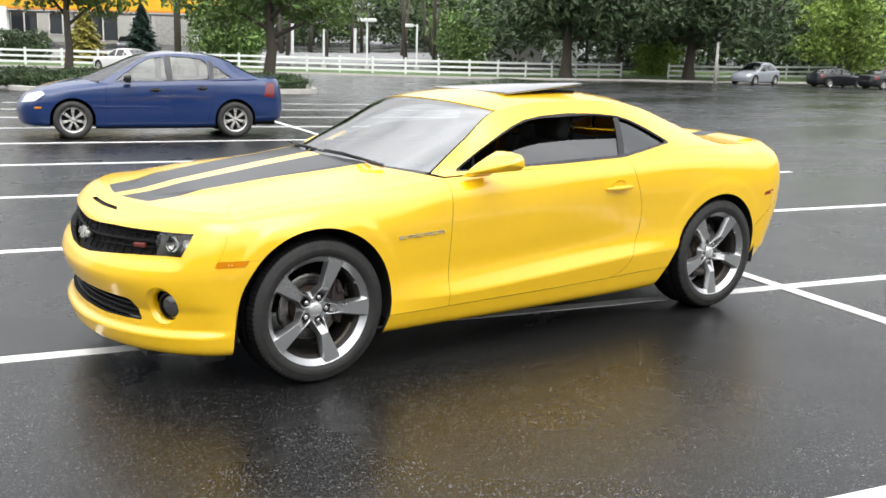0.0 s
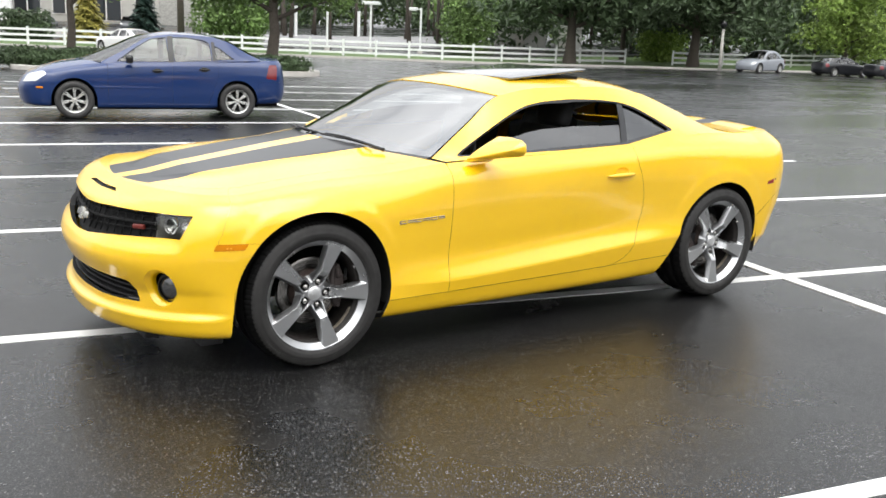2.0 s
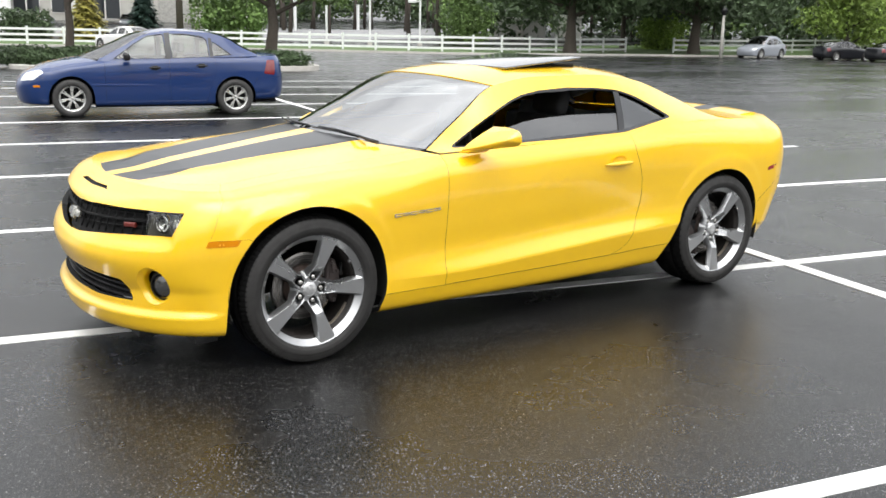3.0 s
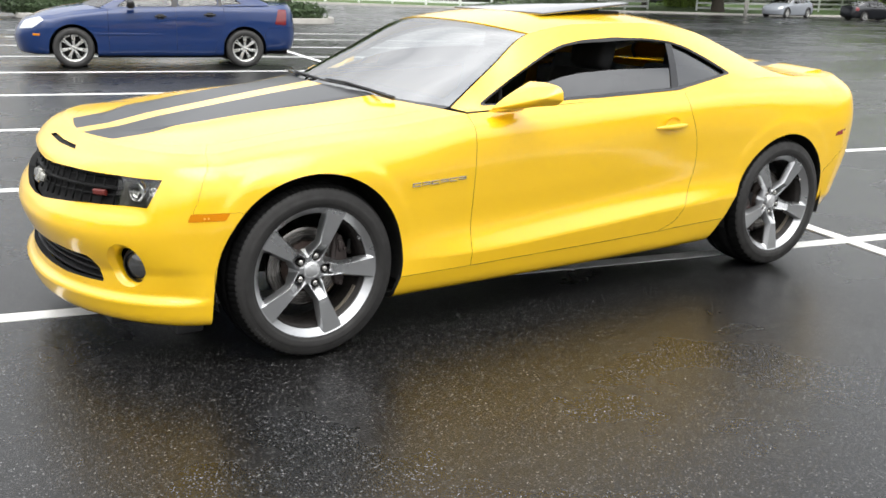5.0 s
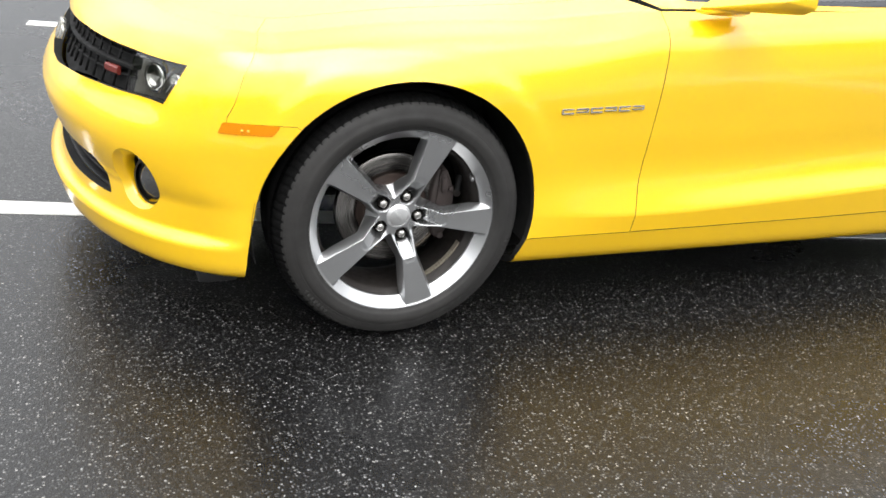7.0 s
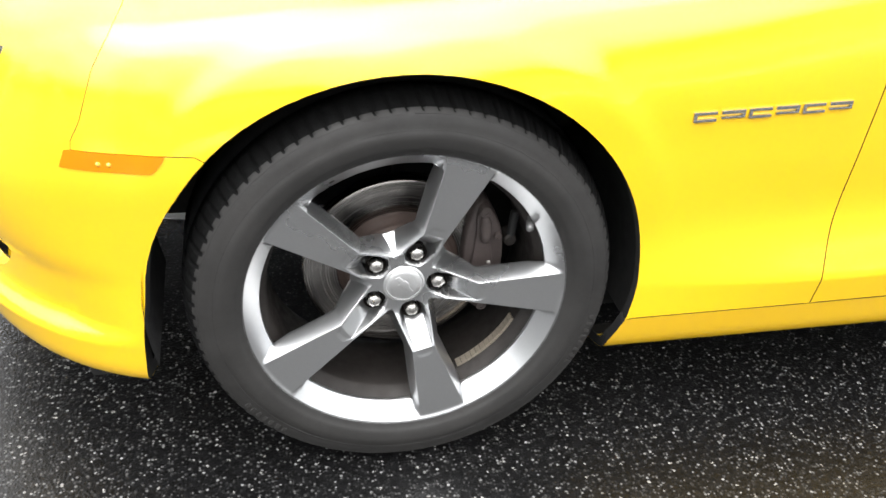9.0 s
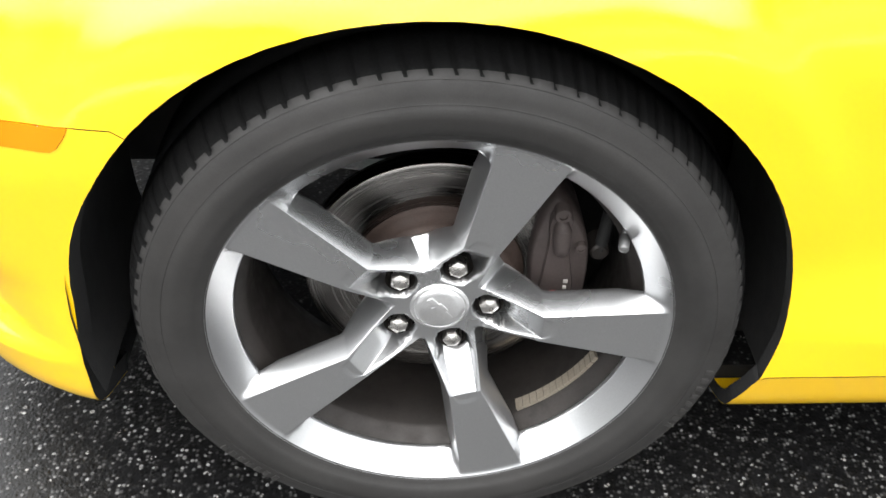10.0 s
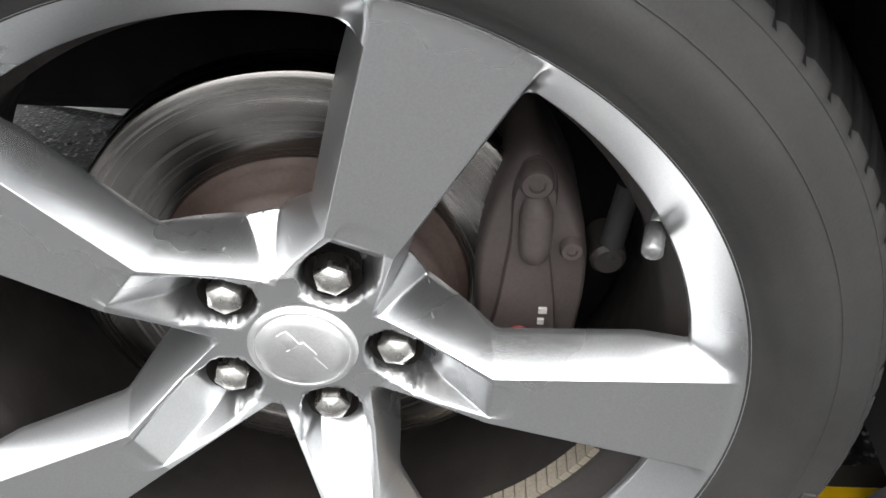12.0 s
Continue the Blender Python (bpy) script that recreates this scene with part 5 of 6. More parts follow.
def stripe(x0, y0, x1, y1, w=.105, up=.004):
    d = Vector((x1 - x0, y1 - y0, 0)).normalized()
    s = Vector((-d.y, d.x, 0)) * w / 2
    n = max(2, int((Vector((x1 - x0, y1 - y0, 0)).length) / .5))
    bm = bmesh.new()
    rows = []
    rng = random.Random(int(x0 * 100 + y0 * 10))
    for k in range(n + 1):
        p = Vector((x0, y0, 0)).lerp(Vector((x1, y1, 0)), k / n)
        z = lift(p.x, p.y)
        a, b = p + s * rng.uniform(.94, 1.04), p - s * rng.uniform(.94, 1.04)
        rows.append([bm.verts.new((q.x, q.y, z + h)) for q, h in ((a, -.002), (a * .999 + b * .001, up), (b * .999 + a * .001, up), (b, -.002))])
    for a, b in zip(rows, rows[1:]):
        for i in range(3):
            bm.faces.new((a[i], a[i + 1], b[i + 1], b[i]))
    bm.faces.new(rows[0])
    bm.faces.new(rows[-1][::-1])
    ob = part("parking_line", bm, LINE, None, smooth=False)
    return tagged(ob, "worn white painted parking line on wet asphalt", "road marking", "parking lines", "structure")


CROSS = 3.858
for k in range(-1, 9):
    c = -.047 + 2.734 * k
    stripe(*(E_UP[i] * (CROSS - 5.36) + N_UP[i] * c for i in (0, 1)), *(E_UP[i] * (CROSS + 5.2) + N_UP[i] * c for i in (0, 1)))
stripe(*(E_UP[i] * CROSS - 10 * N_UP[i] for i in (0, 1)), *(E_UP[i] * CROSS + 25 * N_UP[i] for i in (0, 1)), up=.007)

# ---------------------------------------------------------------- other parked cars
def simple_wheel(host, x, y, r, side, rim_mat, spokes=7, width=.2, fine=True):
    """A covered alloy wheel: tyre with a rim of paired spokes as its child parts."""
    bm = bmesh.new()
    w = width / 2
    rr = r * .66
    add_lathe(bm, [(rr, -w * .75), (rr * 1.05, -w), (r * .90, -w * 1.02), (r * .98, -w * .8), (r, -w * .5), (r, w * .5), (r * .97, w), (rr, w)], 40 if fine else 20)
    ty = part("wheel", bm, RUBBER, host, "black tyre")
    ty.matrix_basis = pose(x, y, r, 0, 0, 0 if side < 0 else 180)
    bm = bmesh.new()
    add_lathe(bm, [(rr * 1.03, -w * .82), (rr * .95, -w * .78), (rr * .88, -w * .45), (rr * .85, w * .6)], 40 if fine else 20)
    part("rim", bm, rim_mat, ty, "silver alloy rim")
    bm = bmesh.new()
    add_lathe(bm, [(0, -w * .62), (rr * .18, -w * .62), (rr * .22, -w * .5), (rr * .24, -w * .2)], 20)
    part("hub", bm, rim_mat, ty)
    bm = bmesh.new()
    add_lathe(bm, [(0, w * .1), (rr * .86, w * .1)], 24)
    part("brake_shadow", bm, LINER, ty, "dark inside of the wheel")
    if fine:
        for k in range(spokes):
            for off in (-5.5, 5.5):
                bm = bmesh.new()
                add_box(bm, (-.011, -w * .66, rr * .15), (.011, -w * .35, rr * .93), .006, pose(0, 0, 0, 0, 360 * k / spokes + off, 0))
                part("spoke", bm, rim_mat, ty)
    else:
        for k in range(5):
            bm = bmesh.new()
            add_box(bm, (-.04, -w * .66, rr * .15), (.04, -w * .35, rr * .93), .012, pose(0, 0, 0, 0, 72 * k, 0))
            part("spoke", bm, rim_mat, ty)
    return ty


def family_car(name, label, shape, colour, dlo, pillars, wheel_r, arch_r, axle, cuts, at, tail_a, head_a, fine=True, bumper_band=None, rim=None, plate=True):
    """A saloon or estate: body split into bumpers, doors and wings, glass, lamps, mirrors, handles and wheels."""
    car = thing(name, label, "car", at=at)
    nu = 1.0 if fine else .45
    a0, a1, nn = shape.a0, shape.a1, shape.n
    us = np.concatenate([np.linspace(a0, -.45, int(50 * nu))[:-1], np.linspace(-.45, axle + .45, int(190 * nu))[:-1], np.linspace(axle + .45, a1, int(50 * nu))])
    vs = np.linspace(0, nn - 1, int(56 * nu))
    holes = [[(-arch_r - .01, -.1)] + arc(0, wheel_r + .01, arch_r, 178, 2, 30) + [(arch_r + .01, -.1)],
             [(axle - arch_r - .01, -.1)] + arc(axle, wheel_r + .01, arch_r, 178, 2, 30) + [(axle + arch_r + .01, -.1)]]
    regions = [("arch", h) for h in holes] + [("headlight", head_a), ("tail_light", tail_a)] + list(cuts)
    sk = carve(us, vs, shape.flank, lambda u, v: (u, shape.flank(u, v)[:, 2]), lambda a, z, u, v: (np.clip(a, a0, a1), shape.flank_v(np.clip(a, a0, a1), z)), regions, "wing")
    doors = []
    for nm, (P, f, ends) in sk.items():
        if nm == "arch":
            continue
        keep = ends & (np.abs(P[:, 1]) < 1e-3)
        if nm in ("headlight", "tail_light"):
            P, f = solid(P, f, .02)
            m = LAMP_WHITE if nm == "headlight" else LAMP_RED
            for g in ((P, f), mirrored(P, f)):
                mesh_object(nm, *g, m, car, "clear headlamp" if nm == "headlight" else "red tail lamp")
            continue
        P = shrink(P, f, .0018, keep)
        P, f = solid(P, f, .02, keep)
        plain = nm.split("_of")[0]
        ob = mesh_object(plain, P, f, colour, car)
        mesh_object(plain, *mirrored(P, f), colour, car)
        if plain == "door":
            doors.append(ob)
    for fn, us2, m, nm in ((shape.hood, np.linspace(0, 1, 40), colour, "hood"), (shape.deck, np.linspace(0, 1, 24), colour, "boot_lid")):
        P, f = sheet(fn, us2, np.linspace(-1, 1, 40), .015, nm == "hood")
        mesh_object(nm, P, f, m, car)
    g0, g1 = shape.gx[0], shape.gx[-1]
    c0, c1 = pillars
    for nm, x0, x1, m in (("windscreen", g0, c0, CAR_GLASS), ("roof", c0, c1, colour), ("rear_window", c1, g1, CAR_GLASS)):
        P, f = sheet(shape.top, np.linspace(x0, x1, 24), np.linspace(-1, 1, 30), .01, True)
        mesh_object(nm, P, f, m, car)
    gr = carve(np.linspace(g0, g1, int(130 * nu)), np.linspace(0, 1, int(30 * nu)), shape.house, lambda u, v: (u, shape.house(u, v)[:, 2]), lambda a, z, u, v: (a, shape.house_s(a, z)),
               [("side_window", d) for d in dlo], "window_pillar")
    for nm, (P, f, ends) in gr.items():
        if nm == "window_pillar":
            P, f = solid(P, f, .02)
            for g in ((P, f), mirrored(P, f)):
                mesh_object(nm, *g, colour, car, "painted pillars between the windows")
    for d in dlo:
        pts = shape.house(*[np.array([p[0] for p in d]), shape.house_s(np.array([p[0] for p in d]), np.array([p[1] for p in d]))])
        for side in (1, -1):
            bm = bmesh.new()
            bm.faces.new([bm.verts.new((p[0], (p[1] + .012) * side, p[2])) for p in pts])
            part("side_window", bm, CAR_GLASS, car, smooth=False)
            if fine:
                bm = bmesh.new()
                c = pts.mean(0)
                rows = [[bm.verts.new(tuple(np.array(q) * (1, side, 1))) for q in (p + (0, -.003, 0), p + (c - p) / np.linalg.norm(c - p) * .014 + (0, -.003, 0), p + (c - p) / np.linalg.norm(c - p) * .014 + (0, .014, 0))] for p in pts]
                for i in range(len(rows)):
                    for k in range(2):
                        bm.faces.new((rows[i][k], rows[i][k + 1], rows[(i + 1) % len(rows)][k + 1], rows[(i + 1) % len(rows)][k]))
                part("window_frame", bm, TRIM, car, "black window frame", smooth=False)
    bm = bmesh.new()
    w = shape.side[2, 3, 0]
    add_box(bm, (arch_r, -w + .09, .16), (axle - arch_r, w - .09, .32), .02)
    add_box(bm, (-.55, -w + .28, .20), (axle + .75, w - .28, .40), .02)
    part("underbody", bm, LINER, car, "dark underbody")
    for x in (0, axle):
        for side in (-1, 1):
            bm = bmesh.new()
            ring = [[bm.verts.new((x + (arch_r + .02) * math.cos(a), side * yy, wheel_r + (arch_r + .02) * math.sin(a))) for yy in (w - .03, w - .28)] for a in np.linspace(-.3, math.pi + .3, 20)]
            for a, b in zip(ring, ring[1:]):
                bm.faces.new((a[0], a[1], b[1], b[0]))
            bm.faces.new([q[1] for q in ring])
            part("wheel_liner", bm, LINER, car)
            simple_wheel(car, x, side * (w - .10), wheel_r, side, rim or SILVER, fine=fine)
    bm = bmesh.new()
    add_box(bm, (g0 + .1, -w + .12, .45), (g0 + .45, w - .12, shape.belt[0, 1] - .03), .05)
    part("dashboard", bm, CABIN, car)
    for x in (g0 + .95, g0 + 1.75):
        for y in (-.36, .36):
            bm = bmesh.new()
            add_box(bm, (x - .25, y - .24, .35), (x + .25, y + .24, .60), .06)
            add_box(bm, (-.07, -.24, 0), (.07, .24, .55), .05, pose(x + .25, y, .50, 0, 14, 0))
            add_box(bm, (-.05, -.12, 0), (.05, .12, .17), .04, pose(x + .40, y, 1.03, 0, 8, 0))
            part("seat", bm, SEAT, car, "grey cloth seat")
    for side in (-1, 1):
        bm = bmesh.new()
        add_box(bm, (-.05, -.10, -.06), (.06, .10, .065), .035)
        mr = part("door_mirror", bm, TRIM, car, "black door mirror")
        mr.matrix_basis = pose(dlo[0][0][0] + .16, side * (w + .07), shape.belt[1, 1] + .06)
    return car, doors


LAMP_WHITE = material("headlamp_clear", (.70, .72, .70), .10, .3, Coat_Weight=1.0)
LAMP_RED = material("tail_lamp_red", (.16, .006, .010), .15, 0, Coat_Weight=1.0)
CAR_GLASS = glass("car_glass", (.62, .66, .64), 1.9)
SILVER = grained("silver_alloy", (.60, .60, .58), .30, 400, .2, .0002, metal=.8, blotch=10, vary=.1)
SEAT = grained("grey_seat_cloth", (.16, .16, .15), .9, 300, .3, .0008)
BLUE = paint("blue_paint", (.002, .024, .115), stripes=False)
SALOON_SIDE = [
    [(.70, .20), (.79, .22), (.815, .36), (.82, .50), (.815, .62), (.78, .72), (.69, .78)],
    [(.72, .19), (.81, .21), (.83, .35), (.835, .50), (.835, .66), (.81, .79), (.70, .855)],
    [(.72, .18), (.81, .20), (.835, .33), (.84, .50), (.838, .68), (.815, .83), (.745, .905)],
    [(.72, .18), (.81, .20), (.838, .33), (.845, .50), (.842, .70), (.825, .85), (.785, .925)],
    [(.72, .18), (.81, .20), (.838, .33), (.848, .52), (.845, .72), (.83, .87), (.79, .955)],
    [(.72, .20), (.81, .22), (.838, .36), (.845, .54), (.842, .74), (.82, .89), (.755, .985)],
    [(.68, .26), (.77, .28), (.81, .40), (.82, .56), (.815, .76), (.78, .91), (.70, .995)],
]
FOCUS = Shape([-.30, .05, .55, 1.2, 1.9, 2.55, 3.05], SALOON_SIDE,
              [(-.70, .20), (-.80, .23), (-.84, .36), (-.85, .48), (-.80, .60), (-.72, .69), (-.58, .755)],
              [(3.30, .28), (3.48, .30), (3.53, .42), (3.54, .56), (3.52, .76), (3.49, .93), (3.43, 1.02)],
              [.42, .85, 1.20, 1.65, 2.15, 2.45, 2.80, 3.02],
              [(.70, .915), (.64, 1.15), (.565, 1.335), (.55, 1.395), (.555, 1.375), (.565, 1.31), (.62, 1.12), (.66, 1.02)],
              [(.735, .90), (.765, .915), (.785, .925), (.788, .94), (.79, .965), (.785, .975), (.755, .985), (.72, .992)],
              [.03, .035, .035, .035, .035, .035, .03, .02], [.28, .17, .08, .02, -.01, -.04, -.07, -.08],
              cowl=[.755, .83, .885, .92, .95], front_len=1.0, rear_len=.95, n_front=(2.3, 2.5), n_rear=3.0, dome=.0)
FRONT_WIN = rounded([(.66, .935), (.98, 1.17), (1.22, 1.312), (1.47, 1.345), (1.50, .945)], .03)
REAR_WIN = rounded([(1.58, .948), (1.56, 1.347), (1.80, 1.352), (2.10, 1.315), (2.18, 1.26), (2.20, .978)], .03)
THIRD_WIN = rounded([(2.26, .985), (2.25, 1.235), (2.34, 1.19), (2.58, 1.01)], .02)
FOCUS_CUTS = [("bumper_of_front", [(-9, 0), (-.30, 0), (-.30, .55), (-.42, .60), (-.42, .63), (-9, .63)]),
              ("bumper_of_rear", [(2.95, 0), (9, 0), (9, .64), (3.0, .64), (2.95, .55)]),
              ("door_of_front", [(.52, .24), (1.54, .24), (1.54, 1.2), (.52, 1.2)]),
              ("door_of_rear", [(1.54, .24), (2.12, .24), (2.22, .50), (2.30, .75), (2.26, 1.2), (1.54, 1.2)])]
blue_at = pose(2.155, 12.14, 0, 0, 0, -12.2)
blue_car, blue_doors = family_car("saloon_car", "dark blue four-door saloon parked on wet asphalt", FOCUS, BLUE, [FRONT_WIN, REAR_WIN, THIRD_WIN], (1.24, 2.30), .305, .345, 2.615, FOCUS_CUTS, blue_at,
                                  rounded([(3.10, .70), (3.27, .68), (3.30, .93), (3.16, .93)], .02), rounded([(-.87, .57), (-.55, .60), (-.40, .72), (-.48, .76), (-.80, .70)], .02))
for x, z in ((1.30, .80), (2.06, .835)):
    bm = bmesh.new()
    add_box(bm, (x - .09, -.862, z - .013), (x + .09, -.838, z + .013), .01)
    add_box(bm, (x - .05, -.850, z - .035), (x + .05, -.836, z + .035), .014)
    part("door_handle", bm, TRIM, blue_car, "black door handle")
for x0, x1, s0, s1 in ((1.488, 1.572, .02, .94), (2.205, 2.258, .02, .80)):
    for side in (1, -1):
        P, f = sheet(FOCUS.house, np.linspace(x0, x1, 4), np.linspace(s0, s1, 12))
        P = (P + (0, -.004, 0)) * (1, side, 1)
        mesh_object("pillar_trim", *solid(P, f if side > 0 else f[:, ::-1], .003), TRIM, blue_car, "black trim between the side windows")
bm = bmesh.new()
mp = FOCUS.flank([-.50], FOCUS.flank_v([-.50], [.50]))[0]
add_box(bm, (-.055, -.008, -.016), (.055, .01, .016), .006)
mk = part("side_marker", bm, AMBER, blue_car, "amber marker lamp")
mk.matrix_basis = pose(mp[0], mp[1], mp[2], 0, 0, -28)
bm = bmesh.new()
add_box(bm, (.30, -.846, .50), (2.28, -.838, .535), .008)
part("side_moulding", bm, BLUE, blue_car, "blue side moulding")

# far cars along the fence
def scaled(sh, sx, sy, sz, roof=0.0):
    """A shape of other length, width and height."""
    r = sh.rail.copy()
    r[:, 1] += np.where(r[:, 1] > 1.05, roof, 0)
    r[-1, 1] += roof * .2
    return Shape(sh.sx * sx, sh.side * (sy, sz), sh.nose * (sx, sz), sh.tail * (sx, sz), sh.gx * sx, r * (sy, sz), sh.belt * (sy, sz), sh.crown * sz, sh.bow * sx, [z * sz for z in sh.cowl], sh.l0, sh.l1, n_front=(2.3, 2.5), n_rear=3.2, dome=0)


def far_car(name, label, sh, sx, sz, colour, at, wheel_r):
    dlo = [[(x * sx, z * sz) for x, z in w] for w in (FRONT_WIN, REAR_WIN, THIRD_WIN)]
    cuts = [(n, [(x * sx, z * sz) for x, z in p]) for n, p in FOCUS_CUTS]
    return family_car(name, label, sh, colour, dlo, (1.24 * sx, 2.30 * sx), wheel_r, wheel_r + .05, 2.615 * sx, cuts, at,
                      [(3.10 * sx, .70 * sz), (3.35 * sx, .68 * sz), (3.35 * sx, .93 * sz), (3.14 * sx, .93 * sz)], [(-.80, .57 * sz), (-.55, .60 * sz), (-.42, .74 * sz), (-.75, .70 * sz)], fine=False)

# ---------------------------------------------------------------- verge, fence, trees
def leaf_material(name, color):
    m = material(name, color, .55, 0, Specular_IOR_Level=.35)
    k = Nodes(m)
    g = k.n.new("ShaderNodeNewGeometry")
    dark, light = tuple(c * .45 for c in color), tuple(min(1, c * 1.7) for c in color)
    tone = k.ramp(g.outputs["Random Per Island"], [(0.0, dark), (.5, color), (1.0, light)])
    k.to(k.mix(.45, tone, k.ramp(k.noise(.35, 4), [(.35, dark), (.65, light)])), "Base Color")
    return m


BARK = grained("tree_bark", (.075, .062, .050), .9, 60, .5, .01, blotch=8, vary=.4)
LEAVES = {"mid": leaf_material("leaf_green", (.115, .185, .050)), "dark": leaf_material("leaf_dark_green", (.055, .085, .038)), "light": leaf_material("leaf_yellow_green", (.215, .31, .065)),
          "gold": leaf_material("leaf_gold", (.30, .27, .06)), "fir": leaf_material("needle_blue_green", (.025, .050, .038))}


def leaf_cloud(blobs, count, size, rng, flat=.5):
    """Many small bent leaf clumps spread through ellipsoids, denser near their skins. blobs: (centre, radii)."""
    weights = np.array([r[0] * r[1] + r[1] * r[2] + r[0] * r[2] for _, r in blobs])
    n_each = rng.multinomial(count, weights / weights.sum())
    V, F = [], []
    for (c, r), n in zip(blobs, n_each):
        d = rng.normal(size=(n, 3))
        d /= np.linalg.norm(d, axis=1, keepdims=True)
        rad = rng.uniform(.45, 1.06, size=(n, 1)) ** .6
        lump = 1 + .18 * np.sin(d[:, :1] * 5 + c[0]) * np.cos(d[:, 1:2] * 6 + c[1]) + .12 * np.sin(d[:, 2:] * 9 + c[2])
        p = np.array(c) + d * rad * lump * np.array(r)
        t = rng.normal(size=(n, 3))
        t /= np.linalg.norm(t, axis=1, keepdims=True)
        nrm = d * .6 + rng.normal(size=(n, 3)) * .6
        b = np.cross(nrm, t)
        b /= np.maximum(np.linalg.norm(b, axis=1, keepdims=True), 1e-6)
        t = np.cross(b, nrm)
        t /= np.maximum(np.linalg.norm(t, axis=1, keepdims=True), 1e-6)
        s = size * rng.uniform(.5, 1.3, size=(n, 1))
        fold = nrm / np.linalg.norm(nrm, axis=1, keepdims=True) * s * .25
        base = len(V) * 1
        q = np.stack([p - t * s, p + b * s * flat + fold, p + t * s, p - b * s * flat + fold], 1)
        V.append(q.reshape(-1, 3))
    V = np.concatenate(V)
    F = np.arange(len(V)).reshape(-1, 4)
    return V, F


def tree(name, label, x, y, height, trunk_r, crown, kind, leaf, count, seed, low=2.0, lean=0.0):
    """A tree with a tapered trunk, limbs and a crown of leaf clumps. crown: half width."""
    rng = np.random.default_rng(seed)
    z0 = lift(x, y)
    t = thing(name, label, "tree", at=pose(x, y, z0))
    bm = bmesh.new()
    pts = [(lean * k / 8 + rng.normal() * .02 * k, rng.normal() * .02 * k, height * .8 * k / 8 - (.15 if k == 0 else 0)) for k in range(9)]
    rad = [trunk_r * (1.35 if k == 0 else 1.05 if k == 1 else 1) * (1 - .10 * k) for k in range(9)]
    add_tube(bm, [(0, 0, -.3), (0, 0, .05)] + pts[1:], [trunk_r * 1.6, trunk_r * 1.35] + rad[1:], 12)
    part("trunk", bm, BARK, t, "grey-brown trunk")
    blobs = []
    n = 9
    for k in range(n):
        a = 2.4 * k + rng.uniform(-.3, .3)
        h0 = low * .8 + (height * .75 - low) * (k / n) * .9
        reach = crown * rng.uniform(.55, .85) * (1 - .35 * k / n)
        end = (reach * math.cos(a), reach * math.sin(a), h0 + rng.uniform(.5, 1.4))
        bm = bmesh.new()
        base = np.interp(h0, [0, height * .8], [0, 1])
        add_tube(bm, [(lean * base, 0, h0), (end[0] * .5, end[1] * .5, h0 + (end[2] - h0) * .65), end], [trunk_r * .42 * (1 - .4 * k / n), trunk_r * .25, trunk_r * .08], 7)
        part("limb", bm, BARK, t)
        rr = crown * rng.uniform(.38, .58)
        blobs.append(((end[0], end[1], end[2] + .2), (rr, rr, rr * rng.uniform(.55, .8))))
        blobs.append(((end[0] * .45, end[1] * .45, h0 + 1.3), (rr * .8, rr * .8, rr * .6)))
    blobs.append(((lean, 0, height * .82), (crown * .6, crown * .6, height * .2)))
    V, F = leaf_cloud(blobs, count, leaf, rng)
    V[:, 2] = np.maximum(V[:, 2], low * .85)
    mesh_object("crown", V, F, LEAVES[kind], t, "leafy crown", smooth=False)
    return t


def cone_tree(name, label, x, y, height, radius, kind, leaf, count, seed):
    rng = np.random.default_rng(seed)
    t = thing(name, label, "tree", at=pose(x, y, lift(x, y)))
    bm = bmesh.new()
    add_tube(bm, [(0, 0, -.2), (0, 0, height * .9)], [.14, .03], 8)
    part("trunk", bm, BARK, t)
    h = rng.uniform(0, 1, count) ** 1.5
    a = rng.uniform(0, 2 * math.pi, count)
    r = radius * (1 - h) ** .8 * rng.uniform(.5, 1.08, count) * (1 + .2 * np.sin(a * 5 + h * 30))
    p = np.stack([r * np.cos(a), r * np.sin(a), .15 + h * height], 1)
    out = np.stack([np.cos(a), np.sin(a), np.full(count, -.35)], 1)
    b = np.stack([-np.sin(a), np.cos(a), rng.normal(size=count) * .3], 1)
    s = leaf * rng.uniform(.5, 1.3, size=(count, 1))
    q = np.stack([p - out * s, p + b * s * .5, p + out * s, p - b * s * .5], 1).reshape(-1, 3)
    mesh_object("crown", q, np.arange(len(q)).reshape(-1, 4), LEAVES[kind], t, smooth=False)
    return t


def shrub(name, label, x, y, rx, ry, rz, kind, leaf, count, seed, turn=0.0, z=None):
    rng = np.random.default_rng(seed)
    t = thing(name, label, "shrub", at=pose(x, y, lift(x, y) if z is None else z, 0, 0, turn))
    blobs = []
    for k in range(7):
        blobs.append(((rng.uniform(-.62, .62) * rx, rng.uniform(-.5, .5) * ry, rz * .45), (rx * .45, ry * .55, rz * rng.uniform(.45, .58))))
    blobs.append(((0, 0, rz * .4), (rx * .8, ry * .8, rz * .5)))
    V, F = leaf_cloud(blobs, count, leaf, rng)
    V[:, 2] = np.abs(V[:, 2])
    mesh_object("foliage", V, F, LEAVES[kind], t, smooth=False)
    bm = bmesh.new()
    for k in range(5):
        a = 1.3 * k
        add_tube(bm, [(0, 0, -.05), (.25 * rx * math.cos(a), .25 * ry * math.sin(a), rz * .5)], [.03, .01], 5)
    part("stems", bm, BARK, t)
    return t


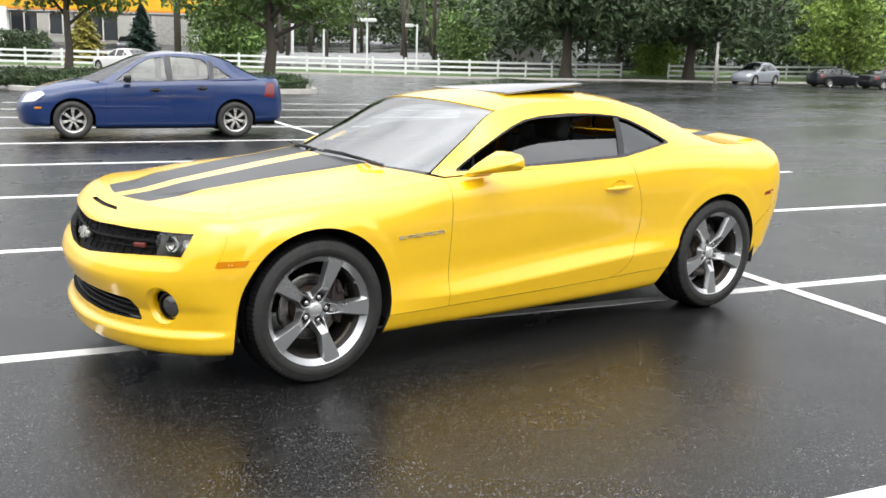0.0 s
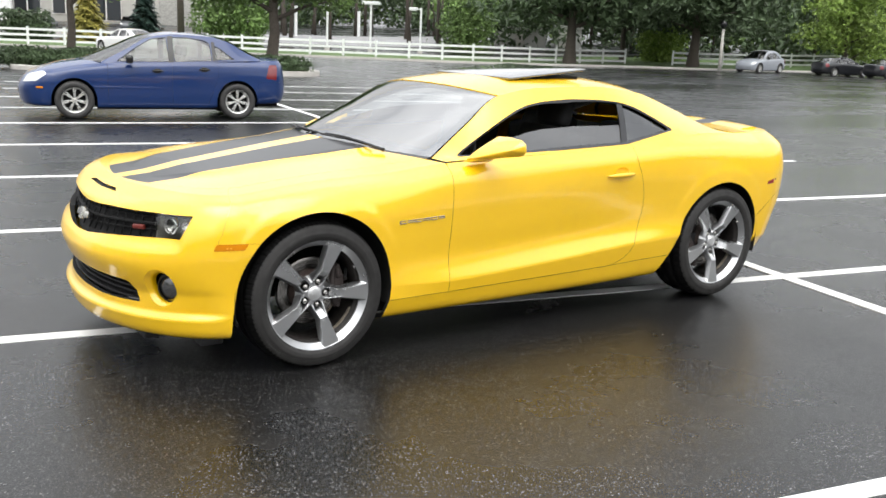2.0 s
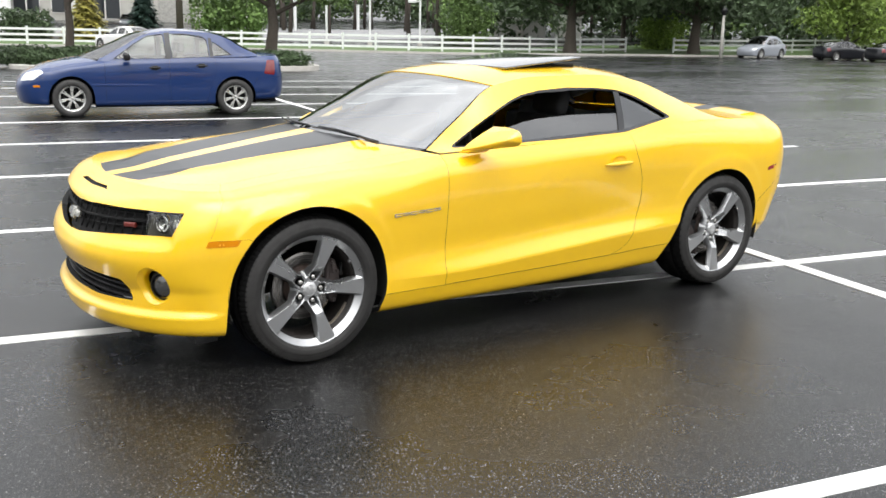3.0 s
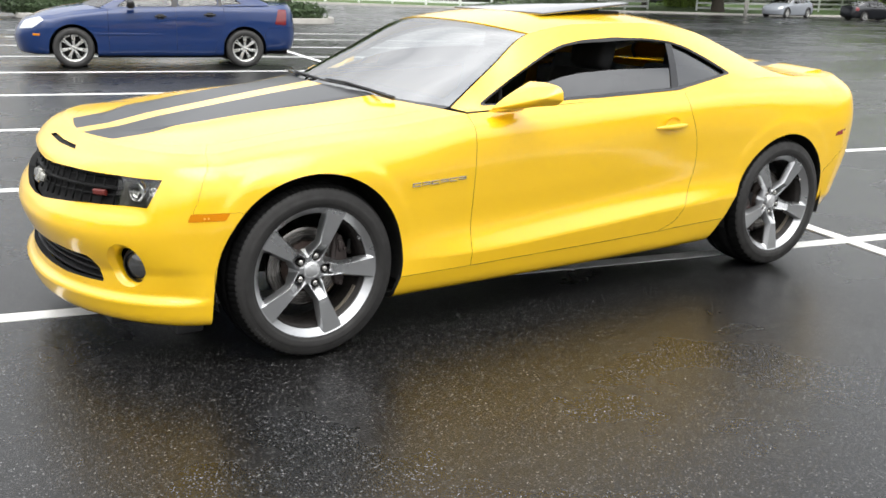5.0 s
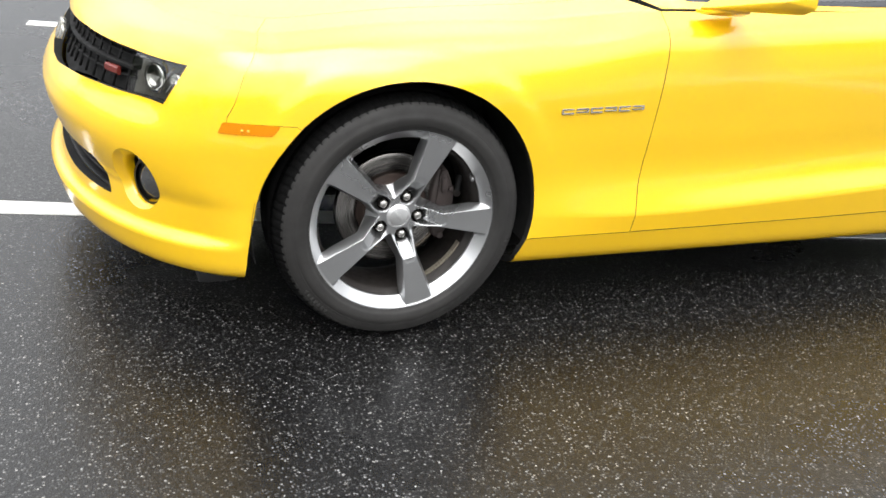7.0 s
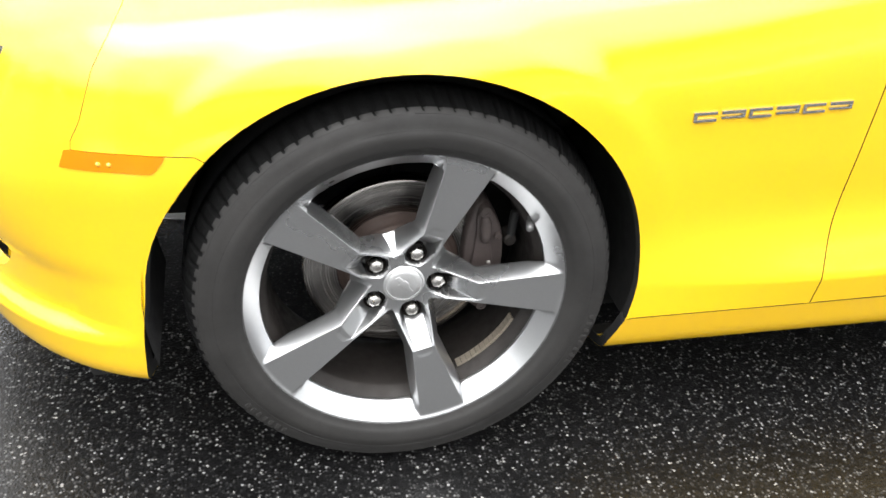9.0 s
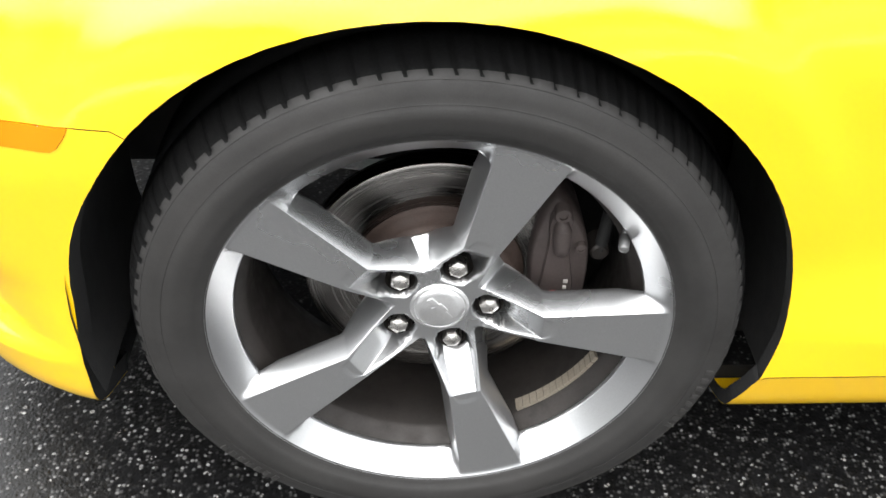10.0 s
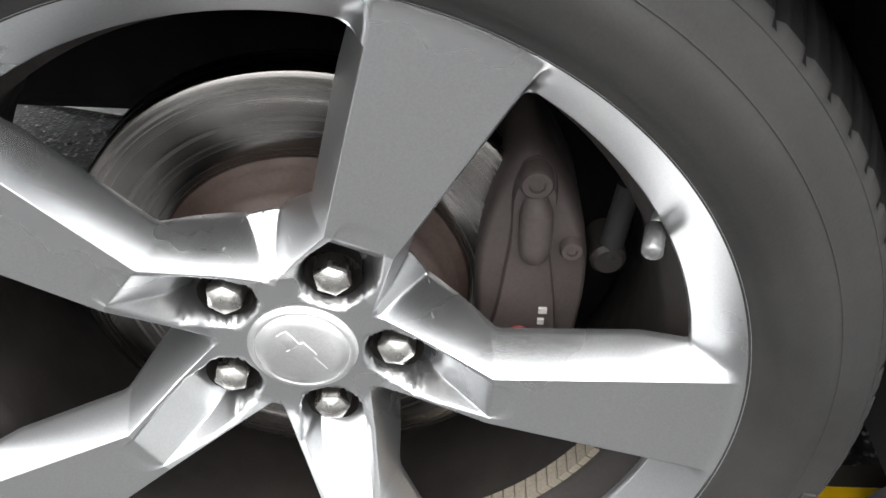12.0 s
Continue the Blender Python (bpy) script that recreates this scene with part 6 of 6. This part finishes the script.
def strip(name, left, right, mat, label, category, up=0.0, thick=.25):
    """A band of ground between two lines of points, following the land."""
    bm = bmesh.new()
    rows = []
    for (x0, y0), (x1, y1) in zip(left, right):
        rows.append([bm.verts.new((x0 + (x1 - x0) * k / 4, y0 + (y1 - y0) * k / 4, lift(x0 + (x1 - x0) * k / 4, y0 + (y1 - y0) * k / 4) + up)) for k in range(5)])
        rows[-1] = [bm.verts.new(rows[-1][0].co - Vector((0, 0, thick)))] + rows[-1] + [bm.verts.new(rows[-1][-1].co - Vector((0, 0, thick)))]
    for a, b in zip(rows, rows[1:]):
        for i in range(6):
            bm.faces.new((a[i], a[i + 1], b[i + 1], b[i]))
    bm.faces.new(rows[0])
    bm.faces.new(rows[-1][::-1])
    return tagged(part(name, bm, mat, None, smooth=False), label, category, kind="structure")


def along_line(pts, n):
    pts = np.array(pts, float)
    d = np.concatenate([[0], np.cumsum(np.linalg.norm(np.diff(pts, axis=0), axis=1))])
    s = np.linspace(0, d[-1], n)
    return np.stack([np.interp(s, d, pts[:, 0]), np.interp(s, d, pts[:, 1])], 1), d[-1]


FENCE = [(-8, 78), (12.5, 66.5), (31.2, 57.6), (38.0, 51.5), (46.0, 50.5), (53.8, 50.4)]
FENCE2 = [(57.4, 48.7), (61.5, 47.5), (70.4, 45.3), (84, 41)]
FULL = FENCE + FENCE2
fl, _ = along_line(FULL, 46)
away = np.array([.578, .816])
strip("verge", fl - away * 4.6, fl + away * 9, GRASS, "mown green grass verge by the fence", "grass", .10)
strip("kerb", fl - away * 4.9, fl - away * 4.6, KERB, "pale concrete kerb along the verge", "kerb", .14)

VINYL = grained("white_vinyl", (.80, .81, .80), .45, 80, .1, .0005, blotch=2, vary=.06)


def fence_run(pts):
    """White three-rail fence with capped posts."""
    posts, length = along_line(pts, 2)
    n = max(2, round(length / 2.35) + 1)
    posts, _ = along_line(pts, n)
    fence = thing("rail_fence", "white vinyl three-rail fence on the verge", "fence")
    for x, y in posts:
        bm = bmesh.new()
        z = lift(x, y) + .08
        add_box(bm, (-.065, -.065, -.2), (.065, .065, 1.16), .01)
        add_box(bm, (-.08, -.08, 1.16), (.08, .08, 1.19), .01)
        ob = part("post", bm, VINYL, fence, smooth=False)
        ob.matrix_basis = pose(x, y, z, 0, 0, 25)
    for (x0, y0), (x1, y1) in zip(posts, posts[1:]):
        for h in (.24, .62, 1.0):
            bm = bmesh.new()
            a, b = Vector((x0, y0, lift(x0, y0) + .08 + h)), Vector((x1, y1, lift(x1, y1) + .08 + h))
            d = (b - a).normalized()
            s = Vector((-d.y, d.x, 0)) * .025
            vv = [bm.verts.new(p + o + Vector((0, 0, k))) for p in (a, b) for o in (s, -s) for k in (-.075, .075)]
            for q in ((0, 1, 3, 2), (4, 6, 7, 5), (0, 4, 5, 1), (2, 3, 7, 6), (0, 2, 6, 4), (1, 5, 7, 3)):
                bm.faces.new([vv[i] for i in q])
            part("rail", bm, VINYL, fence, smooth=False)


fence_run(FENCE)
fence_run(FENCE2)

# planted island with kerb, junipers and two trees
IS = [(4.3, 28.2), (14.3, 26.0)]
d = np.array([IS[1][0] - IS[0][0], IS[1][1] - IS[0][1]])
d = d / np.linalg.norm(d)
nrm = np.array([-d[1], d[0]])
mid = np.array(IS).mean(0) + nrm * 2.1
L, W = np.linalg.norm(np.subtract(*IS)) / 2 + .1, 2.1
ring = rounded([tuple(mid + d * sx * L + nrm * sy * W) for sx, sy in ((-1, -1), (1, -1), (1, 1), (-1, 1))], 1.5, 8)
for nm, s0, s1, up, m, lab in (("island_kerb", 1.0, .93, .17, KERB, "pale concrete kerb round a planted island"), ("island_soil", .935, 0.0, .15, GRASS, "grass and mulch of the planted island")):
    bm = bmesh.new()
    z = lift(*mid)
    rr = []
    for p in ring:
        q = mid + (np.array(p) - mid) * s0
        k = mid + (np.array(p) - mid) * max(s1, .02)
        rr.append([bm.verts.new((q[0], q[1], z - .2)), bm.verts.new((q[0], q[1], z + up - .02)), bm.verts.new((q[0] * .97 + k[0] * .03, q[1] * .97 + k[1] * .03, z + up)), bm.verts.new((k[0], k[1], z + up))])
    for a, b in zip(rr, rr[1:] + rr[:1]):
        for i in range(3):
            bm.faces.new((a[i], a[i + 1], b[i + 1], b[i]))
    tagged(part(nm, bm, m, None, smooth=False), lab, "kerb" if "kerb" in nm else "ground", kind="structure")
zi = lift(*mid) + .12
shrub("juniper_shrub", "low dark green spreading juniper on the island", 6.3, 29.9, 2.3, 1.4, .60, "dark", .06, 12000, 11, -12, zi)
shrub("juniper_shrub", "low dark green spreading juniper on the island", 13.0, 27.6, 1.5, 1.1, .55, "dark", .06, 8000, 12, -12, zi)
tree("island_tree", "leafy street tree on the planted island", 6.75, 30.4, 7.0, .16, 2.3, "mid", .13, 9000, 21, 2.7)
tree("island_tree", "leafy street tree with a stout trunk on the island", 13.6, 28.9, 7.5, .24, 3.0, "mid", .13, 12000, 22, 2.4)
# trees of the verge and the woods behind
tree("shade_tree", "tall dark shade tree beside the fence", 47.2, 49.6, 11, .42, 6.5, "dark", .30, 9000, 31, 3.4)
tree("shade_tree", "tall dark shade tree beside the fence", 57.6, 46.8, 11, .42, 7.0, "dark", .30, 9000, 32, 3.0)
tree("shade_tree", "slim dark tree behind the fence", 55.6, 52.5, 10, .24, 4.0, "dark", .26, 5000, 33, 3.2)
tree("maple_tree", "full green maple behind parked cars", 69.5, 41.5, 11, .22, 4.2, "light", .20, 9000, 34, 1.0)
tree("maple_tree", "full green maple behind parked cars", 78.5, 37.5, 11, .22, 4.4, "mid", .20, 9000, 35, 1.0)
shrub("bright_shrub", "yellow-green shrub behind the fence", 60.2, 53.0, 2.8, 2.4, 4.0, "light", .17, 5000, 41)
shrub("bush", "green bush beside the road", 50.6, 67.6, 3.4, 2.8, 5.2, "mid", .18, 5000, 42)
shrub("bush", "green bush beside the road", 28.6, 69.0, 3.4, 3.0, 5.5, "mid", .20, 6000, 43)
shrub("bush", "dark green bush near the forecourt", 15.0, 77.4, 2.0, 1.8, 2.5, "dark", .16, 4000, 44)
cone_tree("gold_conifer", "golden cone-shaped conifer behind the fence", 18.7, 73.4, 4.2, 1.7, "gold", .18, 5000, 51)
cone_tree("blue_spruce", "dark blue-green spruce behind the fence", 23.4, 74.1, 4.6, 1.5, "fir", .20, 5000, 52)

rng = np.random.default_rng(77)
for row, (dist, n, hgt, kind) in enumerate(((96, 15, 7, "dark"), (108, 15, 9, "mid"), (122, 14, 11, "dark"), (150, 18, 13, "dark"))):
    blobs = []
    for k in range(n):
        a = (-12, 62) if row == 3 else (7, 43)
        a = a[0] + a[1] * (k + rng.uniform(-.3, .3)) / n
        an = radians(54.7 - a + 19)
        x, y = -2.09 + dist * math.cos(an), -4.89 + dist * math.sin(an)
        if 16.3 + a < 36.5 and row < 3:
            far = (140 + 8 * row) / dist
            x, y = -2.09 + (x + 2.09) * far, -4.89 + (y + 4.89) * far
        z = lift(x, y)
        h = hgt * rng.uniform(.7, 1.15)
        for _ in range(4):
            r = rng.uniform(2.4, 4.6)
            blobs.append(((x + rng.normal() * 2.2, y + rng.normal() * 2.2, z + rng.uniform(.12, .95) * h), (r, r, r * rng.uniform(.7, 1.2))))
    V, F = leaf_cloud(blobs, 15000 if row < 3 else 9000, .42, rng)
    V[:, 2] = np.maximum(V[:, 2], [lift(a, b) + .1 for a, b in V[:, :2]])
    ob = mesh_object("woods", V, F, LEAVES[kind], None, smooth=False)
    tagged(ob, "dense dark green woods behind the car park", "woods", kind="stuff")
# unseen trees, added to keep the pale horizon out of the paint's reflections
blobs = []
for k in range(44):
    an = radians(126 + 239 * (k + rng.uniform(-.3, .3)) / 44)
    x, y = 58 * math.cos(an), 58 * math.sin(an)
    for _ in range(3):
        r = rng.uniform(3.0, 5.0)
        blobs.append(((x + rng.normal() * 2.5, y + rng.normal() * 2.5, rng.uniform(1.0, 7.5)), (r, r, r * rng.uniform(.7, 1.1))))
V, F = leaf_cloud(blobs, 14000, .7, rng)
V[:, 2] = np.maximum(V[:, 2], .05)
tagged(mesh_object("woods", V, F, LEAVES["dark"], None, smooth=False), "green trees closing the far side of the car park", "woods", kind="stuff")
bm = bmesh.new()
for k in range(60):
    an = radians(rng.uniform(22, 65))
    dist = rng.uniform(92, 120)
    x, y = -2.09 + dist * math.cos(an), -4.89 + dist * math.sin(an)
    add_tube(bm, [(x, y, lift(x, y) - .3), (x + rng.normal() * .4, y, lift(x, y) + rng.uniform(5, 9))], [rng.uniform(.14, .28), .08], 6)
tagged(part("wood_trunks", bm, BARK, None), "dark trunks at the edge of the woods", "woods", kind="stuff")

# ---------------------------------------------------------------- distance: road, forecourt, lamps, far cars
def spot(px_angle, dist):
    """Ground place at a bearing (degrees from the y axis towards x) and distance from the first standpoint."""
    a = radians(px_angle)
    x, y = -2.09 + dist * math.sin(a), -4.89 + dist * math.cos(a)
    return x, y, lift(x, y)


DRYROAD = grained("pale_road", (.20, .20, .20), .55, 40, .25, .002, blotch=.4, vary=.2)
L0 = [spot(b, d)[:2] for b, d in ((10, 92), (20, 90), (30, 88), (36, 90), (41, 96), (44, 110))]
L1 = [spot(b, d)[:2] for b, d in ((10, 104), (20, 102), (29, 103), (33, 108), (36, 118), (38, 132))]
l0, _ = along_line(L0, 24)
l1, _ = along_line(L1, 24)
strip("road", l0, l1, DRYROAD, "pale grey road behind the fence", "road", .12)

POLE = grained("white_painted_steel", (.78, .79, .78), .4, 60, .1, .0005, blotch=3, vary=.08)


def street_lamp(bearing, dist, height, arm, double=False):
    x, y, z = spot(bearing, dist)
    lamp = thing("street_lamp", "white square-headed street lamp by the road", "street lamp", "street lamps", at=pose(x, y, z, 0, 0, -35))
    bm = bmesh.new()
    add_box(bm, (-.08, -.08, -.3), (.08, .08, height), .02)
    part("pole", bm, POLE, lamp, smooth=False)
    bm = bmesh.new()
    add_box(bm, (-.2, -.2, 0), (.2, .2, .35), .05)
    part("base", bm, KERB, lamp, smooth=False)
    for s in ((-1, 1) if double else (-1,)):
        bm = bmesh.new()
        add_box(bm, (min(0, s * arm), -.05, height - .16), (max(0, s * arm), .05, height - .06), .02)
        part("arm", bm, POLE, lamp, smooth=False)
        bm = bmesh.new()
        add_box(bm, (s * arm - .35, -.25, height - .25), (s * arm + .35, .25, height + .02), .05)
        part("lamp_head", bm, POLE, lamp, smooth=False)
    return lamp


street_lamp(28.0, 82, 3.9, .65)
street_lamp(30.5, 82, 4.1, .40, True)
street_lamp(33.4, 82, 3.75, .65)
for b, d, h in ((26.2, 100, 3.0), (29.8, 104, 2.6)):
    x, y, z = spot(b, d)
    p = thing("marker_post", "plain white post by the road", "post", at=pose(x, y, z))
    bm = bmesh.new()
    add_box(bm, (-.12, -.12, -.2), (.12, .12, h), .03)
    part("shaft", bm, POLE, p, smooth=False)
    bm = bmesh.new()
    add_box(bm, (-.15, -.15, h), (.15, .15, h + .08), .02)
    part("cap", bm, POLE, p, smooth=False)
# timber poles
for b, d, h, r in ((19.8, 76, 10, .26), (34.4, 92, 12, .17), (36.0, 98, 6.0, .1)):
    x, y, z = spot(b, d)
    p = thing("timber_pole", "tall brown timber utility pole", "pole", at=pose(x, y, z))
    bm = bmesh.new()
    add_tube(bm, [(0, 0, -.3), (0, 0, h * .5), (0, 0, h)], [r, r * .95, r * .8], 10)
    part("pole", bm, BARK, p)
    bm = bmesh.new()
    add_box(bm, (-1.0, -.06, h - .8), (1.0, .06, h - .65), .02)
    part("crossarm", bm, BARK, p, smooth=False)
# lamp standard by the parked estate
x, y, z = spot(50.6, 74)
p = thing("lantern_post", "weathered grey lantern post at the verge", "street lamp", at=pose(x, y, z))
bm = bmesh.new()
add_tube(bm, [(0, 0, -.2), (0, 0, 3.0)], [.14, .09], 10)
part("shaft", bm, KERB, p)
bm = bmesh.new()
add_lathe(bm, [(.0, 3.7), (.25, 3.45), (.28, 3.35), (.16, 3.05), (0, 3.0)], 12, "z")
part("lantern", bm, TRIM, p)

# forecourt canopy and shop, far left
CANOPY = grained("yellow_fascia", (.80, .46, .02), .45, 30, .1, .001, blotch=1, vary=.08)
WALL = grained("pale_grey_cladding", (.50, .50, .47), .6, 20, .15, .002, blotch=1, vary=.12)
WHITE = grained("white_panel", (.80, .80, .78), .5, 20, .1, .001, blotch=1, vary=.08)
BRICK = grained("red_brown_brick", (.26, .12, .09), .8, 12, .3, .004, blotch=1.5, vary=.25)
DARKWIN = material("dark_window", (.03, .035, .04), .06, 0, Coat_Weight=1.0)
x, y, z = spot(13.0, 108)
station = thing("station_canopy", "yellow-edged forecourt canopy on white columns", "canopy", at=pose(x, y, z, 0, 0, -35))
bm = bmesh.new()
add_box(bm, (-17, 0, 3.75), (17.0, 9, 5.3), .05)
part("fascia", bm, CANOPY, station, smooth=False)
bm = bmesh.new()
add_box(bm, (-16.9, .05, 3.6), (16.9, 8.9, 3.77), .02)
part("soffit", bm, WHITE, station, smooth=False)
bm = bmesh.new()
add_box(bm, (-17.02, -.03, 3.75), (17.02, .02, 3.95), .01)
part("stripe", bm, material("fascia_stripe", (.75, .28, .03), .5), station, smooth=False)
for cx in (-14, -4.5, 2.1, 10):
    bm = bmesh.new()
    add_box(bm, (cx - .22, 1, -.3), (cx + .22, 1.44, 3.75), .03)
    part("column", bm, WHITE, station, smooth=False)
x, y, z = spot(15.5, 124)
shop = thing("station_shop", "low pale shop with dark windows behind the canopy", "building", at=pose(x, y, z, 0, 0, -33))
bm = bmesh.new()
add_box(bm, (-12, 0, -.5), (16, 9, 4.4), .03)
part("wall", bm, WALL, shop, smooth=False)
bm = bmesh.new()
add_box(bm, (-12.3, -.3, 4.2), (16.3, 9.3, 4.6), .05)
part("roof", bm, WHITE, shop, smooth=False)
for wx, ww, h0, h1 in ((-10, 3.2, .8, 3.6), (-5.5, 3.2, .8, 3.6), (-1, 3.6, .2, 3.8), (4.2, 2.2, 0, 3.2), (12.5, 2.4, 0, 2.6)):
    bm = bmesh.new()
    add_box(bm, (wx, -.06, h0), (wx + ww, .02, h1), .02)
    win = part("window", bm, WHITE, shop, "white window frame", smooth=False)
    for k in range(2):
        bm = bmesh.new()
        add_box(bm, (wx + .12 + k * ww / 2, -.09, h0 + .12), (wx + ww / 2 - .06 + k * ww / 2, -.05, h1 - .12), .01)
        part("pane", bm, DARKWIN, win, smooth=False)
bm = bmesh.new()
add_box(bm, (7, -.08, 0), (11.4, .02, 3.6), .02)
part("shutter", bm, grained("grey_shutter", (.42, .42, .40), .6, 20, .1), shop, smooth=False)
x, y, z = spot(6.0, 118)
house_ = thing("brick_house", "small red-brown brick building with a white porch", "building", at=pose(x, y, z, 0, 0, -15))
bm = bmesh.new()
add_box(bm, (-9, 0, -.5), (4, 8, 3.6), .03)
part("wall", bm, BRICK, house_, smooth=False)
bm = bmesh.new()
vv = [bm.verts.new(p) for p in ((-9.4, -.5, 3.6), (4.4, -.5, 3.6), (4.4, 8.5, 3.6), (-9.4, 8.5, 3.6), (-8, 4, 6.2), (3, 4, 6.2))]
for q in ((0, 1, 5, 4), (2, 3, 4, 5), (1, 2, 5), (3, 0, 4), (0, 3, 2, 1)):
    bm.faces.new([vv[i] for i in q])
part("roof", bm, grained("grey_shingle", (.16, .16, .17), .8, 12, .3), house_, smooth=False)
for wx in (-7.5, -4.5, -1.5, 1.5):
    bm = bmesh.new()
    add_box(bm, (wx, -.06, .9), (wx + 1.3, .02, 2.6), .02)
    win = part("window", bm, WHITE, house_, "white window frame", smooth=False)
    bm = bmesh.new()
    add_box(bm, (wx + .12, -.09, 1.02), (wx + 1.18, -.05, 2.48), .01)
    part("pane", bm, DARKWIN, win, smooth=False)
for b, d, w, h, zz in ((7.2, 98, 1.3, 3.2, 1.0), (10.6, 96, 1.5, 3.0, 1.2)):
    x, y, z = spot(b, d)
    sg = thing("white_sign", "blank white sign board on posts", "sign", at=pose(x, y, z, 0, 0, -20))
    bm = bmesh.new()
    add_box(bm, (-w / 2, -.08, zz), (w / 2, .08, zz + h), .03)
    part("board", bm, WHITE, sg, smooth=False)
    bm = bmesh.new()
    add_box(bm, (-.08, -.06, -.3), (.08, .06, zz), .02)
    part("post", bm, POLE, sg, smooth=False)
# low grey sheds behind the middle of the fence
for b, d, w, h in ((39.2, 96, 5.0, 2.3), (42.0, 94, 2.4, 2.8)):
    x, y, z = spot(b, d)
    sh = thing("garden_shed", "low weathered grey shed behind the fence", "shed", at=pose(x, y, z, 0, 0, -38))
    bm = bmesh.new()
    add_box(bm, (-w / 2, 0, -.3), (w / 2, 2.5, h * .75), .03)
    part("wall", bm, WALL, sh, smooth=False)
    bm = bmesh.new()
    add_box(bm, (-w / 2 - .15, -.15, h * .75), (w / 2 + .15, 2.65, h * .85), .03)
    part("roof", bm, WALL, sh, smooth=False)
    bm = bmesh.new()
    add_box(bm, (-.45, -.04, 0), (.45, .02, h * .62), .01)
    part("door", bm, KERB, sh, smooth=False)

SILVERPAINT = paint("silver_paint", (.28, .30, .33))
BLACKPAINT = paint("black_paint", (.012, .013, .016))
WHITEPAINT = paint("white_paint", (.78, .78, .76))
GREYPAINT = paint("grey_paint", (.10, .11, .12))
SUV = scaled(FOCUS, 1.0, 1.06, 1.08, .10)
ROADSTER = scaled(FOCUS, 1.0, 1.02, .98)
x, y, z = spot(52.2, 74)
far_car("estate_car", "silver compact estate car parked near the fence", SUV, 1.0, 1.08, SILVERPAINT, pose(x, y, z, 0, 0, 5), .35)
x, y, z = spot(56.0, 75)
far_car("dark_saloon", "black saloon parked near the fence", ROADSTER, 1.0, .98, BLACKPAINT, pose(x + 2.6, y - 1.0, z, 0, 0, 165), .31)
x, y, z = spot(58.9, 74)
far_car("dark_pickup", "black car parked beyond the black saloon", ROADSTER, 1.0, .98, BLACKPAINT, pose(x + 2.4, y - .6, z, 0, 0, 168), .33)
x, y, z = spot(15.6, 63)
far_car("white_car", "white car parked behind the planted island", ROADSTER, 1.0, .98, WHITEPAINT, pose(x + .6, y, z, 0, 0, -68), .31)
x, y, z = spot(12.4, 100)
far_car("grey_car", "dark grey car on the forecourt", ROADSTER, 1.0, .98, GREYPAINT, pose(x, y, z, 0, 0, 60), .31)
x, y, z = spot(17.0, 104)
far_car("dark_car", "dark car on the forecourt", ROADSTER, 1.0, .98, GREYPAINT, pose(x, y, z, 0, 0, 70), .31)
